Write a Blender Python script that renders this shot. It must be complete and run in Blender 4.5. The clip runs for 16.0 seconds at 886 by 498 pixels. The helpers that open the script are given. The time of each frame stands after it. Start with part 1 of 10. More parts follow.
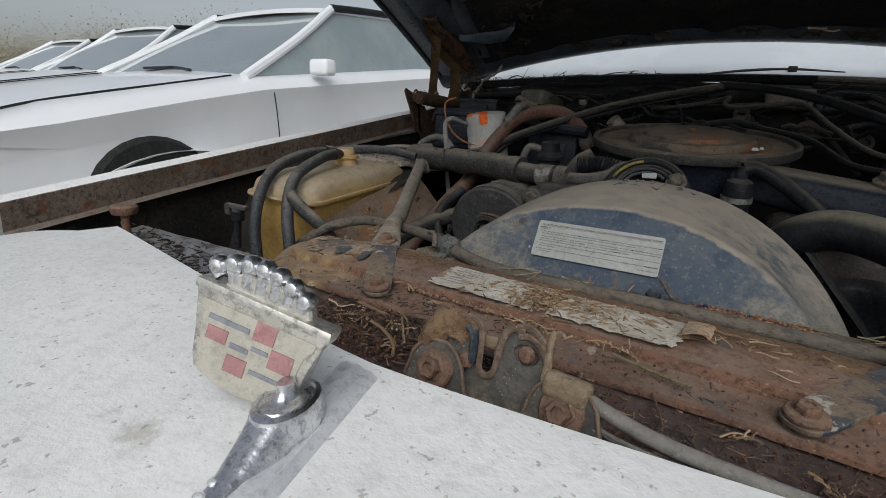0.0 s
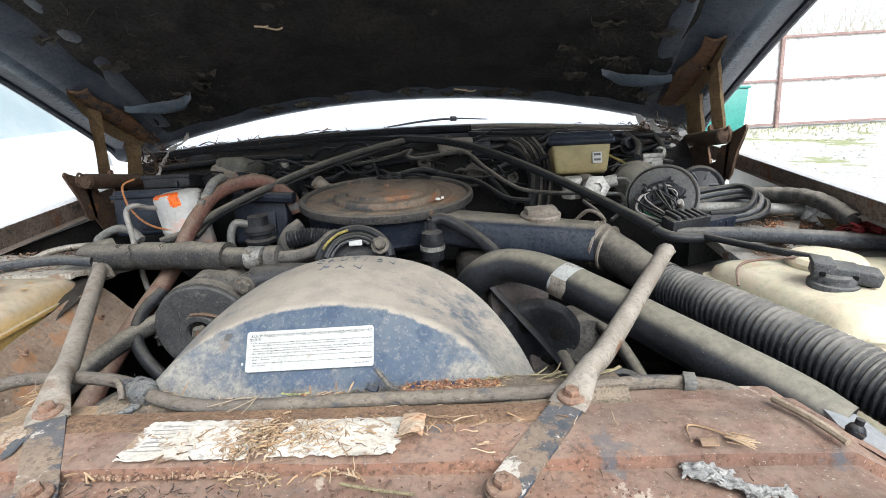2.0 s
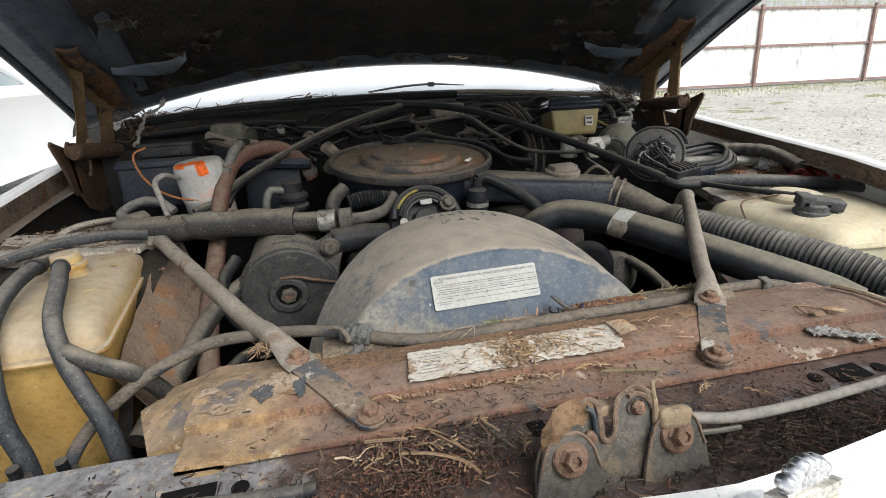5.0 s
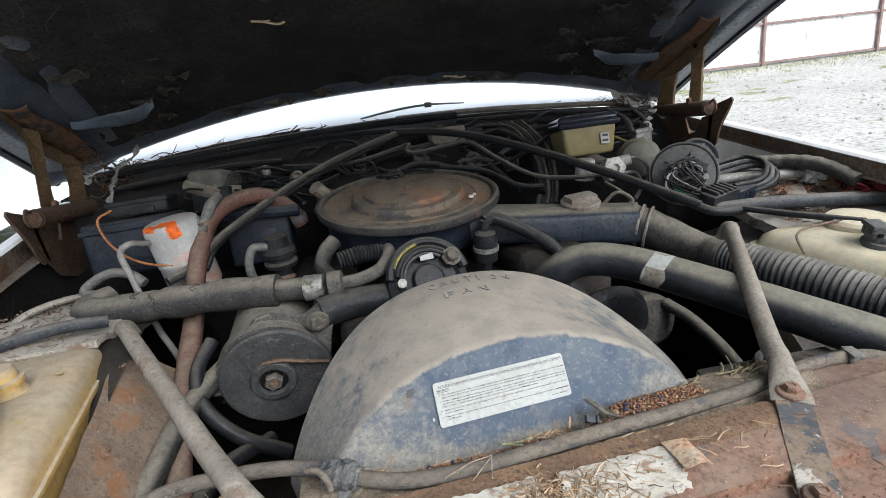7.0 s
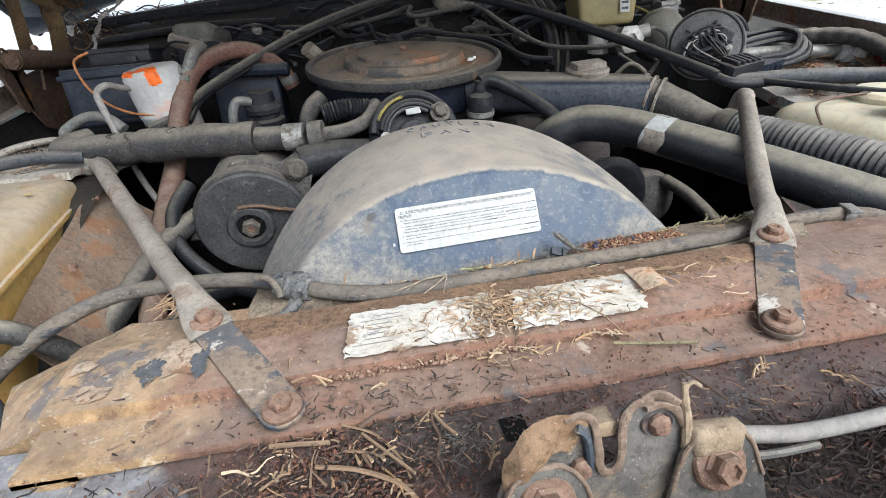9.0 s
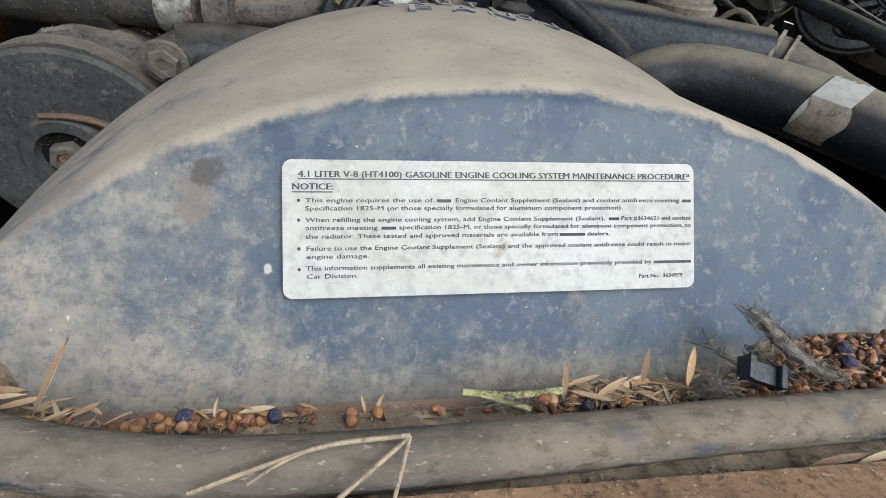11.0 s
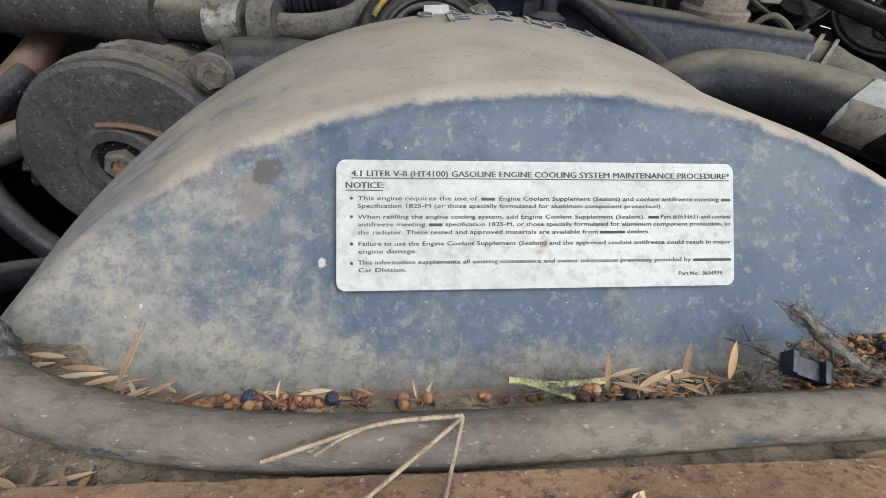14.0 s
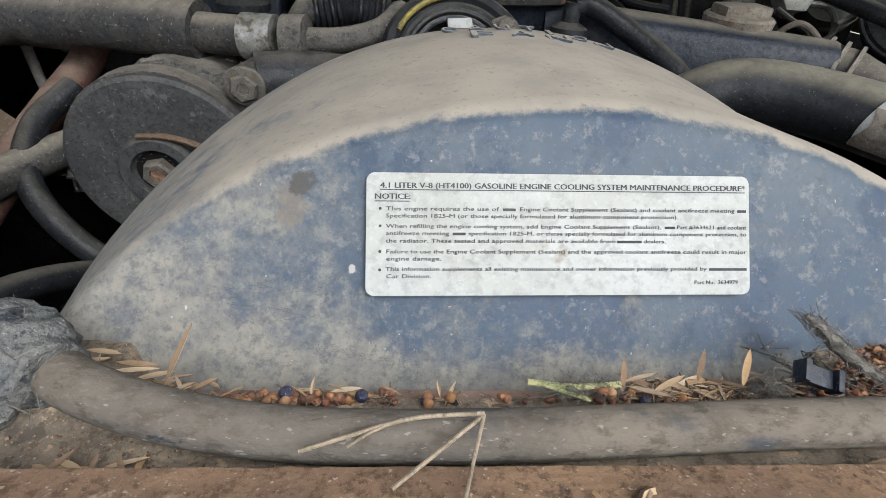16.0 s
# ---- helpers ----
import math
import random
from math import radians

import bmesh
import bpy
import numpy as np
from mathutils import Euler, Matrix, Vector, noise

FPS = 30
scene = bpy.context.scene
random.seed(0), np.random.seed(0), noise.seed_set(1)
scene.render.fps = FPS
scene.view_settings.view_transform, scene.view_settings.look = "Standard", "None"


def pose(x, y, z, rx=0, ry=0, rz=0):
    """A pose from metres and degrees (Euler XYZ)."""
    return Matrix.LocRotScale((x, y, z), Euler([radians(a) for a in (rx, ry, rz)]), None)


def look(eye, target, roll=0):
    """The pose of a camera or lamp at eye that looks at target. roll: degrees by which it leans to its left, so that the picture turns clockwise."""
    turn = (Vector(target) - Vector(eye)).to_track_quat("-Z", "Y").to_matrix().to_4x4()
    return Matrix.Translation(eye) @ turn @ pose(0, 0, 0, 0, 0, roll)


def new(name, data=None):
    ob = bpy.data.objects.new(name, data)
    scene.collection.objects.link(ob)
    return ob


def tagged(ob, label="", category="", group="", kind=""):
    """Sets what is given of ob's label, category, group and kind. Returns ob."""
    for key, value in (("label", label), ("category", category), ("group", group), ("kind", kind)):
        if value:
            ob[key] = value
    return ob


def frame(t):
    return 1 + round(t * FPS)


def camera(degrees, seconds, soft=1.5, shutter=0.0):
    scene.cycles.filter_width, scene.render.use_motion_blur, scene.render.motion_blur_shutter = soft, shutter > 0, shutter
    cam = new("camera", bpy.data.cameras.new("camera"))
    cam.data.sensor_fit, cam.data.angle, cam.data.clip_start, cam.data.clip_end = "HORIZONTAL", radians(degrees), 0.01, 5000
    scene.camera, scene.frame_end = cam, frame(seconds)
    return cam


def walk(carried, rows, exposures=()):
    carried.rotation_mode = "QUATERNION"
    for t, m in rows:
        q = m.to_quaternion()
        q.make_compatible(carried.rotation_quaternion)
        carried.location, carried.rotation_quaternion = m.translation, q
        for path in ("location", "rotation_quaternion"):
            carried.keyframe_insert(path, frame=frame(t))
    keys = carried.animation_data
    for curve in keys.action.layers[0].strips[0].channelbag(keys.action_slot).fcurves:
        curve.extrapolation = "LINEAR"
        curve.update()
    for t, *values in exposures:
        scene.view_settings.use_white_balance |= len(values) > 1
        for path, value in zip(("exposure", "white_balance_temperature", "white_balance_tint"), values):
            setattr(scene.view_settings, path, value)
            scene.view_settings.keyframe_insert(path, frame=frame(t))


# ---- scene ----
U = 0.87  # metres in one unit of the plan
cam = camera(84.1, 16.0, soft=0.5)
PATH = [
    (0, (0.13, -0.479, 1.025), (-0.897, 1.146, 0.475), 3.1),
    (0.5, (0.112, -0.476, 1.054), (-0.652, 1.309, 0.578), 3.4),
    (1, (0.113, -0.468, 1.067), (-0.31, 1.436, 0.628), -1.2),
    (1.5, (0.148, -0.445, 1.082), (-0.057, 1.493, 0.63), -2.4),
    (2, (0.164, -0.433, 1.1), (0.076, 1.52, 0.679), -3.0),
    (2.5, (0.124, -0.463, 1.12), (0.095, 1.493, 0.702), -2.8),
    (3, (0.05, -0.515, 1.091), (0.112, 1.438, 0.665), 0.6),
    (3.2, (0.014, -0.521, 1.118), (0.093, 1.433, 0.698), 1.6),
    (5.3, (-0.198, -0.501, 1.12), (0.203, 1.361, 0.511), -3.0),
    (5.5, (-0.177, -0.474, 1.124), (0.225, 1.384, 0.503), -2.6),
    (6, (-0.129, -0.438, 1.099), (0.241, 1.43, 0.487), -3.8),
    (6.5, (-0.132, -0.412, 1.137), (0.232, 1.464, 0.545), -5.9),
    (7, (-0.14, -0.361, 1.18), (0.189, 1.527, 0.609), -7.2),
    (7.5, (-0.13, -0.349, 1.176), (0.181, 1.536, 0.583), -7.3),
    (8, (-0.144, -0.444, 1.132), (0.145, 1.43, 0.495), -8.1),
    (8.2, (-0.136, -0.484, 1.121), (0.133, 1.375, 0.435), -8.5),
    (10.3, (-0.082, -0.091, 0.976), (0.112, 1.617, -0.047), 3.1),
    (10.5, (-0.08, -0.079, 0.962), (0.132, 1.639, -0.039), 3.6),
    (11, (-0.064, -0.064, 0.954), (0.251, 1.655, -0.018), 5.5),
    (11.5, (-0.065, -0.059, 0.951), (0.306, 1.652, -0.016), 5.9),
    (12, (-0.063, -0.057, 0.956), (0.322, 1.651, -0.011), 5.5),
    (12.5, (-0.065, -0.057, 0.956), (0.286, 1.664, 0.0), 5.8),
    (13, (-0.068, -0.062, 0.952), (0.226, 1.669, -0.007), 5.7),
    (13.5, (-0.066, -0.064, 0.954), (0.19, 1.675, -0.001), 4.8),
    (14, (-0.072, -0.072, 0.953), (0.144, 1.677, 0.007), 4.2),
    (14.5, (-0.072, -0.074, 0.956), (0.111, 1.681, 0.014), 3.8),
    (15, (-0.07, -0.075, 0.956), (0.1, 1.685, 0.021), 3.7),
    (15.5, (-0.072, -0.078, 0.956), (0.082, 1.685, 0.024), 3.8),
    (16, (-0.074, -0.08, 0.958), (0.059, 1.687, 0.029), 3.4),
]
EXPOSURES = [(0.0, -0.6, 6500, 10), (0.5, -0.95, 6600, 10), (0.9, -0.1, 7200, 10), (1.1, 0.55, 7200, 10), (1.3, 1.1, 6700, 10), (2.0, 1.27, 6300, 10), (2.5, 1.12, 6350, 10), (3.2, 1.17, 6350, 10), (5.3, 0.58, 6750, 10), (6.0, 0.85, 6500, 10), (6.5, 1.38, 6250, 10), (7.0, 0.80, 6250, 10), (7.5, 1.55, 6200, 10), (8.2, 1.45, 6050, 10), (10.3, 0.75, 6350, 10), (16.0, 0.75, 6350, 10)]
walk(cam, [(t, look([U * c for c in eye], [U * c for c in target], roll)) for t, eye, target, roll in PATH], EXPOSURES)

# ---- world and light ----
world = bpy.data.worlds.new("overcast")
scene.world = world
world.use_nodes = True
wn, wl = world.node_tree.nodes, world.node_tree.links
sky = wn.new("ShaderNodeTexSky")
sky.sky_type, sky.sun_disc = "NISHITA", False
sky.sun_elevation, sky.sun_rotation = radians(42), radians(153)
sky.air_density, sky.dust_density = 1.0, 3.0
pale = wn.new("ShaderNodeHueSaturation")
pale.inputs["Saturation"].default_value = 0.42
wl.new(sky.outputs[0], pale.inputs["Color"])
wl.new(pale.outputs[0], wn["Background"].inputs[0])
wn["Background"].inputs[1].default_value = 0.15
sun_data = bpy.data.lights.new("sun", "SUN")
sun_data.energy, sun_data.angle, sun_data.color = 2.1, radians(50), (0.92, 0.985, 1.0)
sun = new("sun", sun_data)
sun.matrix_world = look((0, 0, 0), (-0.34, 0.66, -0.67))


# ---- materials ----
def rgb(c):
    return (c[0], c[1], c[2], 1.0)


def surf(name, a, b, rough=0.6, metal=0.0, scale=18.0, fine=160.0, dust=0.0, dustc=(0.235, 0.20, 0.155), spot=None, spot_at=0.6, spot_scale=40.0,
         bump=0.25, coat=0.0, rough2=None, stretch=(1, 1, 1), trans=0.0, sss=0.0, film=0.0, lie_lo=-0.05, lie_hi=0.85, speck=0.4, speckc=(0.42, 0.39, 0.34), grit=0.75, spot_soft=0.05, spot2=None, spot2_at=0.6, spot2_scale=30.0, end_tone=None, end_x=0.0, end_w=0.1, patchy=0.85, spec=0.2, low=None, low_z=0.0, low_h=0.02, ragged=0.0):
    """A worn surface: two tones in large patches and fine grain, spots of a third colour, and settled dust on what faces up."""
    m = bpy.data.materials.new(name)
    m.use_nodes = True
    n, l = m.node_tree.nodes, m.node_tree.links
    p = n["Principled BSDF"]
    tc, mp = n.new("ShaderNodeTexCoord"), n.new("ShaderNodeMapping")
    mp.inputs["Scale"].default_value = stretch
    l.new(tc.outputs["Object"], mp.inputs[0])

    def noise_at(s, detail=6.0, r=0.62):
        t = n.new("ShaderNodeTexNoise")
        t.inputs["Scale"].default_value, t.inputs["Detail"].default_value, t.inputs["Roughness"].default_value = s, detail, r
        l.new(mp.outputs[0], t.inputs["Vector"])
        return t.outputs["Fac"]

    def ramp(value, lo, hi):
        t = n.new("ShaderNodeMapRange")
        t.interpolation_type = "SMOOTHSTEP"
        t.inputs["From Min"].default_value, t.inputs["From Max"].default_value = lo, hi
        l.new(value, t.inputs["Value"])
        return t.outputs[0]

    def mix(fac, x, y):
        t = n.new("ShaderNodeMix")
        t.data_type = "RGBA"
        for v, i in ((fac, 0), (x, 6), (y, 7)):
            if isinstance(v, tuple):
                t.inputs[i].default_value = rgb(v)
            elif isinstance(v, float):
                t.inputs[i].default_value = v
            else:
                l.new(v, t.inputs[i])
        return t.outputs[2]

    def calc(op, x, y):
        t = n.new("ShaderNodeMath")
        t.operation = op
        for v, i in ((x, 0), (y, 1)):
            if isinstance(v, float):
                t.inputs[i].default_value = v
            else:
                l.new(v, t.inputs[i])
        return t.outputs[0]

    grain = noise_at(fine, 4.0, 0.7)
    col = mix(ramp(noise_at(scale), 0.36, 0.64), a, b)
    if grit > 0.25:
        blot = calc("MULTIPLY", ramp(noise_at(scale * 3.4 + 11.0, 9.0, 0.74), 0.50, 0.62), 0.55 * grit)
        col = mix(blot, col, tuple(0.50 * c for c in a))
    col = mix(calc("MULTIPLY", ramp(grain, 0.47, 0.66), grit), col, tuple(0.36 * c for c in a))
    col = mix(calc("MULTIPLY", ramp(noise_at(fine * 3.1, 3.0, 0.6), 0.55, 0.7), 0.58 * grit), col, tuple(min(1.0, 1.7 * c) for c in b))
    r = calc("ADD", calc("MULTIPLY", grain, 0.25), rough - 0.12)
    if end_tone:
        where = n.new("ShaderNodeSeparateXYZ")
        l.new(tc.outputs["Object"], where.inputs[0])
        gone = calc("MULTIPLY", calc("SUBTRACT", end_x, where.outputs[0]), 1.0 / end_w)
        gone = calc("ADD", gone, calc("MULTIPLY", calc("SUBTRACT", noise_at(13.0, 8.0, 0.7), 0.5), 3.6))
        tone = mix(ramp(noise_at(38.0, 9.0, 0.75), 0.36, 0.62), end_tone, tuple(0.42 * c for c in end_tone))
        tone = mix(ramp(noise_at(95.0, 6.0, 0.7), 0.56, 0.66), tone, (0.46, 0.38, 0.27))
        tone = mix(calc("MULTIPLY", ramp(noise_at(70.0, 8.0, 0.75), 0.57, 0.62), 0.8), tone, (0.10, 0.058, 0.035))
        col = mix(calc("MULTIPLY", ramp(gone, -0.1, 0.5), 0.9), col, tone)
    if spot:
        where = ramp(noise_at(spot_scale, 8.0, 0.68), spot_at, spot_at + spot_soft)
        col = mix(where, col, spot)
    if spot2:
        shifted = n.new("ShaderNodeTexNoise")
        shifted.noise_dimensions = "4D"
        shifted.inputs["W"].default_value, shifted.inputs["Scale"].default_value, shifted.inputs["Detail"].default_value, shifted.inputs["Roughness"].default_value = 3.7, spot2_scale, 8.0, 0.66
        l.new(mp.outputs[0], shifted.inputs["Vector"])
        col = mix(ramp(shifted.outputs["Fac"], spot2_at, spot2_at + 0.04), col, spot2)
    if grit > 0.25:
        chips = ramp(noise_at(fine * 0.42, 6.0, 0.75), 0.60, 0.66)
        col = mix(calc("MULTIPLY", chips, 0.9 * grit), col, tuple(0.30 * c for c in b))
    if low:
        where = n.new("ShaderNodeSeparateXYZ")
        l.new(tc.outputs["Object"], where.inputs[0])
        deep = calc("MULTIPLY", calc("SUBTRACT", low_z, where.outputs[2]), 1.0 / low_h)
        deep = calc("ADD", deep, calc("MULTIPLY", calc("SUBTRACT", noise_at(17.0, 9.0, 0.74), 0.5), 6.0))
        soil = mix(ramp(noise_at(fine * 0.5, 6.0, 0.7), 0.35, 0.65), low, tuple(0.68 * c for c in low))
        col = mix(calc("MULTIPLY", ramp(deep, -0.3, 0.8), 0.82), col, soil)
    if dust or film:
        g = n.new("ShaderNodeNewGeometry")
        sep = n.new("ShaderNodeSeparateXYZ")
        l.new(g.outputs["Normal"], sep.inputs[0])
        up = sep.outputs[2]
        if ragged:
            up = calc("ADD", up, calc("MULTIPLY", calc("SUBTRACT", noise_at(24.0, 9.0, 0.75), 0.5), ragged))
        lie = calc("MULTIPLY", ramp(up, lie_lo, lie_hi), dust)
        lie = calc("ADD", lie, film)
        patch = ramp(noise_at(scale * 1.7 + 9, 7.0, 0.7), 0.25, 0.62)
        lie = calc("MULTIPLY", lie, calc("ADD", calc("MULTIPLY", patch, patchy), 1.03 - patchy))
        lie = calc("MINIMUM", lie, 1.0)
        tone = mix(ramp(noise_at(fine * 0.6, 5.0, 0.7), 0.35, 0.7), dustc, tuple(0.74 * c for c in dustc))
        col = mix(lie, col, tone)
        r = calc("ADD", r, calc("MULTIPLY", lie, 0.35))
    if speck:
        col = mix(calc("MULTIPLY", ramp(noise_at(fine * 2.3, 2.0, 0.5), 0.66, 0.72), speck), col, speckc)
    l.new(col, p.inputs["Base Color"])
    l.new(calc("MINIMUM", r, 1.0), p.inputs["Roughness"])
    p.inputs["Metallic"].default_value = metal
    p.inputs["Specular IOR Level"].default_value = 0.5 if coat or metal > 0.5 else spec
    p.inputs["Coat Weight"].default_value = coat
    p.inputs["Transmission Weight"].default_value = trans
    p.inputs["Subsurface Weight"].default_value = sss
    p.inputs["Subsurface Scale"].default_value = 0.02
    if bump:
        bn = n.new("ShaderNodeBump")
        bn.inputs["Strength"].default_value, bn.inputs["Distance"].default_value = bump, 0.0035
        l.new(calc("ADD", calc("MULTIPLY", grain, 0.5), noise_at(scale * 4, 5.0)), bn.inputs["Height"])
        l.new(bn.outputs[0], p.inputs["Normal"])
    return m


DECK = surf("rusty_deck", (0.215, 0.112, 0.073), (0.110, 0.064, 0.049), 0.8, 0.0, 10, 170, 0.44, (0.30, 0.24, 0.195), spot=(0.065, 0.066, 0.075), spot_at=0.585, spot_soft=0.06, spot_scale=14, bump=0.5, grit=0.95, spot2=(0.42, 0.35, 0.28), spot2_at=0.615, spot2_scale=19, end_tone=(0.40, 0.26, 0.13), end_x=-0.205, end_w=0.05)
RUST_DARK = surf("dark_rust", (0.085, 0.062, 0.053), (0.055, 0.048, 0.047), 0.42, 0.0, 16, 180, 0.26, (0.19, 0.165, 0.145), bump=0.6, spot=(0.15, 0.08, 0.055), spot_at=0.58, spot_scale=18, grit=0.9, spot2=(0.024, 0.022, 0.023), spot2_at=0.58, spot2_scale=22, spec=0.5)
RUST_BOLT = surf("rusty_bolt", (0.215, 0.125, 0.085), (0.13, 0.075, 0.054), 0.8, 0.0, 60, 300, 0.3, (0.34, 0.265, 0.205), bump=0.5)
STRAP = surf("worn_strap", (0.205, 0.150, 0.108), (0.125, 0.092, 0.07), 0.7, 0.0, 20, 200, 0.25, (0.30, 0.25, 0.20), spot=(0.034, 0.046, 0.062), spot_at=0.50, spot_soft=0.05, spot_scale=24, bump=0.5, spot2=(0.44, 0.41, 0.36), spot2_at=0.59, spot2_scale=38)
BRACE = surf("dusty_brace", (0.245, 0.218, 0.182), (0.15, 0.125, 0.10), 0.8, 0.0, 20, 200, 0.4, (0.31, 0.275, 0.23), spot=(0.12, 0.065, 0.038), spot_at=0.55, spot_soft=0.08, spot_scale=22, bump=0.5, grit=0.7)


def shroud_plastic():
    """Navy moulded plastic: dust settled on what faces up, a scuffed soil film on the face, wiped streaks and fine scratches."""
    m = bpy.data.materials.new("shroud_plastic")
    m.use_nodes = True
    n, l = m.node_tree.nodes, m.node_tree.links
    p = n["Principled BSDF"]
    tc = n.new("ShaderNodeTexCoord")
    pos = n.new("ShaderNodeSeparateXYZ")
    l.new(tc.outputs["Object"], pos.inputs[0])

    def put(v, socket):
        if isinstance(v, tuple):
            socket.default_value = rgb(v)
        elif isinstance(v, (float, int)):
            socket.default_value = v
        else:
            l.new(v, socket)

    def calc(op, x, y=0.0):
        t = n.new("ShaderNodeMath")
        t.operation = op
        put(x, t.inputs[0])
        put(y, t.inputs[1])
        return t.outputs[0]

    def ramp(v, lo, hi):
        t = n.new("ShaderNodeMapRange")
        t.interpolation_type = "SMOOTHSTEP"
        t.inputs["From Min"].default_value, t.inputs["From Max"].default_value = lo, hi
        put(v, t.inputs["Value"])
        return t.outputs[0]

    def mix(f, x, y):
        t = n.new("ShaderNodeMix")
        t.data_type = "RGBA"
        put(f, t.inputs[0])
        put(x, t.inputs[6])
        put(y, t.inputs[7])
        return t.outputs[2]

    def cloud(scale, detail=8.0, r=0.62, stretch=(1, 1, 1), turn=0.0, seed=0.0, twist=0.0):
        mp = n.new("ShaderNodeMapping")
        mp.inputs["Scale"].default_value = stretch
        mp.inputs["Rotation"].default_value = (0, radians(turn), 0)
        mp.inputs["Location"].default_value = (seed, seed * 0.7, seed * 1.3)
        l.new(tc.outputs["Object"], mp.inputs[0])
        t = n.new("ShaderNodeTexNoise")
        t.inputs["Scale"].default_value, t.inputs["Detail"].default_value = scale, detail
        t.inputs["Roughness"].default_value, t.inputs["Distortion"].default_value = r, twist
        l.new(mp.outputs[0], t.inputs["Vector"])
        return t.outputs["Fac"]

    def line_of(v, width):
        """Thin lines where a cloud crosses its middle value."""
        return calc("SUBTRACT", 1.0, ramp(calc("ABSOLUTE", calc("SUBTRACT", v, 0.5)), width * 0.4, width))

    def spot_at(x, z, rx, rz, seed):
        dx = calc("DIVIDE", calc("SUBTRACT", pos.outputs[0], x), rx)
        dz = calc("DIVIDE", calc("SUBTRACT", pos.outputs[2], z), rz)
        d = calc("SQRT", calc("ADD", calc("MULTIPLY", dx, dx), calc("MULTIPLY", dz, dz)))
        d = calc("ADD", d, calc("MULTIPLY", calc("SUBTRACT", cloud(170, 6, 0.7, seed=seed), 0.5), 2.6))
        return calc("SUBTRACT", 1.0, ramp(d, 0.6, 1.05))

    col = mix(ramp(cloud(13, 10, 0.66), 0.38, 0.62), (0.036, 0.057, 0.088), (0.064, 0.081, 0.102))
    col = mix(calc("MULTIPLY", ramp(cloud(34, 10, 0.72, seed=2.1), 0.52, 0.60), 0.75), col, (0.020, 0.038, 0.072))
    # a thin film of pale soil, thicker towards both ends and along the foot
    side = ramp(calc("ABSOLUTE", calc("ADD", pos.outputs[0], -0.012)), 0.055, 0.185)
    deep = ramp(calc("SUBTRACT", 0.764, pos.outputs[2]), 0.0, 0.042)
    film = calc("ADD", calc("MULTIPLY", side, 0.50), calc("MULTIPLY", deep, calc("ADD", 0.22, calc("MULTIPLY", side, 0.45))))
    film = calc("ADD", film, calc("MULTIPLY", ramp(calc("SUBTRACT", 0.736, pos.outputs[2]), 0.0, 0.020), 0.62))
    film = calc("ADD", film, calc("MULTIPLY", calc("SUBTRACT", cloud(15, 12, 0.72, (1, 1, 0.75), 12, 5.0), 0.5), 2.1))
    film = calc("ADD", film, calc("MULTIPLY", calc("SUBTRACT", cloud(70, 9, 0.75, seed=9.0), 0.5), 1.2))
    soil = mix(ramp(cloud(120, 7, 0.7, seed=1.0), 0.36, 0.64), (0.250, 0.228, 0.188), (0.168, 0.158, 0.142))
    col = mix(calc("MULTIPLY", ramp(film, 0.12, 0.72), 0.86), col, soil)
    # patches rubbed back to the plastic near the foot, with grainy edges
    band = calc("MULTIPLY", ramp(pos.outputs[2], 0.718, 0.734), calc("SUBTRACT", 1.0, ramp(pos.outputs[2], 0.745, 0.764)))
    patch = calc("ADD", cloud(17, 12, 0.74, (1.25, 1, 1), 14, 3.0, 0.2), calc("MULTIPLY", calc("SUBTRACT", cloud(240, 5, 0.7, seed=6.5), 0.5), 0.22))
    wiped = calc("MULTIPLY", calc("MULTIPLY", ramp(patch, 0.50, 0.59), band), calc("SUBTRACT", 1.0, calc("MULTIPLY", side, 0.55)))
    col = mix(calc("MULTIPLY", wiped, 0.80), col, (0.034, 0.054, 0.092))
    cut = calc("MULTIPLY", line_of(cloud(13, 7, 0.66, (1, 1, 5.5), 2, 7.0, 0.15), 0.0045), calc("MULTIPLY", band, ramp(cloud(11, 3, 0.5, seed=4.0), 0.49, 0.58)))
    col = mix(calc("MULTIPLY", cut, 0.6), col, (0.040, 0.046, 0.060))
    # leaning lines of run-off and a fine grain over all
    runs = calc("MULTIPLY", line_of(cloud(15, 8, 0.70, (2.6, 2.6, 1.0), 24, 31.0, 0.3), 0.010), ramp(cloud(12, 3, 0.5, seed=14.0), 0.50, 0.60))
    col = mix(calc("MULTIPLY", runs, 0.30), col, (0.085, 0.085, 0.085))
    col = mix(calc("MULTIPLY", ramp(cloud(300, 5, 0.72, seed=23.0), 0.48, 0.64), 0.46), col, (0.050, 0.058, 0.070))
    col = mix(calc("MULTIPLY", ramp(cloud(210, 5, 0.72, seed=29.0), 0.53, 0.66), 0.24), col, (0.290, 0.270, 0.235))
    col = mix(calc("MULTIPLY", ramp(cloud(58, 11, 0.78, (1.4, 1, 1), 20, 37.0), 0.56, 0.66), 0.15), col, (0.235, 0.215, 0.180))
    col = mix(calc("MULTIPLY", ramp(cloud(74, 11, 0.78, (1.0, 1, 1.6), 8, 41.0), 0.57, 0.64), 0.42), col, (0.036, 0.046, 0.066))
    # fine upright scuffs
    scuff = calc("MULTIPLY", ramp(cloud(30, 6, 0.66, (6.5, 6.5, 0.9), 16, 11.0), 0.60, 0.70), ramp(cloud(9, 3, 0.5, seed=8.0), 0.44, 0.60))
    col = mix(calc("MULTIPLY", scuff, 0.30), col, (0.20, 0.195, 0.185))
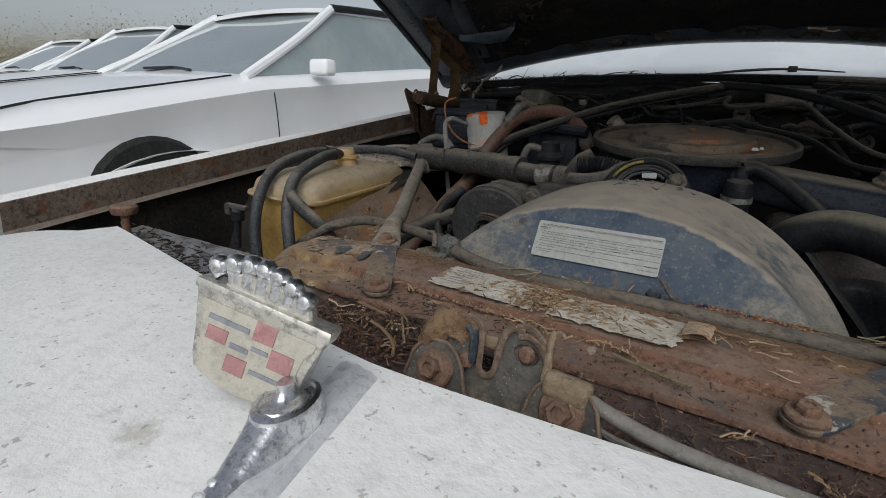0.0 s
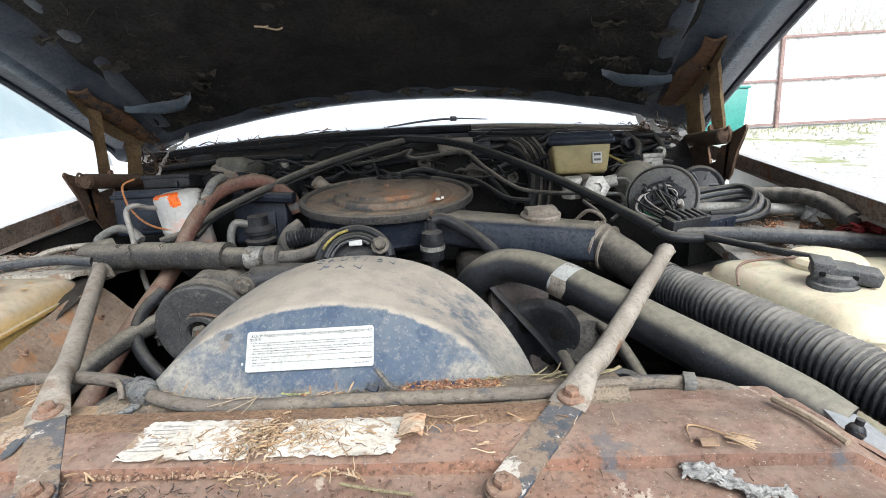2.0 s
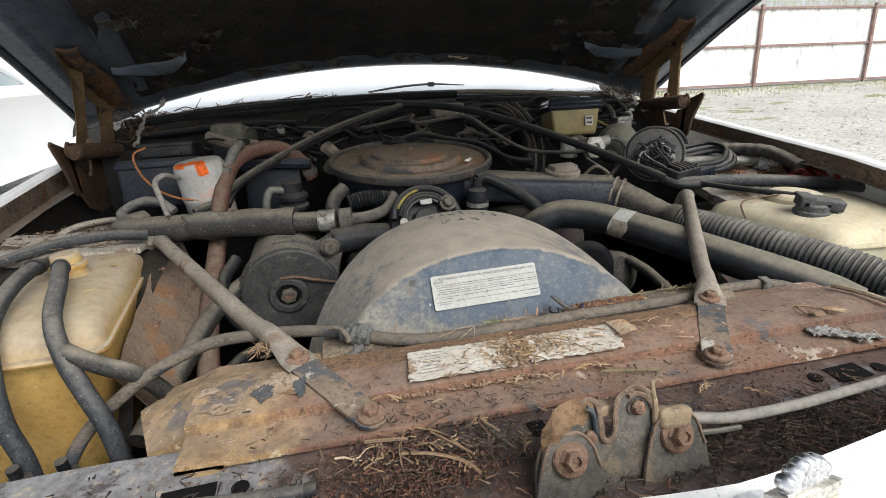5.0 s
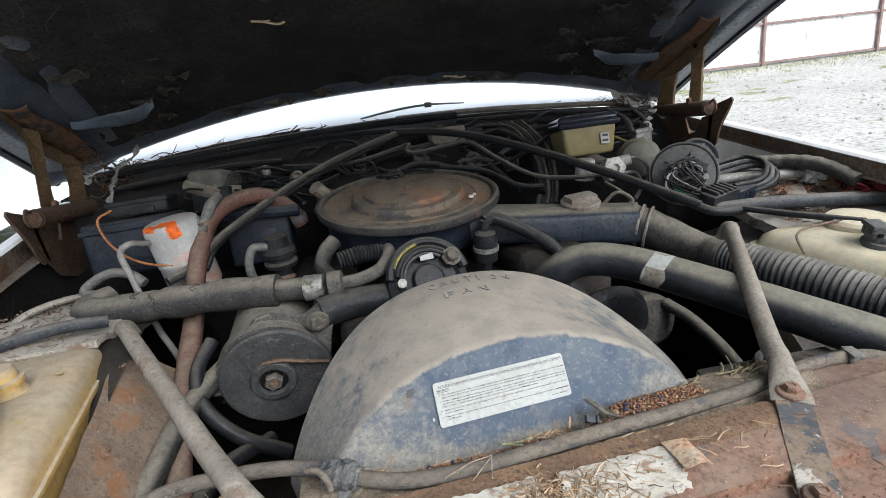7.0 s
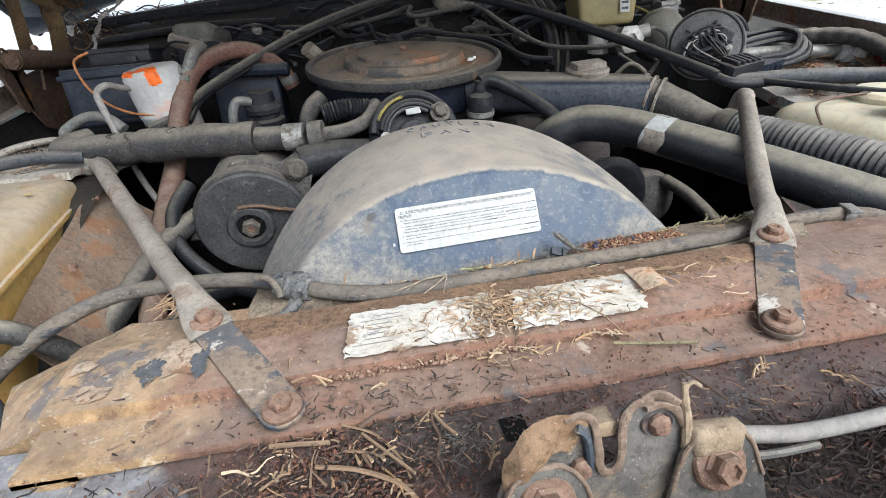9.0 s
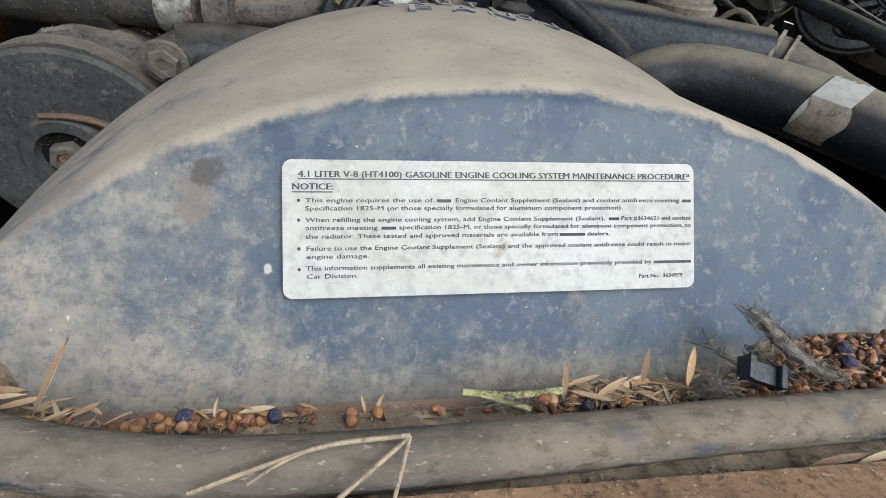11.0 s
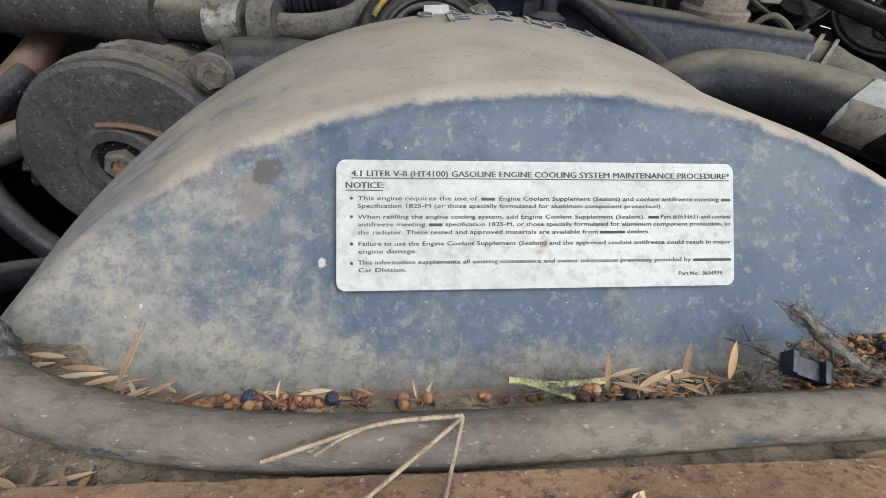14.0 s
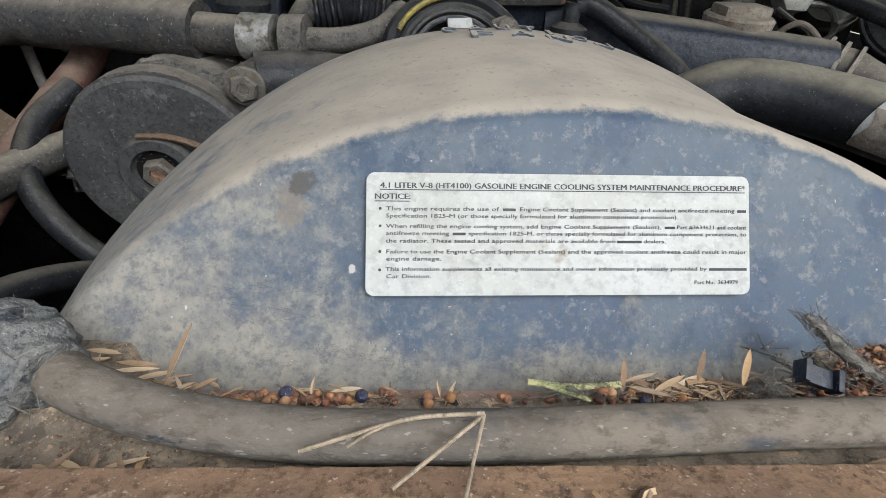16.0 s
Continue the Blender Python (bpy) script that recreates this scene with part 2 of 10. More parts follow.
    scuff2 = calc("MULTIPLY", ramp(cloud(26, 7, 0.70, (1.0, 1.0, 6.5), -6, 17.0), 0.60, 0.68), ramp(cloud(8, 3, 0.5, seed=18.0), 0.46, 0.60))
    col = mix(calc("MULTIPLY", scuff2, 0.15), col, (0.024, 0.036, 0.060))
    # two old grease smudges and a splash beside the label
    col = mix(calc("MULTIPLY", spot_at(-0.1035, 0.7695, 0.0060, 0.0068, 6.0), 0.55), col, (0.150, 0.122, 0.092))
    col = mix(calc("MULTIPLY", spot_at(-0.0996, 0.7765, 0.0046, 0.0040, 13.0), 0.85), col, (0.050, 0.046, 0.042))
    col = mix(spot_at(-0.0830, 0.7525, 0.0013, 0.0014, 1.0), col, (0.30, 0.295, 0.28))
    col = mix(spot_at(-0.1345, 0.7410, 0.0006, 0.0010, 3.0), col, (0.34, 0.33, 0.31))
    # dust on what faces up, with a ragged front
    g = n.new("ShaderNodeNewGeometry")
    sep = n.new("ShaderNodeSeparateXYZ")
    l.new(g.outputs["Normal"], sep.inputs[0])
    up = calc("ADD", sep.outputs[2], calc("MULTIPLY", calc("SUBTRACT", cloud(42, 10, 0.78, seed=0.5), 0.5), 0.75))
    up = calc("ADD", up, calc("MULTIPLY", calc("SUBTRACT", cloud(10, 4, 0.6, seed=15.0), 0.5), 0.25))
    lie = ramp(up, 0.72, 0.90)
    worn = calc("MULTIPLY", ramp(cloud(38, 12, 0.76, seed=21.0), 0.56, 0.66), ramp(cloud(7, 3, 0.5, seed=5.5), 0.48, 0.6))
    lie = calc("MULTIPLY", lie, calc("SUBTRACT", 0.97, calc("MULTIPLY", worn, 0.62)))
    dust = mix(ramp(cloud(26, 10, 0.66, seed=3.0), 0.36, 0.66), (0.292, 0.254, 0.208), (0.230, 0.204, 0.172))
    dust = mix(calc("MULTIPLY", ramp(cloud(330, 4, 0.6), 0.58, 0.70), 0.55), dust, (0.150, 0.128, 0.105))
    col = mix(lie, col, dust)
    col = mix(calc("MULTIPLY", ramp(cloud(420, 2, 0.5, seed=2.0), 0.735, 0.77), 0.6), col, (0.36, 0.34, 0.30))
    l.new(col, p.inputs["Base Color"])
    l.new(calc("ADD", 0.50, calc("MULTIPLY", calc("MAXIMUM", lie, ramp(film, 0.1, 0.7)), 0.42)), p.inputs["Roughness"])
    p.inputs["Specular IOR Level"].default_value = 0.28
    bn = n.new("ShaderNodeBump")
    bn.inputs["Strength"].default_value, bn.inputs["Distance"].default_value = 0.35, 0.0012
    h = calc("ADD", calc("MULTIPLY", cloud(260, 6, 0.65), 0.5), calc("MULTIPLY", cloud(45, 8, 0.66, seed=1.5), 0.9))
    h = calc("ADD", h, calc("MULTIPLY", film, 0.22))
    l.new(calc("SUBTRACT", h, calc("MULTIPLY", cut, 0.9)), bn.inputs["Height"])
    l.new(bn.outputs[0], p.inputs["Normal"])
    return m


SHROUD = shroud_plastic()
HOSE_DUSTY = surf("dusty_hose", (0.030, 0.030, 0.031), (0.055, 0.052, 0.047), 0.55, 0.0, 26, 240, 0.9, (0.205, 0.182, 0.148), bump=0.35, lie_lo=0.28, lie_hi=0.9, patchy=0.6)
HOSE_FRONT = surf("front_hose_rubber", (0.150, 0.126, 0.100), (0.098, 0.087, 0.076), 0.85, 0.0, 15, 230, 0.20, (0.205, 0.165, 0.125), bump=0.5, film=0.02, spot=(0.046, 0.051, 0.062), spot_at=0.535, spot_soft=0.09, spot_scale=24, grit=0.75, spot2=(0.028, 0.033, 0.044), spot2_at=0.575, spot2_scale=46, stretch=(0.6, 1, 1.3), speck=0.3)
HOSE_BLACK = surf("black_hose", (0.010, 0.011, 0.013), (0.018, 0.019, 0.022), 0.40, 0.0, 30, 220, 0.6, (0.16, 0.147, 0.12), bump=0.25, lie_lo=0.5, lie_hi=1.0, patchy=0.5, speck=0.15)
RED_HOSE = surf("red_brown_hose", (0.135, 0.062, 0.047), (0.095, 0.05, 0.04), 0.6, 0.0, 22, 200, 0.65, (0.235, 0.18, 0.14), bump=0.35, lie_lo=0.1, film=0.05)
BLACK = surf("dusty_black_metal", (0.012, 0.013, 0.016), (0.026, 0.027, 0.030), 0.42, 0.0, 24, 190, 0.5, (0.16, 0.145, 0.12), bump=0.35, lie_lo=0.45, lie_hi=1.0, speck=0.15)
# grime darkened to near-black, so the bay's deep shade is partly colour
BLACK_DEEP = surf("grimy_shade_black", (0.007, 0.0065, 0.0065), (0.016, 0.014, 0.013), 0.75, 0.0, 12, 120, 0.22, (0.10, 0.085, 0.065), bump=0.6, speck=0.1)
NAVY = surf("navy_paint", (0.012, 0.016, 0.027), (0.024, 0.029, 0.040), 0.38, 0.0, 22, 170, 0.45, (0.16, 0.147, 0.125), bump=0.35, lie_lo=0.5, lie_hi=1.0, speck=0.15)
GREY_METAL = surf("grey_cast_metal", (0.20, 0.20, 0.19), (0.11, 0.108, 0.104), 0.5, 0.3, 30, 200, 0.5, (0.29, 0.26, 0.21), bump=0.3)
STEEL = surf("dull_steel", (0.58, 0.58, 0.56), (0.34, 0.335, 0.32), 0.4, 0.8, 40, 260, 0.25, (0.30, 0.27, 0.22), bump=0.15)
WHITE_FILM = surf("white_plastic", (0.72, 0.71, 0.68), (0.58, 0.57, 0.53), 0.45, 0.0, 30, 160, 0.1, bump=0.1)
TANK = surf("yellowed_plastic", (0.47, 0.315, 0.115), (0.38, 0.235, 0.075), 0.42, 0.0, 7, 130, 0.95, (0.375, 0.312, 0.232), bump=0.15, sss=0.15, spot=(0.27, 0.16, 0.065), spot_at=0.57, spot_soft=0.12, spot_scale=9, grit=0.4, speck=0.35, lie_lo=-0.05, lie_hi=0.60, patchy=0.28)
WASHER = surf("cream_plastic", (0.60, 0.545, 0.41), (0.51, 0.455, 0.325), 0.45, 0.0, 8, 130, 0.45, (0.43, 0.365, 0.26), bump=0.15, sss=0.15, grit=0.3, speck=0.25, spot=(0.34, 0.275, 0.18), spot_at=0.58, spot_soft=0.15, spot_scale=7, patchy=0.6)
LID_RUST = surf("air_cleaner_lid", (0.175, 0.122, 0.085), (0.100, 0.074, 0.058), 0.6, 0.1, 9, 170, 0.5, (0.275, 0.228, 0.17), spot=(0.200, 0.080, 0.036), spot_at=0.53, spot_soft=0.07, spot_scale=13, bump=0.4, spot2=(0.024, 0.028, 0.036), spot2_at=0.535, spot2_scale=9, grit=0.9)
CAN_MAT = surf("white_canister", (0.44, 0.44, 0.425), (0.33, 0.325, 0.315), 0.45, 0.0, 16, 160, 0.25, (0.36, 0.32, 0.27), spot=(0.52, 0.26, 0.17), spot_at=0.54, spot_soft=0.14, spot_scale=11, bump=0.15, spot2=(0.06, 0.055, 0.05), spot2_at=0.635, spot2_scale=105, grit=0.2)
ORANGE = surf("orange_paint", (0.85, 0.16, 0.02), (0.70, 0.12, 0.02), 0.5, 0.0, 40, 200, bump=0.1)
RESERVOIR = surf("tan_reservoir", (0.215, 0.180, 0.085), (0.165, 0.135, 0.065), 0.4, 0.0, 14, 150, 0.4, (0.42, 0.36, 0.26), bump=0.1, sss=0.15, grit=0.2)
HINGE = surf("rusty_hinge", (0.105, 0.064, 0.042), (0.065, 0.043, 0.033), 0.75, 0.0, 22, 200, 0.35, (0.20, 0.155, 0.115), spot=(0.17, 0.075, 0.032), spot_at=0.6, spot_scale=26, bump=0.5, grit=0.9)
HINGE_ARM = surf("ochre_hinge_arm", (0.165, 0.112, 0.058), (0.105, 0.068, 0.038), 0.7, 0.0, 22, 200, 0.3, (0.24, 0.195, 0.135), bump=0.4, grit=0.85)
PAINT = surf("weathered_white_paint", (0.86, 0.855, 0.845), (0.79, 0.785, 0.77), 0.55, 0.0, 7, 120, 0.0, spot=(0.58, 0.56, 0.52), spot_at=0.62, spot_soft=0.12, spot_scale=26, bump=0.42, grit=0.14, speck=0.55, speckc=(0.27, 0.25, 0.22))
CHROME = surf("pitted_chrome", (0.80, 0.81, 0.83), (0.66, 0.67, 0.70), 0.3, 1.0, 40, 320, 0.0, spot=(0.45, 0.44, 0.42), spot_at=0.7, spot_scale=90, bump=0.12)
SILVER = surf("crest_silver", (0.62, 0.60, 0.55), (0.50, 0.48, 0.44), 0.4, 0.7, 60, 300, bump=0.1)
# mostly non-metal silver, bright in place of the sky chrome would reflect
CHROME_SKY = surf("sky_pale_chrome_strip", (0.78, 0.79, 0.81), (0.62, 0.64, 0.67), 0.45, 0.35, 40, 320, 0.0, spot=(0.45, 0.44, 0.42), spot_at=0.7, spot_scale=90, bump=0.12, grit=0.3)
CREST_FACE = surf("crest_cream", (0.50, 0.475, 0.41), (0.43, 0.405, 0.345), 0.45, 0.1, 80, 300, bump=0.1, grit=0.3)
CREST_RED = surf("crest_red", (0.43, 0.225, 0.225), (0.36, 0.19, 0.19), 0.45, 0.0, 80, 300, bump=0.1, grit=0.3)
CREST_BLUE = surf("crest_blue", (0.27, 0.28, 0.31), (0.22, 0.23, 0.25), 0.45, 0.0, 80, 300, bump=0.1, grit=0.3)
LABEL = surf("label_paper", (0.36, 0.366, 0.350), (0.31, 0.312, 0.288), 0.5, 0.0, 26, 220, 0.0, spot=(0.225, 0.165, 0.105), spot_at=0.615, spot_soft=0.12, spot_scale=30, bump=0.06, grit=0.3, speck=0, spot2=(0.16, 0.13, 0.10), spot2_at=0.685, spot2_scale=95)
STICKER = surf("peeling_sticker", (0.56, 0.54, 0.49), (0.42, 0.385, 0.325), 0.75, 0.0, 22, 200, 0.15, (0.36, 0.28, 0.20), spot=(0.21, 0.145, 0.10), spot_at=0.535, spot_soft=0.08, spot_scale=34, bump=0.3, stretch=(1, 1.6, 1), spot2=(0.28, 0.27, 0.25), spot2_at=0.58, spot2_scale=80, grit=0.6)
INK = surf("ink", (0.045, 0.045, 0.05), (0.075, 0.075, 0.078), 0.7, 0.0, 60, 200, bump=0.0, grit=0.0, speck=0)
FADED_INK = surf("faded_print", (0.20, 0.195, 0.19), (0.28, 0.27, 0.255), 0.8, 0.0, 60, 200, bump=0.0, grit=0.2, speck=0)
PEEL_TAN = surf("tan_bark", (0.43, 0.31, 0.19), (0.33, 0.22, 0.13), 0.85, 0.0, 40, 200, bump=0.4)
PEEL = surf("peeled_paper", (0.48, 0.26, 0.14), (0.42, 0.34, 0.25), 0.8, 0.0, 60, 200, bump=0.3)
STRAW = surf("straw", (0.43, 0.325, 0.21), (0.28, 0.195, 0.125), 0.8, 0.0, 60, 300, bump=0.2)
TWIG = surf("dry_twig", (0.115, 0.075, 0.055), (0.20, 0.135, 0.095), 0.85, 0.0, 90, 300, bump=0.2)
GREEN_DRY = surf("drying_stem", (0.24, 0.205, 0.12), (0.18, 0.15, 0.09), 0.75, 0.0, 90, 300, bump=0.2, speck=0)
GREEN_STEM = surf("green_stem", (0.25, 0.27, 0.115), (0.33, 0.31, 0.16), 0.7, 0.0, 90, 300, bump=0.2, speck=0)
BERRY = surf("dry_seed", (0.32, 0.155, 0.075), (0.19, 0.08, 0.043), 0.5, 0.0, 300, 600, bump=0.2, speck=0)
BERRY_BLUE = surf("blue_berry", (0.028, 0.032, 0.062), (0.05, 0.042, 0.058), 0.6, 0.0, 220, 500, bump=0.3)
DIRT = surf("packed_dirt", (0.200, 0.160, 0.118), (0.130, 0.105, 0.080), 0.95, 0.0, 26, 330, 0.0, bump=0.6, spot=(0.270, 0.195, 0.130), spot_at=0.56, spot_scale=70, grit=0.8, spot2=(0.075, 0.062, 0.050), spot2_at=0.60, spot2_scale=60)
COBWEB = surf("cobweb_fluff", (0.165, 0.15, 0.13), (0.12, 0.11, 0.097), 0.95, 0.0, 90, 300, bump=0.5, speck=0)
INSULATION = surf("hood_insulation", (0.015, 0.015, 0.016), (0.028, 0.026, 0.025), 0.92, 0.0, 10, 150, bump=1.0, spot=(0.05, 0.045, 0.04), spot_at=0.64, spot_scale=12, speck=0.25, speckc=(0.12, 0.11, 0.10))
HOOD_IN = surf("hood_inner_paint", (0.044, 0.056, 0.078), (0.080, 0.093, 0.115), 0.30, 0.0, 12, 150, bump=0.3, spot=(0.13, 0.095, 0.07), spot_at=0.66, spot_scale=16, grit=0.5, speck=0.15, spec=0.4)
COWL = surf("dirty_cowl", (0.007, 0.007, 0.008), (0.016, 0.0155, 0.0155), 0.5, 0.0, 16, 150, 0.3, (0.12, 0.11, 0.095), bump=0.4, lie_lo=0.5, lie_hi=1.0, speck=0.1)
# pale base stands in for the sky reflected in the dusty glass
GLASS_SKY = surf("dusty_sky_windscreen", (0.66, 0.69, 0.72), (0.58, 0.61, 0.64), 0.2, 0.0, 4, 120, bump=0.0, coat=1.0, grit=0.0, speck=0.0)
CAR_SILVER = surf("silver_car_paint", (0.86, 0.87, 0.89), (0.83, 0.84, 0.86), 0.35, 0.0, 3, 300, bump=0.0, coat=0.6, speck=0, grit=0.0)
# blue-grey base takes the place of sky mirrored in the cabin glass
CAR_GLASS = surf("car_glass", (0.24, 0.295, 0.305), (0.31, 0.355, 0.36), 0.06, 0.0, 3, 60, bump=0.0, coat=1.0, grit=0.0, speck=0)
TYRE = surf("tyre", (0.02, 0.02, 0.02), (0.03, 0.03, 0.03), 0.8, 0.0, 20, 120, bump=0.4)
FENCE_SHEET = surf("white_fence_sheet", (0.86, 0.86, 0.86), (0.80, 0.80, 0.80), 0.5, 0.0, 0.7, 6, bump=0.1, stretch=(1, 1, 0.3))
FENCE_POST = surf("rusty_fence_post", (0.29, 0.205, 0.185), (0.22, 0.145, 0.13), 0.7, 0.0, 4, 40, bump=0.3)
GRAVEL = surf("gravel", (0.50, 0.485, 0.45), (0.40, 0.39, 0.36), 0.9, 0.0, 0.8, 22, bump=1.0, spot=(0.22, 0.235, 0.12), spot_at=0.57, spot_scale=0.9, grit=0.8)
VERGE = surf("grass_verge", (0.22, 0.25, 0.08), (0.34, 0.32, 0.16), 0.9, 0.0, 1.5, 16, bump=1.0)
BUSH = surf("bare_brush", (0.31, 0.275, 0.185), (0.42, 0.385, 0.29), 0.9, 0.0, 2, 20, bump=0.0, grit=0.3)
GREEN_CAR = surf("teal_paint", (0.02, 0.20, 0.17), (0.03, 0.24, 0.2), 0.4, 0.0, 4, 60, bump=0.0, coat=0.5)
COPPER = surf("copper_wire", (0.42, 0.17, 0.06), (0.32, 0.14, 0.06), 0.5, 0.0, 60, 200, bump=0.0)
GREEN_WIRE = surf("green_wire", (0.03, 0.16, 0.07), (0.03, 0.2, 0.1), 0.5, 0.0, 60, 200, bump=0.0)
YELLOW_WIRE = surf("yellow_wire", (0.26, 0.21, 0.05), (0.15, 0.12, 0.05), 0.5, 0.0, 60, 200, bump=0.0)
RED_LEAF = surf("red_leaf", (0.24, 0.025, 0.03), (0.14, 0.03, 0.025), 0.7, 0.0, 60, 200, bump=0.2)
LATCH = surf("rusty_latch_plate", (0.135, 0.125, 0.112), (0.060, 0.060, 0.060), 0.7, 0.0, 26, 220, 0.35, (0.28, 0.235, 0.175), bump=0.5, spot=(0.210, 0.160, 0.108), spot_at=0.53, spot_soft=0.12, spot_scale=24, grit=0.6, spot2=(0.045, 0.038, 0.034), spot2_at=0.655, spot2_scale=85)
LATCH_TAN = surf("tan_latch_rust", (0.225, 0.145, 0.085), (0.148, 0.085, 0.050), 0.85, 0.0, 30, 260, 0.15, (0.32, 0.25, 0.17), bump=0.6, grit=0.7, spot=(0.175, 0.080, 0.042), spot_at=0.50, spot_soft=0.10, spot_scale=26, spot2=(0.085, 0.068, 0.055), spot2_at=0.63, spot2_scale=60)
LATCH_CREAM = surf("dust_caked_cream_latch", (0.295, 0.228, 0.155), (0.205, 0.145, 0.094), 0.9, 0.0, 40, 260, 0.2, (0.36, 0.30, 0.22), bump=0.5, grit=0.5, spot=(0.21, 0.135, 0.080), spot_at=0.60, spot_scale=50)
LATCH_RIM = surf("dusty_pink_brown_edge", (0.215, 0.155, 0.115), (0.130, 0.088, 0.064), 0.85, 0.0, 50, 260, 0.2, (0.34, 0.28, 0.22), bump=0.5, grit=0.6, spot=(0.12, 0.085, 0.066), spot_at=0.60, spot_scale=60)
STEEL_DIRTY = surf("grimy_steel", (0.40, 0.395, 0.37), (0.20, 0.19, 0.17), 0.45, 0.6, 60, 260, 0.3, (0.26, 0.23, 0.18), bump=0.25, spot=(0.10, 0.085, 0.065), spot_at=0.55, spot_scale=60, grit=0.7)
# near-black paint for the shade inside openings that are not cut
HOLE_SHADE = surf("painted_hole_shade", (0.004, 0.004, 0.004), (0.006, 0.005, 0.005), 0.95, 0.0, 30, 200, bump=0.0, grit=0.0, speck=0.0)
BARE_STEEL = surf("bare_blue_grey_steel", (0.185, 0.195, 0.205), (0.120, 0.122, 0.125), 0.42, 0.1, 12, 200, 0.25, (0.22, 0.20, 0.18), bump=0.4, spot=(0.085, 0.055, 0.042), spot_at=0.56, spot_scale=18, grit=0.8, spot2=(0.018, 0.017, 0.017), spot2_at=0.60, spot2_scale=30, spec=0.45)
TIE_BAR = surf("wet_rusted_tie_bar", (0.105, 0.053, 0.040), (0.048, 0.034, 0.031), 0.34, 0.0, 13, 200, 0.25, (0.190, 0.165, 0.155), bump=0.6, spot=(0.048, 0.040, 0.040), spot_at=0.57, spot_scale=20, grit=0.9, spot2=(0.185, 0.182, 0.188), spot2_at=0.585, spot2_scale=9, spec=0.45, end_tone=(0.30, 0.31, 0.325), end_x=-0.225, end_w=0.05)
BRACKET = surf("rust_stained_sheet", (0.20, 0.14, 0.10), (0.12, 0.075, 0.05), 0.8, 0.0, 14, 170, 0.35, (0.30, 0.255, 0.21), bump=0.35, spot=(0.21, 0.10, 0.045), spot_at=0.56, spot_scale=20, grit=0.8, spot2=(0.34, 0.29, 0.24), spot2_at=0.62, spot2_scale=26)
CABLE = surf("pale_cable_sheath", (0.30, 0.285, 0.265), (0.21, 0.195, 0.18), 0.6, 0.0, 26, 200, 0.3, (0.27, 0.24, 0.20), bump=0.3, grit=0.5)
ROTTEN = surf("rotted_needle", (0.035, 0.028, 0.025), (0.07, 0.055, 0.045), 0.8, 0.0, 90, 300, bump=0.2, speck=0)
HOSE_BLUE = surf("blue_grey_hose", (0.030, 0.034, 0.041), (0.052, 0.055, 0.060), 0.5, 0.0, 26, 240, 0.6, (0.22, 0.20, 0.17), bump=0.3, lie_lo=0.35)
RAD_HOSE = surf("radiator_hose_rubber", (0.010, 0.011, 0.013), (0.018, 0.020, 0.024), 0.42, 0.0, 22, 220, 0.85, (0.215, 0.195, 0.15), bump=0.2, lie_lo=0.38, lie_hi=0.85, patchy=0.4, speck=0.15, spec=0.35)
DUCT = surf("ribbed_duct_plastic", (0.026, 0.028, 0.031), (0.045, 0.047, 0.051), 0.45, 0.0, 18, 220, 0.9, (0.235, 0.218, 0.19), bump=0.2, lie_lo=0.08, lie_hi=0.95, patchy=0.5, speck=0.2)
# paler copy of the navy inner paint: the bluish sheen as colour
HOOD_SHEEN = surf("hood_sheen_band", (0.095, 0.120, 0.150), (0.048, 0.062, 0.080), 0.28, 0.0, 9, 150, bump=0.2, spot=(0.06, 0.07, 0.085), spot_at=0.60, spot_scale=14, grit=0.2, speck=0.1)
LINT = surf("grey_lint", (0.085, 0.078, 0.070), (0.055, 0.05, 0.046), 0.95, 0.0, 90, 300, bump=0.5, speck=0)
PALE_PANEL = surf("pale_side_panel", (0.22, 0.235, 0.25), (0.16, 0.17, 0.18), 0.5, 0.0, 9, 150, 0.25, (0.28, 0.25, 0.21), bump=0.2, spot=(0.17, 0.11, 0.075), spot_at=0.62, spot_scale=20, grit=0.3)
CLUTCH = surf("dusty_clutch_disc", (0.032, 0.034, 0.037), (0.052, 0.053, 0.055), 0.6, 0.0, 26, 300, 0.2, (0.17, 0.155, 0.13), bump=0.18, film=0.07, patchy=0.6, spec=0.15, speck=0.25, speckc=(0.22, 0.21, 0.19), spot=(0.09, 0.088, 0.084), spot_at=0.60, spot_scale=60)
CAST_DARK = surf("grimy_cast_iron", (0.050, 0.047, 0.044), (0.090, 0.084, 0.076), 0.7, 0.0, 34, 260, 0.7, (0.205, 0.180, 0.148), bump=0.35, lie_lo=0.35, lie_hi=0.95, speck=0.4)
NUT_STEEL = surf("grimy_nut", (0.150, 0.138, 0.120), (0.095, 0.085, 0.073), 0.6, 0.3, 80, 300, 0.3, (0.20, 0.17, 0.13), bump=0.3, spot=(0.13, 0.08, 0.05), spot_at=0.60, spot_scale=90)
FLUFF = surf("frayed_white_insulation", (0.66, 0.65, 0.62), (0.48, 0.47, 0.45), 0.9, 0.0, 60, 300, bump=0.8, speck=0.2, grit=0.5)
RAG = surf("felt_rag", (0.34, 0.33, 0.31), (0.22, 0.215, 0.205), 0.7, 0.0, 60, 300, bump=0.8, speck=0.3)
SEED_RED = surf("red_brown_seed", (0.165, 0.085, 0.060), (0.110, 0.058, 0.045), 0.6, 0.0, 300, 600, bump=0.2, speck=0)


SEED_TAN = surf("dry_tan_seed", (0.33, 0.225, 0.155), (0.22, 0.135, 0.09), 0.7, 0.0, 200, 500, bump=0.2, speck=0)


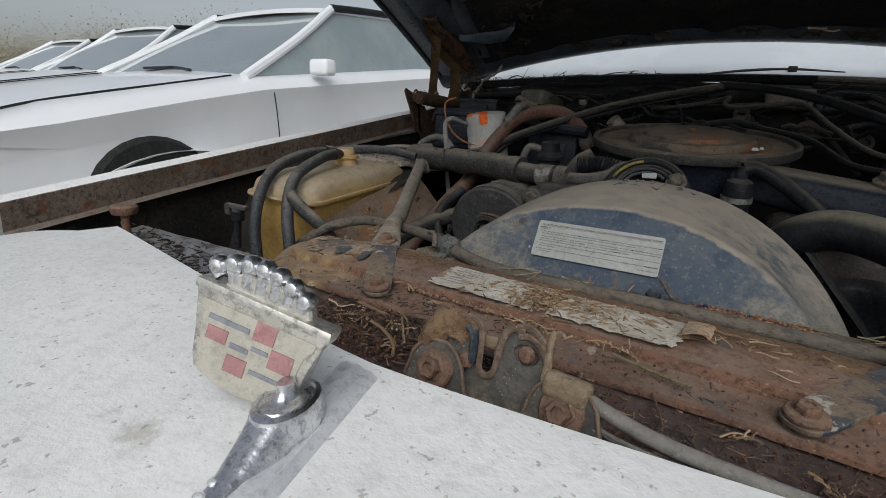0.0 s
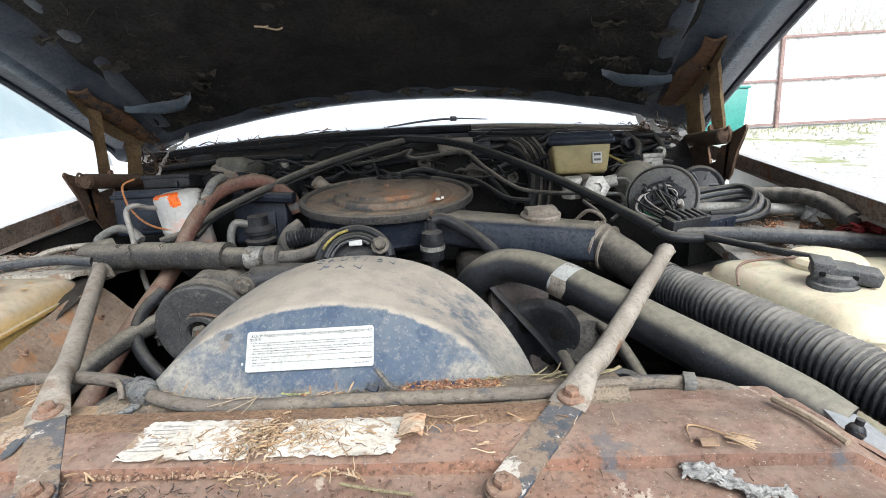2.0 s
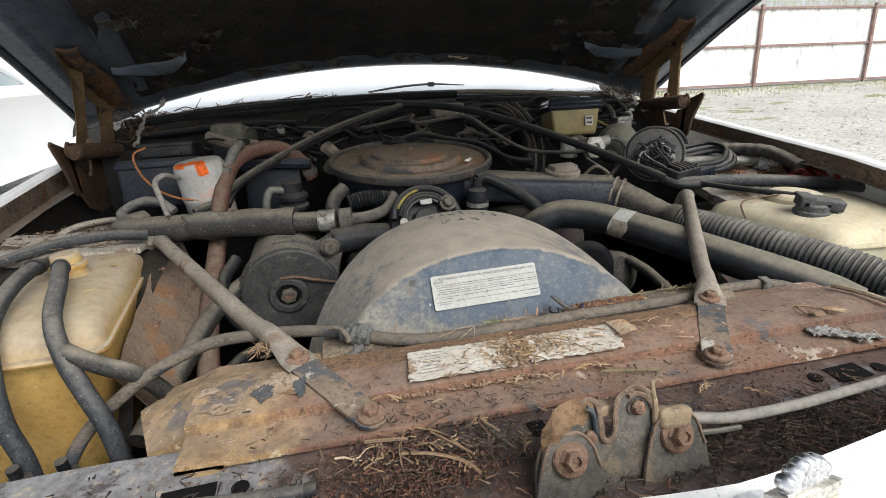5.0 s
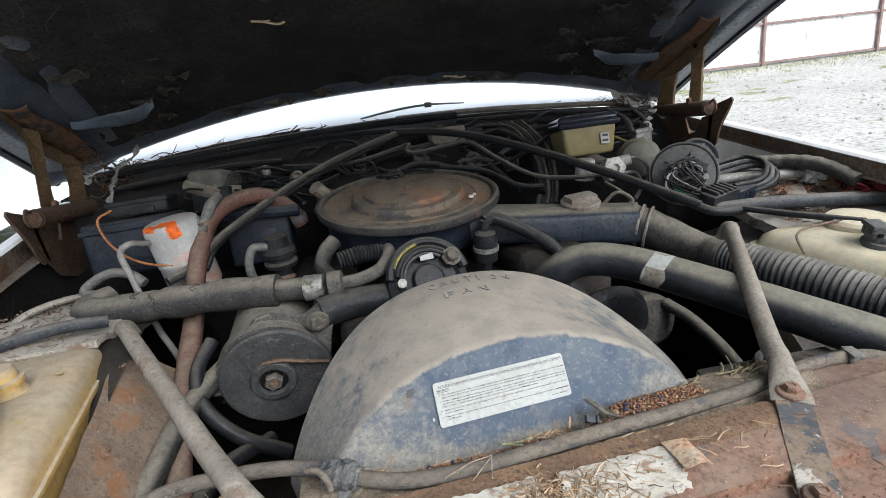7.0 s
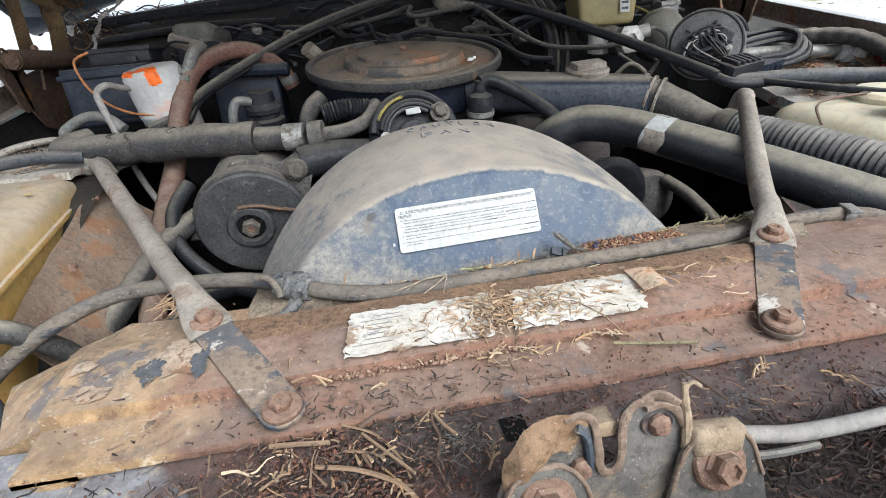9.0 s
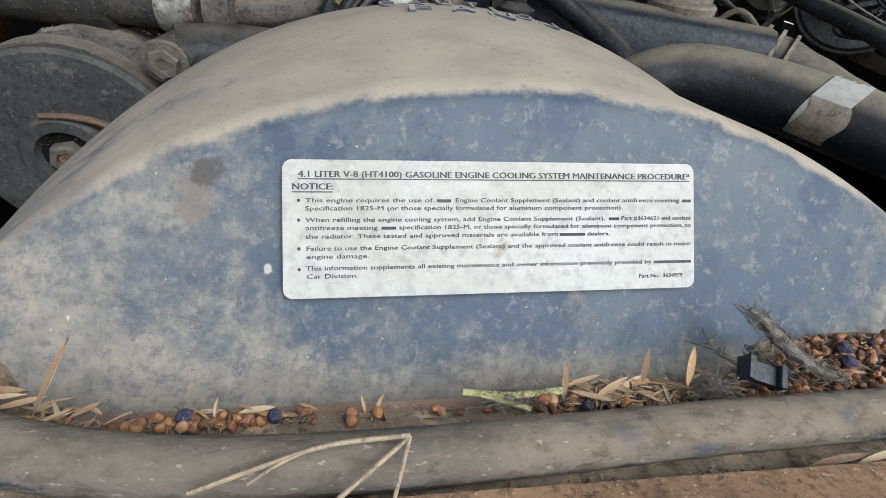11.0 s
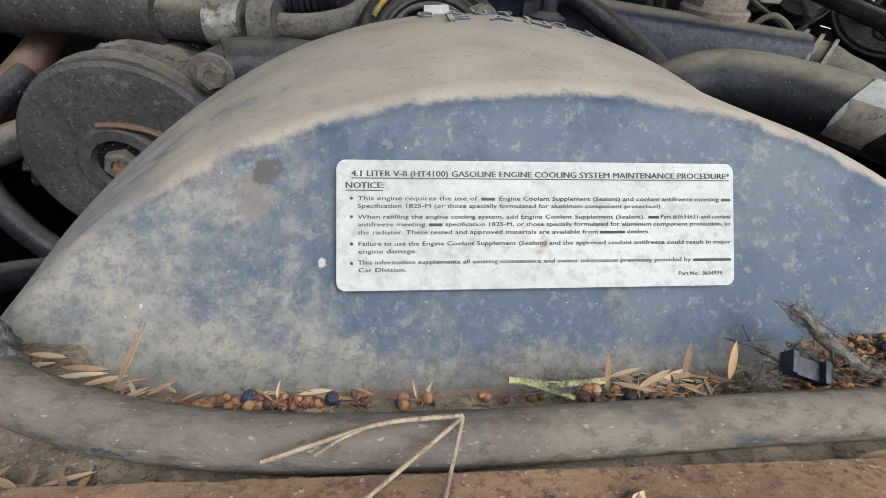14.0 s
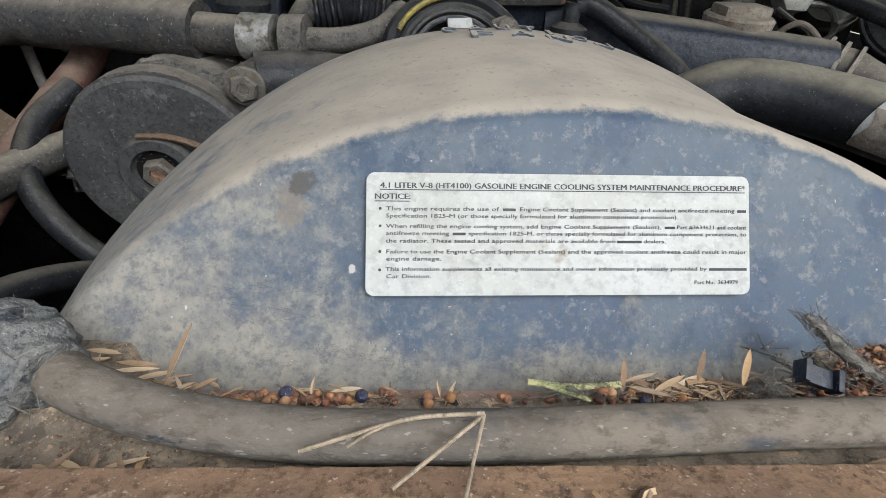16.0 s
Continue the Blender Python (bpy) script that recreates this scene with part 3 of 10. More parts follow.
def pieces(m, tones):
    """Gives each loose piece of a heap its own tone."""
    n, l = m.node_tree.nodes, m.node_tree.links
    g, r, x = n.new("ShaderNodeNewGeometry"), n.new("ShaderNodeValToRGB"), n.new("ShaderNodeMix")
    r.color_ramp.interpolation = "CONSTANT"
    for k, c in enumerate(tones):
        e = r.color_ramp.elements[0] if k == 0 else r.color_ramp.elements.new(k / len(tones))
        e.color = rgb(c)
    r.color_ramp.elements[-1].color = rgb(tones[0])
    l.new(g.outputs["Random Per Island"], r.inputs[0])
    p = n["Principled BSDF"]
    old = p.inputs["Base Color"].links[0].from_socket
    x.data_type = "RGBA"
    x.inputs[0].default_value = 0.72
    l.new(old, x.inputs[6])
    l.new(r.outputs[0], x.inputs[7])
    l.new(x.outputs[2], p.inputs["Base Color"])


pieces(BERRY, ((0.20, 0.088, 0.05), (0.10, 0.042, 0.03), (0.25, 0.13, 0.06), (0.05, 0.033, 0.029), (0.14, 0.052, 0.038), (0.19, 0.10, 0.064), (0.07, 0.041, 0.034), (0.31, 0.19, 0.10), (0.12, 0.068, 0.048)))
CRUMB = surf("bark_crumb", (0.13, 0.065, 0.045), (0.07, 0.04, 0.033), 0.7, 0.0, 200, 500, bump=0.2, speck=0)
pieces(CRUMB, ((0.10, 0.05, 0.037), (0.05, 0.032, 0.028), (0.17, 0.075, 0.045), (0.035, 0.025, 0.024), (0.22, 0.12, 0.06), (0.075, 0.04, 0.033), (0.12, 0.06, 0.05)))
pieces(SEED_TAN, ((0.25, 0.165, 0.115), (0.16, 0.095, 0.065), (0.10, 0.06, 0.045), (0.34, 0.245, 0.175), (0.19, 0.11, 0.075)))
pieces(STRAW, ((0.37, 0.265, 0.165), (0.25, 0.16, 0.095), (0.44, 0.35, 0.245), (0.17, 0.105, 0.065), (0.31, 0.185, 0.09), (0.34, 0.25, 0.175), (0.13, 0.08, 0.055)))
pieces(TWIG, ((0.13, 0.085, 0.06), (0.20, 0.135, 0.09), (0.075, 0.05, 0.04), (0.27, 0.185, 0.115), (0.10, 0.065, 0.05)))
CREAM_PAINT = surf("cream_primer", (0.36, 0.285, 0.215), (0.27, 0.19, 0.13), 0.8, 0.0, 30, 200, 0.0, bump=0.4, spot=(0.19, 0.11, 0.065), spot_at=0.55, spot_scale=50, grit=0.7)
OLD_NAVY = surf("old_navy_paint", (0.034, 0.046, 0.062), (0.060, 0.070, 0.080), 0.6, 0.0, 30, 220, 0.2, (0.28, 0.24, 0.19), bump=0.3, spot=(0.36, 0.29, 0.21), spot_at=0.60, spot_scale=60)
PLATE_RUST = surf("flaking_orange_rust", (0.150, 0.080, 0.045), (0.080, 0.050, 0.036), 0.85, 0.0, 20, 180, 0.0, bump=0.8, spot=(0.035, 0.031, 0.032), spot_at=0.54, spot_scale=22, spot2=(0.25, 0.185, 0.125), spot2_at=0.63, spot2_scale=34, grit=0.9)
DIRT_BROWN = surf("tan_rust_scale", (0.205, 0.128, 0.078), (0.138, 0.088, 0.059), 0.92, 0.0, 16, 300, 0.0, bump=0.4, spot=(0.080, 0.054, 0.040), spot_at=0.585, spot_scale=46, grit=0.85, spot2=(0.255, 0.195, 0.140), spot2_at=0.60, spot2_scale=24)
APRON = surf("dusty_pale_sheet", (0.36, 0.33, 0.285), (0.25, 0.225, 0.19), 0.7, 0.0, 14, 180, 0.3, (0.40, 0.36, 0.305), bump=0.4, spot=(0.16, 0.115, 0.085), spot_at=0.58, spot_scale=20)
RAIL = surf("weathered_rust_flange", (0.185, 0.145, 0.118), (0.118, 0.085, 0.068), 0.8, 0.0, 11, 150, 0.45, (0.255, 0.22, 0.188), bump=0.5, spot=(0.14, 0.068, 0.038), spot_at=0.57, spot_scale=16, grit=0.9, spot2=(0.06, 0.05, 0.045), spot2_at=0.585, spot2_scale=24)
FELT = surf("torn_felt", (0.066, 0.060, 0.050), (0.036, 0.034, 0.031), 0.95, 0.0, 40, 300, bump=1.0, grit=0.8)
DUSTY_BLACK = surf("dusty_black_plastic", (0.050, 0.053, 0.057), (0.080, 0.083, 0.085), 0.55, 0.0, 26, 220, 0.35, (0.20, 0.185, 0.155), bump=0.2)
BOOSTER = surf("dull_plated_shell", (0.125, 0.125, 0.105), (0.080, 0.080, 0.070), 0.55, 0.2, 18, 200, 0.6, (0.225, 0.20, 0.16), bump=0.3)
PALE_CAST = surf("pale_cast_metal", (0.44, 0.43, 0.40), (0.30, 0.29, 0.26), 0.5, 0.2, 30, 220, 0.25, (0.30, 0.27, 0.22), bump=0.25)
SHELF_SHEET = surf("dusty_inner_wing", (0.300, 0.285, 0.262), (0.200, 0.180, 0.158), 0.75, 0.0, 10, 170, 0.5, (0.36, 0.33, 0.285), bump=0.4, spot=(0.12, 0.07, 0.045), spot_at=0.56, spot_scale=18, grit=0.8)
NAVY_GLOSS = surf("glossy_black_plastic", (0.010, 0.013, 0.020), (0.018, 0.022, 0.030), 0.16, 0.0, 22, 170, 0.15, (0.16, 0.147, 0.125), bump=0.1, lie_lo=0.6, lie_hi=1.0, speck=0.1, grit=0.2)
NAVY_RIM = surf("worn_black_rim", (0.030, 0.030, 0.032), (0.060, 0.055, 0.050), 0.45, 0.0, 30, 200, 0.55, (0.19, 0.165, 0.13), bump=0.3, spot=(0.14, 0.075, 0.045), spot_at=0.60, spot_scale=30, grit=0.8)
NAVY_DUSTY = surf("dust_caked_navy", (0.014, 0.019, 0.031), (0.030, 0.035, 0.045), 0.38, 0.0, 22, 170, 0.95, (0.215, 0.19, 0.15), bump=0.3, lie_lo=0.62, lie_hi=0.98, patchy=0.5, speck=0.06)
BONE = surf("bleached_wood", (0.33, 0.265, 0.19), (0.25, 0.195, 0.14), 0.8, 0.0, 60, 260, 0.0, bump=0.4, stretch=(1, 0.3, 1))
LINT_TAPE = surf("dusty_frayed_tape", (0.105, 0.110, 0.112), (0.165, 0.160, 0.150), 0.95, 0.0, 60, 420, 0.0, bump=0.9, spot=(0.040, 0.044, 0.050), spot_at=0.55, spot_scale=90, grit=0.6)
DUSTED = surf("dust_covered_plastic", (0.25, 0.225, 0.19), (0.15, 0.145, 0.135), 0.8, 0.0, 60, 260, 0.5, (0.335, 0.295, 0.24), bump=0.3)


# ---- builders ----
def thing(name, label, category, group="", kind=""):
    return tagged(new(name), label, category, group, kind)


def part(name, bm, mat, parent=None, label="", smooth=True):
    """Links a bmesh, drawn in plan units, as one mesh object under a thing or a part."""
    for v in bm.verts:
        v.co *= U
    bmesh.ops.recalc_face_normals(bm, faces=bm.faces)
    me = bpy.data.meshes.new(name)
    bm.to_mesh(me)
    bm.free()
    if smooth:
        me.polygons.foreach_set("use_smooth", [True] * len(me.polygons))
        me.set_sharp_from_angle(angle=radians(38))
    me.materials.append(mat)
    ob = new(name, me)
    ob.parent = parent
    if label:
        ob["label"] = label
    return ob


def single(name, bm, mat, label, category, group="", kind="", smooth=True):
    return tagged(part(name, bm, mat, None, "", smooth), label, category, group, kind)


def curve_points(pts, seg):
    """A smooth line through the points."""
    p = [Vector(q) for q in pts]
    if len(p) < 3 or seg < 2:
        return p
    p = [2 * p[0] - p[1]] + p + [2 * p[-1] - p[-2]]
    out = []
    for a, b, c, d in zip(p, p[1:], p[2:], p[3:]):
        for k in range(seg):
            t = k / seg
            out.append(0.5 * (2 * b + (c - a) * t + (2 * a - 5 * b + 4 * c - d) * t * t + (3 * b - a - 3 * c + d) * t ** 3))
    return out + [p[-2]]


def tube(bm, pts, r, n=10, seg=7, rf=None, flat=1.0):
    """A swept tube; rf(s) scales the radius along it (s from 0 to 1)."""
    line = curve_points(pts, seg)
    rings, side = [], None
    for i, q in enumerate(line):
        d = (line[min(i + 1, len(line) - 1)] - line[max(i - 1, 0)]).normalized()
        if side is None:
            side = d.cross(Vector((0, 0, 1))) if abs(d.z) < 0.95 else d.cross(Vector((1, 0, 0)))
        side = (side - d * side.dot(d)).normalized()
        up = side.cross(d)
        rr = r * (rf(i / (len(line) - 1)) if rf else 1.0)
        rings.append([bm.verts.new(q + side * rr * math.cos(6.28319 * k / n) + up * rr * flat * math.sin(6.28319 * k / n)) for k in range(n)])
    for a, b in zip(rings, rings[1:]):
        for k in range(n):
            bm.faces.new((a[k], a[(k + 1) % n], b[(k + 1) % n], b[k]))
    bm.faces.new(rings[0])
    bm.faces.new(rings[-1][::-1])
    return bm


def axis_at(p, axis, spin=0.0):
    """A pose at p whose z points along axis."""
    q = Vector(axis).to_track_quat("Z", "Y").to_matrix().to_4x4()
    return Matrix.Translation(p) @ q @ Matrix.Rotation(spin, 4, "Z")


def lathe(bm, prof, m, n=32, squash=1.0):
    """Turns (radius, height) pairs about the z of m."""
    rings = []
    for r, h in prof:
        if r < 1e-6:
            rings.append([bm.verts.new(m @ Vector((0, 0, h)))])
        else:
            rings.append([bm.verts.new(m @ Vector((r * math.cos(6.28319 * k / n), squash * r * math.sin(6.28319 * k / n), h))) for k in range(n)])
    for a, b in zip(rings, rings[1:]):
        for k in range(n):
            j = (k + 1) % n
            if len(a) == 1 and len(b) == 1:
                continue
            if len(a) == 1:
                bm.faces.new((a[0], b[j], b[k]))
            elif len(b) == 1:
                bm.faces.new((a[k], a[j], b[0]))
            else:
                bm.faces.new((a[k], a[j], b[j], b[k]))
    for ring in (rings[0], rings[-1]):
        if len(ring) > 2:
            bm.faces.new(ring)
    return bm


def box(bm, size, m, bevel=0.004, segs=2, taper=1.0):
    made = bmesh.ops.create_cube(bm, size=1.0)["verts"]
    for v in made:
        k = taper if v.co.z < 0 else 1.0
        v.co = Vector((v.co.x * size[0] * k, v.co.y * size[1] * k, v.co.z * size[2]))
    if bevel:
        edges = list({e for v in made for e in v.link_edges})
        got = bmesh.ops.bevel(bm, geom=edges, offset=bevel, segments=segs, affect="EDGES", profile=0.6)
        made = list({v for f in got["faces"] for v in f.verts} | {v for v in made if v.is_valid})
    for v in made:
        v.co = m @ v.co
    return bm


def plate(bm, outline, m, thick, bevel=0.0):
    """A sheet cut to an outline in the xy of m and given thickness along its z."""
    low = [bm.verts.new(Vector((x, y, 0))) for x, y in outline]
    high = [bm.verts.new(Vector((x, y, thick))) for x, y in outline]
    faces = [bm.faces.new(low[::-1]), bm.faces.new(high)]
    k = len(low)
    faces += [bm.faces.new((low[i], low[(i + 1) % k], high[(i + 1) % k], high[i])) for i in range(k)]
    verts = low + high
    if bevel:
        got = bmesh.ops.bevel(bm, geom=list(faces[1].edges), offset=bevel, segments=1, affect="EDGES")
        verts = list({v for v in verts if v.is_valid} | {v for f in got["faces"] for v in f.verts})
    for v in verts:
        v.co = m @ v.co
    return bm


def sheet(bm, fn, nu, nv, thick=0.0):
    """A surface fn(u, v), u and v from 0 to 1, with thickness along minus z if asked."""
    g = [[bm.verts.new(fn(i / nu, j / nv)) for j in range(nv + 1)] for i in range(nu + 1)]
    for i in range(nu):
        for j in range(nv):
            bm.faces.new((g[i][j], g[i + 1][j], g[i + 1][j + 1], g[i][j + 1]))
    if thick:
        h = [[bm.verts.new(Vector(v.co) - Vector((0, 0, thick))) for v in row] for row in g]
        for i in range(nu):
            for j in range(nv):
                bm.faces.new((h[i][j], h[i][j + 1], h[i + 1][j + 1], h[i + 1][j]))
        rim = [(i, 0) for i in range(nu)] + [(nu, j) for j in range(nv)] + [(i, nv) for i in range(nu, 0, -1)] + [(0, j) for j in range(nv, 0, -1)]
        for (a, b), (c, d) in zip(rim, rim[1:] + rim[:1]):
            bm.faces.new((g[a][b], h[a][b], h[c][d], g[c][d]))
    return bm


def bolt(parent, p, axis, r, mat=None, washer=0.0, name="bolt"):
    """A hexagon bolt head with its washer, under a thing."""
    bm = bmesh.new()
    m = axis_at(p, axis, 0.3)
    if washer:
        lathe(bm, [(washer, 0), (washer, 0.002), (washer * 0.92, 0.0035), (r * 0.9, 0.004)], m, 18)
    lathe(bm, [(r, 0.003), (r, 0.008), (r * 0.86, 0.0105), (r * 0.45, 0.0105), (r * 0.4, 0.0092)], m, 6)
    return part(name, bm, mat or RUST_BOLT, parent, smooth=False)


def hose_thing(name, pts, r, mat, label, category="hose", n=12, seg=8, rf=None):
    return single(name, tube(bmesh.new(), pts, r, n, seg, rf), mat, label, category)


def rough(bm, amount, scale, only=None):
    for v in bm.verts:
        if only is None or only(v.co):
            v.co += noise.noise_vector(v.co * scale) * amount
    return bm


rnd = random.Random(7)


def twig(bm, p, length, r, spread=1.0):
    a = rnd.uniform(0, 6.28)
    d = Vector((math.cos(a), math.sin(a), rnd.gauss(0.05, 0.12) * spread))
    b = Vector((rnd.gauss(0, 0.25), rnd.gauss(0, 0.25), rnd.gauss(0, 0.1)))
    p = Vector(p)
    e = Vector((rnd.gauss(0, 0.2), rnd.gauss(0, 0.2), 0))
    tube(bm, [p - d * length / 2, p - d * length * 0.15 + b * length * 0.2, p + d * length * 0.2 + e * length * 0.25, p + d * length / 2], r, 4, 2, rf=lambda s: 1.2 - 0.75 * s)

# ---- ground and surroundings ----
FENCE_Y = 12.4


def ground_z(y):
    """The yard climbs gently towards the fence and then runs level."""
    return 0.0 + 0.084 * min(y, FENCE_Y + 0.5) if y > -3 else -0.252


bm = bmesh.new()
xs = [-900, -200, -60, -30, -15, -8, -4, 0, 4, 8, 12, 18, 26, 40, 90, 300, 900]
ys = [-900, -200, -50, -20, -8, -3, 0, 3, 6, 9, 10.4, 12.4, 12.9, 20, 60, 250, 900]
g = [[bm.verts.new((x, y, ground_z(y))) for y in ys] for x in xs]
for i in range(len(xs) - 1):
    for j in range(len(ys) - 1):
        bm.faces.new((g[i][j], g[i + 1][j], g[i + 1][j + 1], g[i][j + 1]))
single("ground", bm, GRAVEL, "pale gravel yard with weedy patches and puddled tracks", "ground", kind="structure")

bm = bmesh.new()
for k in range(9000):
    x, y = rnd.uniform(-9, 34), FENCE_Y - 0.1 - abs(rnd.gauss(0, 1.0))
    h, a, w = rnd.uniform(0.02, 0.09), rnd.uniform(0, 6.28), rnd.uniform(0.006, 0.018)
    z = ground_z(y) - 0.01
    dx, dy = w * math.cos(a), w * math.sin(a)
    bm.faces.new([bm.verts.new(q) for q in ((x - dx, y - dy, z), (x + dx, y + dy, z), (x + rnd.uniform(-.05, .05), y + rnd.uniform(-.05, .05), z + h))])
single("grass_verge", bm, VERGE, "rough green grass along the foot of the fence", "grass", kind="stuff", smooth=False)
bm = bmesh.new()
for k in range(1500):
    x, y = rnd.uniform(1.5, 22), rnd.uniform(1.5, 10.5)
    s = rnd.uniform(0.012, 0.05)
    lathe(bm, [(s, 0), (s * 0.8, s * 0.5), (0, s * 0.6)], Matrix.Translation((x, y, ground_z(y) - 0.003)), 5, rnd.uniform(0.6, 1))
single("loose_stones", bm, GRAVEL, "scattered pale stones lying on the gravel yard", "stones", kind="stuff", smooth=False)

fence = thing("yard_fence", "tall white sheet-metal fence on rusty brown posts", "fence")
base = ground_z(FENCE_Y)
for k in range(-3, 8):
    x0 = 11.1 * 0.72 + 3.95 * (k - 1)
    bm = bmesh.new()
    n = 26
    sheet(bm, lambda u, v: Vector((x0 + 3.95 * u, FENCE_Y + 0.05 + 0.012 * math.sin(u * n * 6.28319 / 2), base + 0.12 + 2.0 * v)), n * 4, 1)
    part("panel", bm, FENCE_SHEET, fence)
    bm = bmesh.new()
    box(bm, (0.085, 0.085, 2.25), pose(x0, FENCE_Y - 0.02, base + 1.09), 0.006, 1)
    part("post", bm, FENCE_POST, fence)
for h in (0.09, 1.13, 2.12):
    bm = bmesh.new()
    box(bm, (44, 0.05, 0.06), pose(12, FENCE_Y + 0.0, base + h), 0.004, 1)
    part("rail", bm, FENCE_POST, fence)


def brush_row(name, x0, x1, y, n, height, z):
    """Leafless brush: clumps of forked thin branches with a few dry leaves."""
    bm = bmesh.new()
    for k in range(n):
        p = Vector((rnd.uniform(x0, x1), y + rnd.uniform(-1.5, 1.5), z))
        for b in range(9):
            d = Vector((rnd.gauss(0, 0.4), rnd.gauss(0, 0.4), rnd.uniform(0.6, 1.2))).normalized()
            q, w = p.copy(), 0.02
            for s in range(6):
                d = (d + Vector((rnd.gauss(0, 0.25), rnd.gauss(0, 0.25), rnd.gauss(0.05, 0.2)))).normalized()
                e = q + d * height / 6 * rnd.uniform(0.8, 1.3)
                o = d.cross(Vector((0.3, 1, 0.1))).normalized() * w
                bm.faces.new([bm.verts.new(c) for c in (q - o, q + o, e + o * 0.7, e - o * 0.7)])
                for twig in range(3):
                    t = e + Vector((rnd.gauss(0, 0.2), rnd.gauss(0, 0.2), rnd.gauss(0.1, 0.17)))
                    bm.faces.new([bm.verts.new(c) for c in (e - o * 0.5, e + o * 0.5, t)])
                    lv = Vector((rnd.gauss(0, 0.015), rnd.gauss(0, 0.015), rnd.gauss(0, 0.015)))
                    bm.faces.new([bm.verts.new(c) for c in (t, t + lv, t + lv.orthogonal() + lv * 0.4)])
                q, w = e, w * 0.78
    return single(name, bm, BUSH, "tangle of bare grey-brown brush beyond the cars", "bushes", kind="stuff", smooth=False)


brush_row("brush_thicket", -34, -10, 8, 230, 2.1, ground_z(8))
brush_row("brush_thicket", 14, 40, 22, 110, 5.0, ground_z(20))


# ---- parked cars ----
def parked_car(x, y, z, paint, label, group="parked cars", scale=1.0, roof=0.42):
    """A car that faces -y: x is its near side, y its front axle."""
    car = thing("parked_car", label, "car", group)
    w = 1.95

    def m(px, py, pz):
        return Vector((x - px * scale, y + py * scale, z + pz * scale + 0.086 * py * scale))

    def arch(cy, r, k=14):
        return [(cy + r * math.cos(math.pi * (1 - i / k)), 0.37 + 0.215 * math.sin(math.pi * (1 - i / k))) for i in range(k + 1)]

    low = [(-0.95, 0.28)] + arch(0.08, 0.45) + arch(3.98, 0.45) + [(4.85, 0.28)]
    high = [(4.95, 0.55), (4.9, 0.90), (3.6, 0.97), (2.3, 0.99), (0.65, 0.945), (0.2, 0.905), (-0.4, 0.84), (-0.85, 0.73), (-1.02, 0.58)]
    outline = low + high
    bm = bmesh.new()
    rows = []
    # the flanks roll over into the bonnet, and tuck in at the sill
    for px, drop, tuck in ((0.045, 0.20, 0.0), (0.012, 0.125, 0.02), (0.0, 0.085, 0.04), (0.03, 0.04, 0.05), (0.09, 0.015, 0.05), (0.20, 0.0, 0.05), (w / 2, -0.02, 0.05)):
        rows.append([bm.verts.new(m(px, a + (0.03 if a < 1.5 else -0.03) * (drop > 0.1), (b - drop if b > 0.75 else b + 0.3 * tuck - 0.02))) for a, b in outline])
    for px, drop, tuck in ((0.20, 0.0, 0.05), (0.09, 0.015, 0.05), (0.03, 0.04, 0.05), (0.0, 0.085, 0.04), (0.012, 0.125, 0.02), (0.045, 0.20, 0.0)):
        rows.append([bm.verts.new(m(w - px, a + (0.03 if a < 1.5 else -0.03) * (drop > 0.1), (b - drop if b > 0.75 else b + 0.3 * tuck - 0.02))) for a, b in outline])
    k = len(outline)
    for a, b in zip(rows, rows[1:]):
        for i in range(k):
            bm.faces.new((a[i], a[(i + 1) % k], b[(i + 1) % k], b[i]))
    bm.faces.new(rows[0])
    bm.faces.new(rows[-1][::-1])
    body = part("body", bm, paint, car)
    # greenhouse
    bm = bmesh.new()
    gl = [(0.62, 0.935, 0.10), (1.50, 0.955 + roof, 0.30), (2.45, 0.955 + roof, 0.30), (3.35, 0.97, 0.12)]
    for side in (0, 1):
        ring = [bm.verts.new(m(ins if side == 0 else w - ins, a, b)) for a, b, ins in gl]
        if side == 0:
            first = ring
        bm.faces.new(ring)
    for i in range(3):
        bm.faces.new((first[i], first[i + 1], ring[i + 1], ring[i]))
    part("window", bm, CAR_GLASS, car, "cabin glass painted pale blue-grey for reflected sky", smooth=False)
    bm = bmesh.new()
    sheet(bm, lambda u, v: m(0.29 + (w - 0.58) * u, 1.43 + 0.90 * v, 0.962 + roof + 0.05 * (1 - (2 * u - 1) ** 2) * (1 - 0.5 * (2 * v - 1) ** 2)), 10, 8, 0.03)
    part("roof", bm, paint, car)
    for s in (0, 1):
        f = (lambda v: v) if s == 0 else (lambda v: w - v)
        bm = bmesh.new()
        tube(bm, [m(f(0.095), 0.58, 0.93), m(f(0.20), 1.07, 1.16), m(f(0.29), 1.47, 0.965 + roof)], 0.03, 8)
        part("pillar", bm, paint, car)
        bm = bmesh.new()
        tube(bm, [m(f(0.29), 2.45, 0.965 + roof), m(f(0.2), 2.95, 1.2), m(f(0.11), 3.38, 0.97)], 0.055, 8)
        part("pillar", bm, paint, car)
        bm = bmesh.new()
        tube(bm, [m(f(0.28), 1.45, 0.965 + roof), m(f(0.285), 1.85, 0.972 + roof), m(f(0.28), 2.5, 0.965 + roof)], 0.025, 8)
        part("drip_rail", bm, BLACK, car)
        bm = bmesh.new()
        box(bm, (0.16 * scale, 0.10 * scale, 0.10 * scale), Matrix.Translation(m(f(-0.05), 1.05, 0.985)), 0.03, 3)
        part("mirror", bm, paint, car, "painted door mirror")
        bm = bmesh.new()
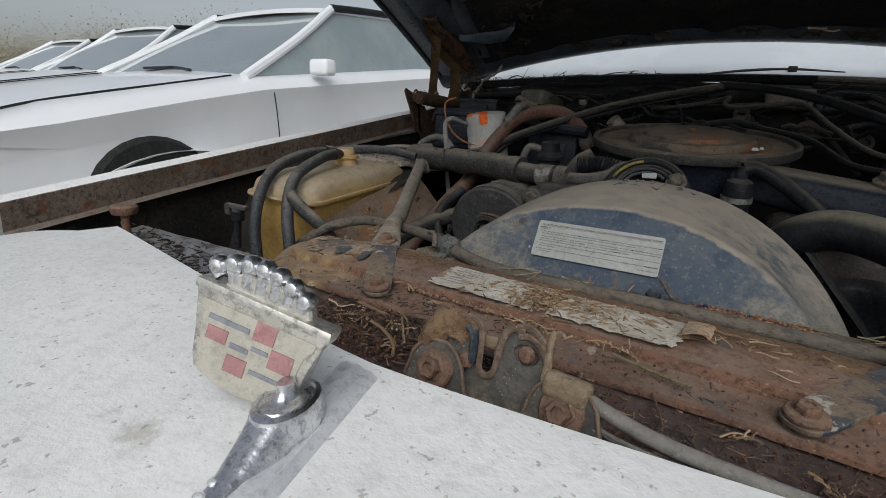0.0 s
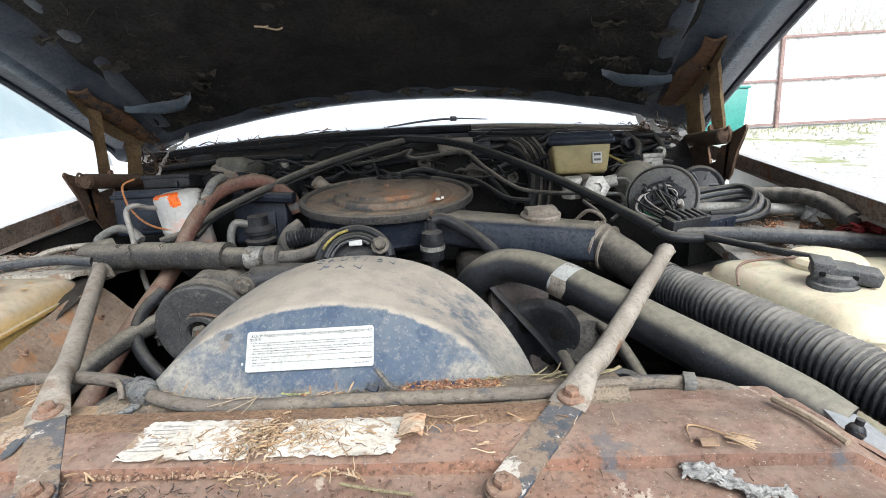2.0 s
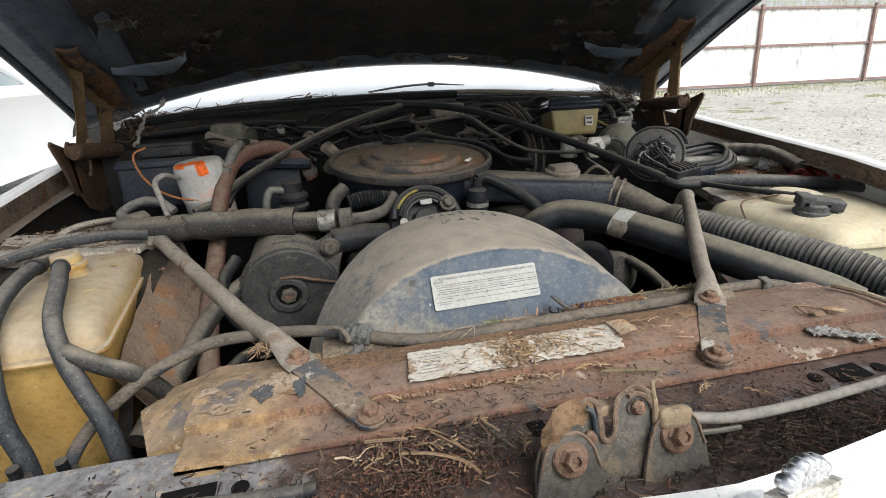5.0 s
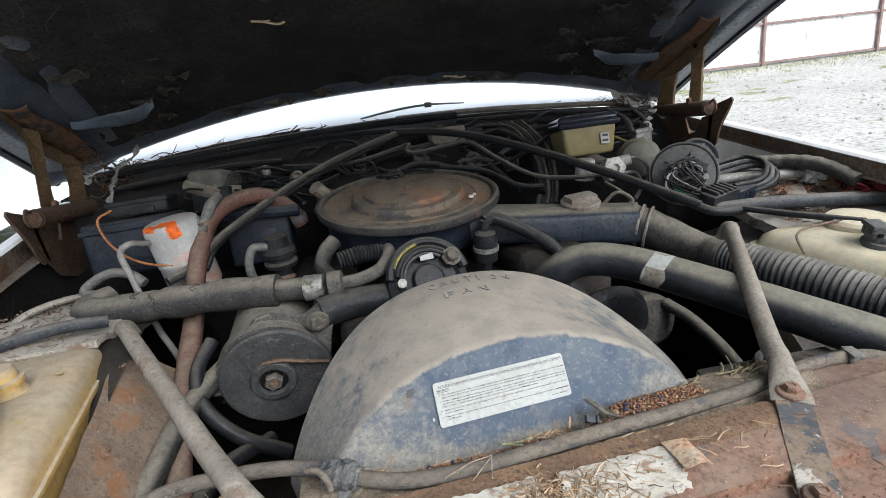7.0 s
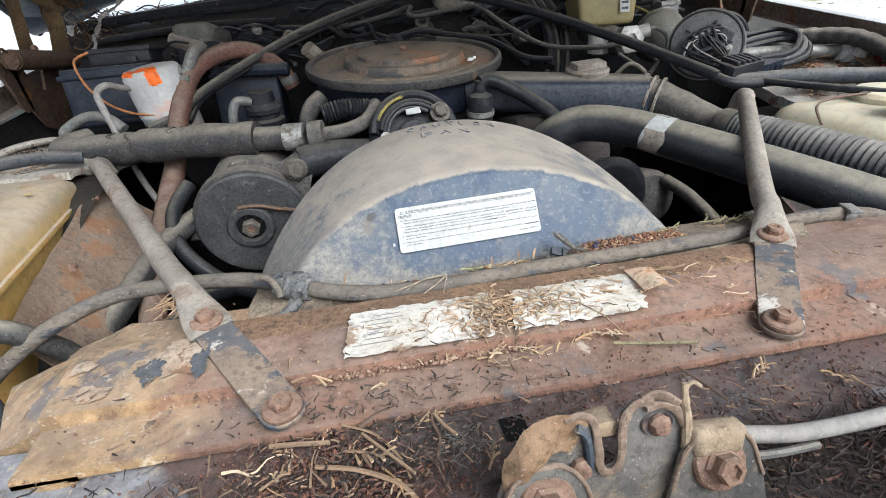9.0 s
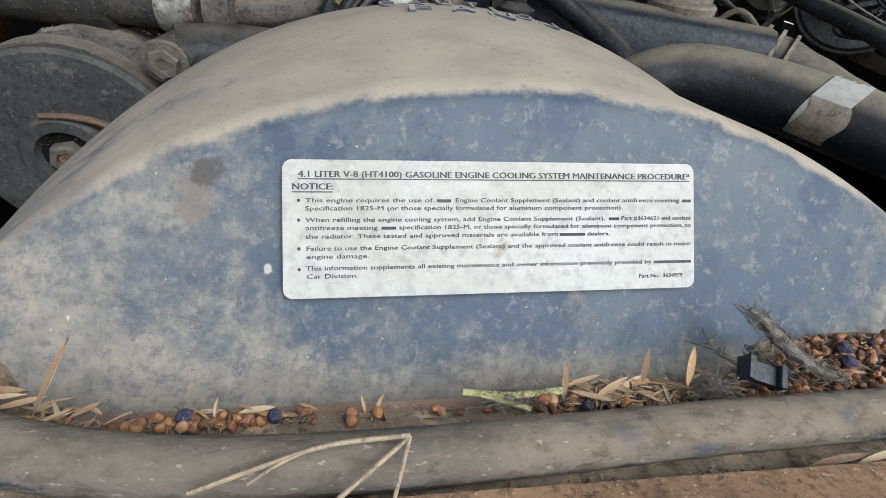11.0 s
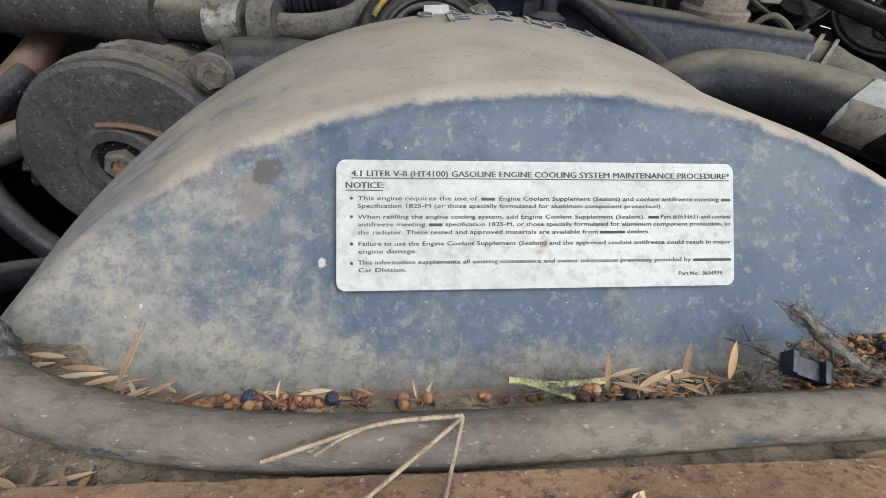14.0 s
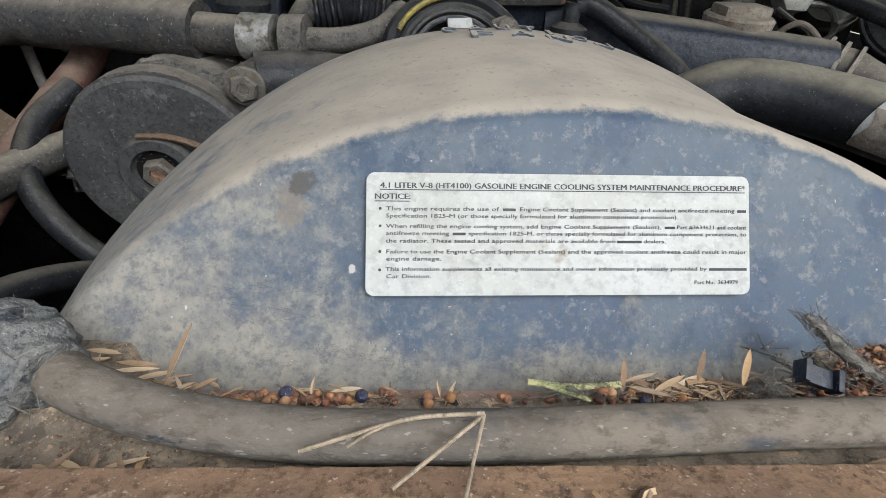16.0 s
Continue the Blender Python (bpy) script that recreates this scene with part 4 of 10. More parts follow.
        lathe(bm, [(0.085, -0.002), (0.090, 0.004), (0.080, 0.008), (0.074, 0.002), (0.0, -0.012)], axis_at(m(f(0.006), 2.26, 0.690), (1 if s == 0 else -1, 0, 0)) @ pose(0, 0, 0, 0, 0, 90) @ Matrix.Scale(1.35, 4), 24, 0.42)
        handle = part("door_handle", bm, CHROME, car, "oval chrome door handle")
        bm = bmesh.new()
        box(bm, (0.012, 0.12 * scale, 0.028), Matrix.Translation(m(f(-0.006), 2.26, 0.695)), 0.005, 2)
        part("grip", bm, paint, handle)
        bm = bmesh.new()
        tube(bm, [m(f(0.002), 0.735, 0.30), m(f(-0.002), 0.735, 0.55), m(f(-0.001), 0.725, 0.72), m(f(0.008), 0.715, 0.85)], 0.0035, 6)
        part("door_seam", bm, BLACK, car)
    # bonnet shut lines and wiper
    for s in (0.19, w - 0.19):
        bm = bmesh.new()
        tube(bm, [m(s, -0.7, 0.772), m(s, -0.4, 0.840), m(s - (0.02 if s < 1 else -0.02), 0.2, 0.904), m(s, 0.56, 0.938)], 0.006, 6)
        part("bonnet_seam", bm, BLACK, car)
    bm = bmesh.new()
    tube(bm, [m(0.7, 0.62, 0.965), m(1.0, 0.68, 0.98), m(1.35, 0.66, 0.975)], 0.010, 6)
    tube(bm, [m(1.2, 0.60, 0.95), m(1.0, 0.67, 0.985)], 0.008, 6)
    part("wiper", bm, BLACK, car)
    bm = bmesh.new()
    box(bm, (w * scale - 0.1, 0.06, 0.2), Matrix.Translation(m(w / 2, -0.99, 0.5)), 0.03, 3)
    part("bumper", bm, paint, car)
    for side, px in ((0, 0.11), (1, w - 0.11)):
        for cy in (0.0, 3.93):
            mt = axis_at(m(px, cy, 0.33), (1, 0, 0))
            bm = bmesh.new()
            lathe(bm, [(0.2 * scale, -0.1), (0.31 * scale, -0.1), (0.335 * scale, -0.06), (0.335 * scale, 0.06), (0.31 * scale, 0.1), (0.2 * scale, 0.1)], mt, 28)
            wheel = part("wheel", bm, TYRE, car)
            bm = bmesh.new()
            lathe(bm, [(0.0, 0.07), (0.06, 0.075), (0.17 * scale, 0.06), (0.205 * scale, 0.085), (0.205 * scale, -0.08)], mt, 24)
            part("rim", bm, STEEL, wheel)
    return car


parked_car(-2.38, 0.82, ground_z(0.82) + 0.09, CAR_SILVER, "silver two-door car with a chrome door handle, parked alongside")
parked_car(-5.6, 1.5, ground_z(1.5) + 0.09, CAR_SILVER, "silver-white saloon parked beyond the silver coupe", roof=0.46)
parked_car(-8.9, 2.0, ground_z(2.0) + 0.09, CAR_SILVER, "pale car with a pitted bonnet, parked farther off")


bin_ = thing("waste_bin", "teal green metal waste bin standing before the fence", "bin")
bm = bmesh.new()
box(bm, (0.95, 0.8, 0.95), pose(6.1, 11.5, ground_z(11.5) + 0.5), 0.04, 2, 0.9)
part("body", bm, GREEN_CAR, bin_)
bm = bmesh.new()
box(bm, (1.0, 0.85, 0.06), pose(6.1, 11.5, ground_z(11.5) + 1.0), 0.02, 2)
part("lid", bm, GREEN_CAR, bin_)


# ---- the old sedan: outer body ----
sedan = thing("old_sedan", "weathered white sedan with its hood raised and engine bay open", "car")


def header_z(x, y):
    return 0.913 - 0.165 * x * x + (0.06 * (y + 0.33) if y < -0.33 else 0.0) - max(0.0, -y - 0.62) ** 2 * 1.6


def header_back(x):
    a = abs(x)
    return -0.327 + 0.115 * (a / 0.5) ** 1.4 if a < 0.5 else (-0.25 + 0.03 * (a - 0.5))


bm = bmesh.new()


def header_fn(u, v):
    x = -0.86 + 1.72 * u
    yb = header_back(x)
    y = yb + (-0.95 - yb) * v ** 1.2
    return Vector((x, y, header_z(x, y)))


sheet(bm, header_fn, 86, 26, 0.012)
part("header_panel", bm, PAINT, sedan, "weathered white painted header panel")
for side in (-1, 1):
    lift = 0.0 if side < 0 else 0.035

    def rail_pt(y, dz=0.0, dx=0.0):
        return Vector((side * (0.795 + 0.055 * y + dx), y, 0.893 + 0.135 * y + lift * min(1, max(0, y + 0.3) / 0.6) + dz))

    bm = bmesh.new()
    skirt = 0.045 if side < 0 else 0.033
    sheet(bm, lambda u, v: rail_pt(-0.24 + 1.32 * u, -skirt * v, 0.006 * v), 40, 3)
    sheet(bm, lambda u, v: rail_pt(-0.24 + 1.32 * u, -skirt - 0.003 * v, 0.006 - (0.022 if side < 0 else 0.008) * v), 40, 1)
    part("fender_flange", bm, RAIL, sedan, "rusty inner flange of the fender")
    bm = bmesh.new()
    fz = [(-0.004, 0.0), (0.002, 0.006), (0.004, 0.02), (-0.012, 0.06), (-0.05, 0.10), (-0.16, 0.125), (-0.4, 0.14)]

    def fender_fn(u, v):
        k = v * (len(fz) - 1)
        i = min(int(k), len(fz) - 2)
        dz = fz[i][0] + (fz[i + 1][0] - fz[i][0]) * (k - i)
        dx = fz[i][1] + (fz[i + 1][1] - fz[i][1]) * (k - i)
        return rail_pt(-0.26 + 1.36 * u, dz + 0.003, dx)

    sheet(bm, fender_fn, 40, 18)
    part("fender", bm, PAINT, sedan, "weathered white fender")
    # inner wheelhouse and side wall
    # near-black side walls carry some of the bay's shade in their colour
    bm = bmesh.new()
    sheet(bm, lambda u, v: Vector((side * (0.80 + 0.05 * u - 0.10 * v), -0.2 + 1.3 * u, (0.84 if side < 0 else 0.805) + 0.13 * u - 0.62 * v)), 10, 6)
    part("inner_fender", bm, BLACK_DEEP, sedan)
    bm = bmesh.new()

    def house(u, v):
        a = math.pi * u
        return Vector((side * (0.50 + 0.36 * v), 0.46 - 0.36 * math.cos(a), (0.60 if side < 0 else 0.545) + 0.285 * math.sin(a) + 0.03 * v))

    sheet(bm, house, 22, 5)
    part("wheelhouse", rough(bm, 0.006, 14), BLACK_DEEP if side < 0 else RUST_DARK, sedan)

# cowl, firewall, windscreen, roof
bm = bmesh.new()


def cowl_y(x):
    return 1.16 - 0.10 * (x / 0.8) ** 2


def cowl_top(x):
    return 1.138 - 0.045 * (x / 0.8) ** 2


sheet(bm, lambda u, v: Vector((-0.8 + 1.6 * u, cowl_y(-0.8 + 1.6 * u) - 0.10 * v, cowl_top(-0.8 + 1.6 * u) - 0.004 - 0.062 * v ** 1.5)), 30, 6)
sheet(bm, lambda u, v: Vector((-0.8 + 1.6 * u, cowl_y(-0.8 + 1.6 * u) - 0.10, cowl_top(-0.8 + 1.6 * u) - 0.066 - 0.72 * v)), 30, 8)
part("cowl", rough(bm, 0.004, 20), COWL, sedan, "grimy black cowl and firewall")
bm = bmesh.new()
for k in range(3):
    z = -0.012 - 0.018 * k
    tube(bm, [(x, cowl_y(x) - 0.105 - 0.004 * k, cowl_top(x) + z) for x in (0.19, 0.4, 0.6, 0.74)], 0.006, 8)
part("cowl_seal", bm, BLACK, sedan)
bm = bmesh.new()
tube(bm, [(x, cowl_y(x) - 0.07, cowl_top(x) + 0.004) for x in (-0.74, -0.5, -0.3, -0.1, 0.05, 0.20)], 0.011, 8)
part("cowl_seal", bm, HOSE_BLACK, sedan)
# the screen's sky reflection is in its base colour
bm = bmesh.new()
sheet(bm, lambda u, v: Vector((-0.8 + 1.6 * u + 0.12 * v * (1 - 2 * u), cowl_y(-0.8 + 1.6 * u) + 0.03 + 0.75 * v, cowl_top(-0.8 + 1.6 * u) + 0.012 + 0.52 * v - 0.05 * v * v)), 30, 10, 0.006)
part("windscreen", bm, GLASS_SKY, sedan, "dusty windscreen painted pale for reflected sky")
bm = bmesh.new()
sheet(bm, lambda u, v: Vector((-0.69 + 1.38 * u, 1.9 + 1.2 * v, 1.60 + 0.05 * (1 - (2 * u - 1) ** 2))), 10, 4, 0.04)
part("roof", bm, PAINT, sedan)
for side in (-1, 1):
    bm = bmesh.new()
    tube(bm, [(side * 0.80, 1.05, 1.08), (side * 0.79, 1.2, 1.155), (side * 0.74, 1.55, 1.40), (side * 0.69, 1.9, 1.62)], 0.022, 8)
    part("windscreen_pillar", bm, PAINT, sedan, "pale windscreen pillar")
    bm = bmesh.new()
    box(bm, (0.5, 2.4, 0.9), pose(side * 0.62, 2.6, 0.75), 0.06, 3)
    part("body_side", bm, PAINT, sedan)
    for y in (0.46, 3.2):
        bm = bmesh.new()
        lathe(bm, [(0.18, -0.1), (0.31, -0.1), (0.34, -0.06), (0.34, 0.06), (0.31, 0.1), (0.18, 0.1)], axis_at((side * 0.80, y, ground_z(y) + 0.33), (1, 0, 0)), 24)
        part("wheel", bm, TYRE, sedan)
bm = bmesh.new()
tube(bm, [(-0.07, 1.205, 1.158), (0.04, 1.22, 1.172), (0.145, 1.226, 1.176), (0.26, 1.215, 1.166)], 0.0045, 6)
tube(bm, [(-0.10, 1.195, 1.146), (0.03, 1.212, 1.160), (0.145, 1.222, 1.168), (0.32, 1.20, 1.156)], 0.0032, 6)
box(bm, (0.022, 0.016, 0.016), pose(0.145, 1.222, 1.176), 0.003)
part("wiper", bm, BLACK, sedan)
bm = bmesh.new()
tube(bm, [(-0.62, 1.10, 1.125), (-0.45, 1.14, 1.142), (-0.25, 1.16, 1.15)], 0.004, 6)
tube(bm, [(-0.55, 1.11, 1.128), (-0.35, 1.14, 1.138)], 0.003, 6)
part("wiper", bm, BLACK, sedan)
for k in range(34):
    x = -0.72 + 0.019 * k
    bm = bmesh.new()
    box(bm, (0.010, 0.034, 0.012), Matrix.Translation((x, cowl_y(x) - 0.035, cowl_top(x) + 0.002)) @ pose(0, 0, 0, 18, 0, 0), 0.002, 1)
    part("louvre", bm, COWL, sedan, smooth=False)
for x0, x1, dy, dz in ((0.03, 0.76, -0.03, 0.010), (0.03, 0.78, -0.05, -0.004)):
    bm = bmesh.new()
    tube(bm, [(x, cowl_y(x) + dy, cowl_top(x) + dz) for x in (x0, x0 * 0.6 + x1 * 0.4, x1)], 0.016 if dz > 0 else 0.010, 8, flat=0.5)
    part("cowl_strip", bm, DUSTED if dz > 0 else BLACK, sedan)
# chassis pan that shuts the bay below, near-black in place of deep shade
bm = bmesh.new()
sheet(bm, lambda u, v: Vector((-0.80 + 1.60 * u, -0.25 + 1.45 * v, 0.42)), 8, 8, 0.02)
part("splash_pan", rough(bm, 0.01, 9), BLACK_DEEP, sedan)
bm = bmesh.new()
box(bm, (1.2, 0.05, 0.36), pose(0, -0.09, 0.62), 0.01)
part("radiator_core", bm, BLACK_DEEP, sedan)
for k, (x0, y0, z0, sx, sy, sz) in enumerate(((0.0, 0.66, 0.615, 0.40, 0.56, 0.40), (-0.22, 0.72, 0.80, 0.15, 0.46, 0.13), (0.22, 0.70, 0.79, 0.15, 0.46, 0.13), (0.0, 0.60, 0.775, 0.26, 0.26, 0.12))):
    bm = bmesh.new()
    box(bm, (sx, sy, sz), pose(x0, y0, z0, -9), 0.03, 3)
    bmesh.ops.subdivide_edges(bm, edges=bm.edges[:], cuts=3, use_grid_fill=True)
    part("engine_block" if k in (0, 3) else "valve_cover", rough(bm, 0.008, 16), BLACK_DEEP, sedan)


# ---- raised hood ----
hood = thing("raised_hood", "raised car hood with torn black insulation hanging underneath", "car hood")


def hood_pt(u, v, drop=0.0):
    """u across from -1 to 1, v from the rear edge (0) to the front (1)."""
    y = 1.115 - 1.32 * v - 0.05 * abs(u) ** 2.5 * (1 - v)
    half = 0.865 - 0.13 * v
    z = 1.243 + 0.335 * (1.115 - y) - 0.155 * abs(u) ** 2.1 + 0.05 * math.sin(math.pi * v) - drop
    return Vector((u * half, y, z))


bm = bmesh.new()
sheet(bm, lambda u, v: hood_pt(2 * u - 1, v, -0.028), 40, 40, 0.012)
part("outer_skin", bm, PAINT, hood, "weathered white outer skin")
bm = bmesh.new()
sheet(bm, lambda u, v: hood_pt(2 * u - 1, 0.058 * v, 0.012 * math.sin(math.pi * v)), 48, 6, 0.010)
part("rear_beam", bm, HOOD_IN, hood)
for s in (-1, 1):
    bm = bmesh.new()
    sheet(bm, lambda u, v: hood_pt(s * (0.80 + 0.20 * u), v, 0.014 * math.sin(math.pi * u) - 0.004), 8, 40, 0.010)
    part("side_beam", bm, HOOD_IN, hood, "navy painted inner frame")
    bm = bmesh.new()
    tube(bm, [hood_pt(s * 0.995, v, 0.004) for v in (0, 0.2, 0.4, 0.6, 0.8, 1.0)], 0.011, 8)
    part("hem", bm, NAVY, hood)
    bm = bmesh.new()
    tube(bm, [hood_pt(s * (0.80 - 0.10 * v), v * 0.9 + 0.08, 0.012) for v in (0, 0.3, 0.6, 1.0)], 0.026, 10, flat=0.25)
    part("rib", bm, HOOD_IN, hood)
# bands and crescents that carry the hood's sheen in their colour
for s in (-1, 1):
    bm = bmesh.new()
    sheet(bm, lambda u, v: hood_pt(s * (0.905 + 0.045 * u), 0.10 + 0.86 * v, 0.0205 - 0.006 * abs(2 * u - 1)), 4, 40, 0.004)
    part("pressed_band", bm, HOOD_SHEEN, hood, "pressed band painted grey-blue for its satin sheen")
    bm = bmesh.new()
    sheet(bm, lambda u, v: hood_pt(s * (0.62 + 0.19 * u), 0.150 + 0.030 * (v - 0.5) * math.sin(math.pi * u) + 0.030 * (2 * u - 1) ** 2 + 0.02 * u, 0.047 - 0.012 * abs(2 * v - 1) ** 2), 20, 8, 0.004)
    part("pressing", rough(bm, 0.006, 24), HOOD_SHEEN, hood, "pressed edge painted pale for its sheen where the felt has torn away")
bm = bmesh.new()


def pad(u, v):
    a = 1 - 2 * u
    edge = min(1.0, 6 * min(u, 1 - u, v * 1.6, 1.2 - v))
    q = hood_pt(0.80 * a, 0.055 + 0.93 * v, 0.0)
    sag = 0.014 + 0.020 * max(0, noise.noise(Vector((q.x * 5, q.y * 5, 1.3)))) * edge + 0.02 * max(0, noise.noise(Vector((q.x * 13, q.y * 13, 5)))) + 0.03 * math.sin(math.pi * u) * math.sin(math.pi * v)
    q.z -= sag
    q.x += 0.012 * noise.noise(q * 20)
    return q


sheet(bm, pad, 90, 90, -0.006)
part("insulation_pad", bm, INSULATION, hood, "sagging torn black felt insulation")
LINT_AT = [(0.72, 0.12), (0.66, 0.20), (0.55, 0.15), (0.61, 0.27), (0.50, 0.22), (0.30, 0.065), (0.44, 0.062), (0.74, 0.30), (0.70, 0.40), (-0.72, 0.11), (-0.66, 0.17), (-0.60, 0.24), (-0.70, 0.30), (-0.45, 0.07), (-0.76, 0.40), (-0.74, 0.55), (0.76, 0.55)]
for cu, cv in LINT_AT + [(0.62, 0.10), (-0.60, 0.12), (-0.55, 0.19), (0.58, 0.20), (0.20, 0.06), (-0.15, 0.06), (0.05, 0.065), (-0.30, 0.062)]:
    bm = bmesh.new()
    for k in range(1):
        q = hood_pt(cu + rnd.gauss(0, 0.03), max(0.045, cv + rnd.gauss(0, 0.012)), 0.030)
        ax_, ay_, dz_ = rnd.uniform(0.020, 0.045), rnd.uniform(0.006, 0.014), rnd.uniform(0.006, 0.018)
        sheet(bm, lambda u, v: q + Vector(((u - 0.5) * ax_ * 2 * (1 - 0.5 * v), (v - 0.5) * ay_ * 2, -dz_ * v * (0.6 + 0.4 * math.sin(7 * u + k)))), 10, 6, 0.002)
    rough(bm, 0.010, 55)
    part("torn_felt", rough(bm, 0.004, 170), FELT, hood, "torn flap of felt")
bm = bmesh.new()
for cu, cv in LINT_AT:
    for k in range(150):
        q = hood_pt(cu + rnd.gauss(0, 0.030), max(0.02, cv + rnd.gauss(0, 0.012)), 0.032)
        pts = [q]
        d = Vector((rnd.gauss(0, 1), rnd.gauss(0, 1), -abs(rnd.gauss(0.6, 0.6)))).normalized()
        for i in range(3):
            d = (d + Vector((rnd.gauss(0, .6), rnd.gauss(0, .6), rnd.gauss(-.1, .4)))).normalized()
            pts.append(pts[-1] + d * rnd.uniform(0.001, 0.006))
        tube(bm, pts, rnd.uniform(0.00012, 0.0004), 3, 1)
part("lint", bm, LINT, hood, "ragged tufts of grey lint")["kind"] = "stuff"
bm = bmesh.new()
for k in range(110):
    s = rnd.choice((-1, 1))
    q = hood_pt(s * rnd.uniform(0.5, 0.8), rnd.uniform(0.04, 0.45), 0.03)
    pts = [q]
    for i in range(4):
        pts.append(pts[-1] + Vector((rnd.gauss(0, .009), rnd.gauss(0, .009), rnd.gauss(-.004, .004))))
    tube(bm, pts, rnd.uniform(0.0001, 0.00025), 4, 2)
part("cobweb", bm, COBWEB, hood, "grey cobwebs")["kind"] = "stuff"
for (u, v, c) in ((-0.32, 0.33, 0), (0.18, 0.10, 1), (-0.05, 0.45, 1)):
    bm = bmesh.new()
    q = hood_pt(u, v, 0.055)
    tube(bm, [q, q + Vector((0.02, -0.004, -0.003)), q + Vector((0.045, 0.004, -0.008)), q + Vector((0.06, 0.0, -0.006))], 0.0022, 6)
    tube(bm, [q + Vector((0.02, -0.004, -0.003)), q + Vector((0.035, -0.015, -0.004))], 0.0015, 5)
    part("stuck_twig", bm, STRAW, hood)


# ---- hood hinges ----
def hood_hinge(s, tip, tube_in, tube_out, arm_top, arm_bot, arm2_top, arm2_bot, front, label):
    h = thing("hinge_assembly", label, "hinge", "hood hinges")
    tip, tube_in, tube_out, arm_top, arm_bot, arm2_top, arm2_bot = map(Vector, (tip, tube_in, tube_out, arm_top, arm_bot, arm2_top, arm2_bot))
    for q in (arm_top, arm2_top):  # the arms end under the hood's frame
        q.z = hood_pt(abs(q.x) / 0.86, max(0.0, (1.10 - q.y) / 1.32)).z - 0.038
    bm = bmesh.new()
    tube(bm, [tube_out, (tube_out + tube_in) / 2, tube_in], 0.0195, 16, 4)
    part("spring_tube", bm, HINGE, h)
    bm = bmesh.new()
    ax = (tube_in - tube_out).normalized()
    lathe(bm, [(0.010, -0.004), (0.0175, -0.004), (0.0175, 0.002), (0.010, 0.002)], axis_at(tube_out - ax * 0.002, ax), 18)
    tube(bm, [tube_out + Vector((0, 0, 0.014)) - ax * 0.006, tube_out - ax * 0.02 + Vector((0, 0, 0.019)), tube_out - ax * 0.03, tube_out - ax * 0.022 - Vector((0, 0, 0.014))], 0.003, 6)
    part("spring_hook", bm, HINGE, h)
    # bracket plate standing on the fender
    o = Vector((s * 0.800, 0, 0))
    pm = Matrix(((0, 0, s, o.x), (1, 0, 0, tip.y), (0, 1, 0, tip.z), (0, 0, 0, 1)))
    for piece in ([(0.002, -0.006), (0.008, 0.002), (0.020, -0.003), (0.050, -0.012), (0.078, -0.020), (0.082, -0.075), (0.088, -0.122), (0.066, -0.126), (0.052, -0.112), (0.046, -0.085), (0.034, -0.056), (0.014, -0.026)],
                  [(0.066, -0.040), (0.105, -0.046), (0.128, -0.085), (0.155, -0.092), (0.172, -0.050), (0.235, -0.045), (0.285, -0.055), (0.290, -0.135), (0.25, -0.175), (0.17, -0.185), (0.11, -0.165), (0.080, -0.125)],
                  [(0.165, -0.030), (0.205, -0.026), (0.228, -0.065), (0.222, -0.12), (0.188, -0.11), (0.180, -0.07)]):
        bm = bmesh.new()
        plate(bm, piece, pm @ pose(0, 0, 0.001 * len(piece) % 0.004), 0.006, 0.0015)
        part("bracket", bm, HINGE, h)
    # the tube is solid; a dark disc paints the shade in its mouth
    bm = bmesh.new()
    lathe(bm, [(0.0155, 0.0), (0.0150, 0.0008), (0, 0.0008)], axis_at(tube_out - ax * 0.0024, -ax), 18)
    part("tube_mouth", bm, HOLE_SHADE, h, "dark disc painted for the shaded open mouth of the tube")
    bm = bmesh.new()
    d = arm_bot - arm_top
    for a, b, w in ((arm_top, arm_bot + d.normalized() * 0.03, 0.028), (arm2_top, arm2_bot, 0.040)):
        # a flat bar with a turned lip along its front edge
        bm = bmesh.new()
        run = (b - a).normalized()
        wide = Vector((0.55 * s * -1, 0.83, 0))
        wide = (wide - run * wide.dot(run)).normalized()
        deep = run.cross(wide).normalized()
        bend = lambda v: 0.004 * math.sin(math.pi * v)

        def bar(u, v):
            return a.lerp(b, v) + wide * (w * (u - 0.5) * (1 + 0.18 * math.cos(3.1 * v) ** 2)) + deep * (bend(v) + (0.007 if u < 0.1 else 0.0))

        sheet(bm, bar, 10, 14, 0.0035)
        part("arm", rough(bm, 0.0012, 60), HINGE_ARM, h)
    bm = bmesh.new()

    def under(x, y, drop):
        v = (1.115 - y) / 1.32
        return Vector((s * x, y, hood_pt(x / (0.865 - 0.13 * v), v).z - drop))

    outer = lambda v: (front[0] + 0.020 * math.sin(2.2 * v), front[1] + 0.275 * v)
    inner = lambda v: (front[0] - 0.036 + 0.012 * v + 0.010 * math.sin(9 * v) * (1 - v), front[1] + 0.02 + 0.275 * v)

    def hood_sheet(a, v):
        (x0, y0), (x1, y1) = outer(v), inner(v)
        return under(x0 + (x1 - x0) * a, y0 + (y1 - y0) * a, 0.036 + 0.006 * math.sin(3.1 * a))

    sheet(bm, hood_sheet, 8, 24, 0.005)
    part("hood_plate", rough(bm, 0.004, 45), PLATE_RUST, h, "orange-rusted mounting plate")
    bm = bmesh.new()
    sheet(bm, lambda a, v: under(*outer(v), 0.034 + 0.040 * a * (0.35 + 0.65 * math.sin(3.1 * min(1.0, v * 1.05)))), 4, 24, 0.004)
    part("plate_flange", rough(bm, 0.002, 45), HINGE_ARM, h, "tan turned-down edge of the mounting plate")
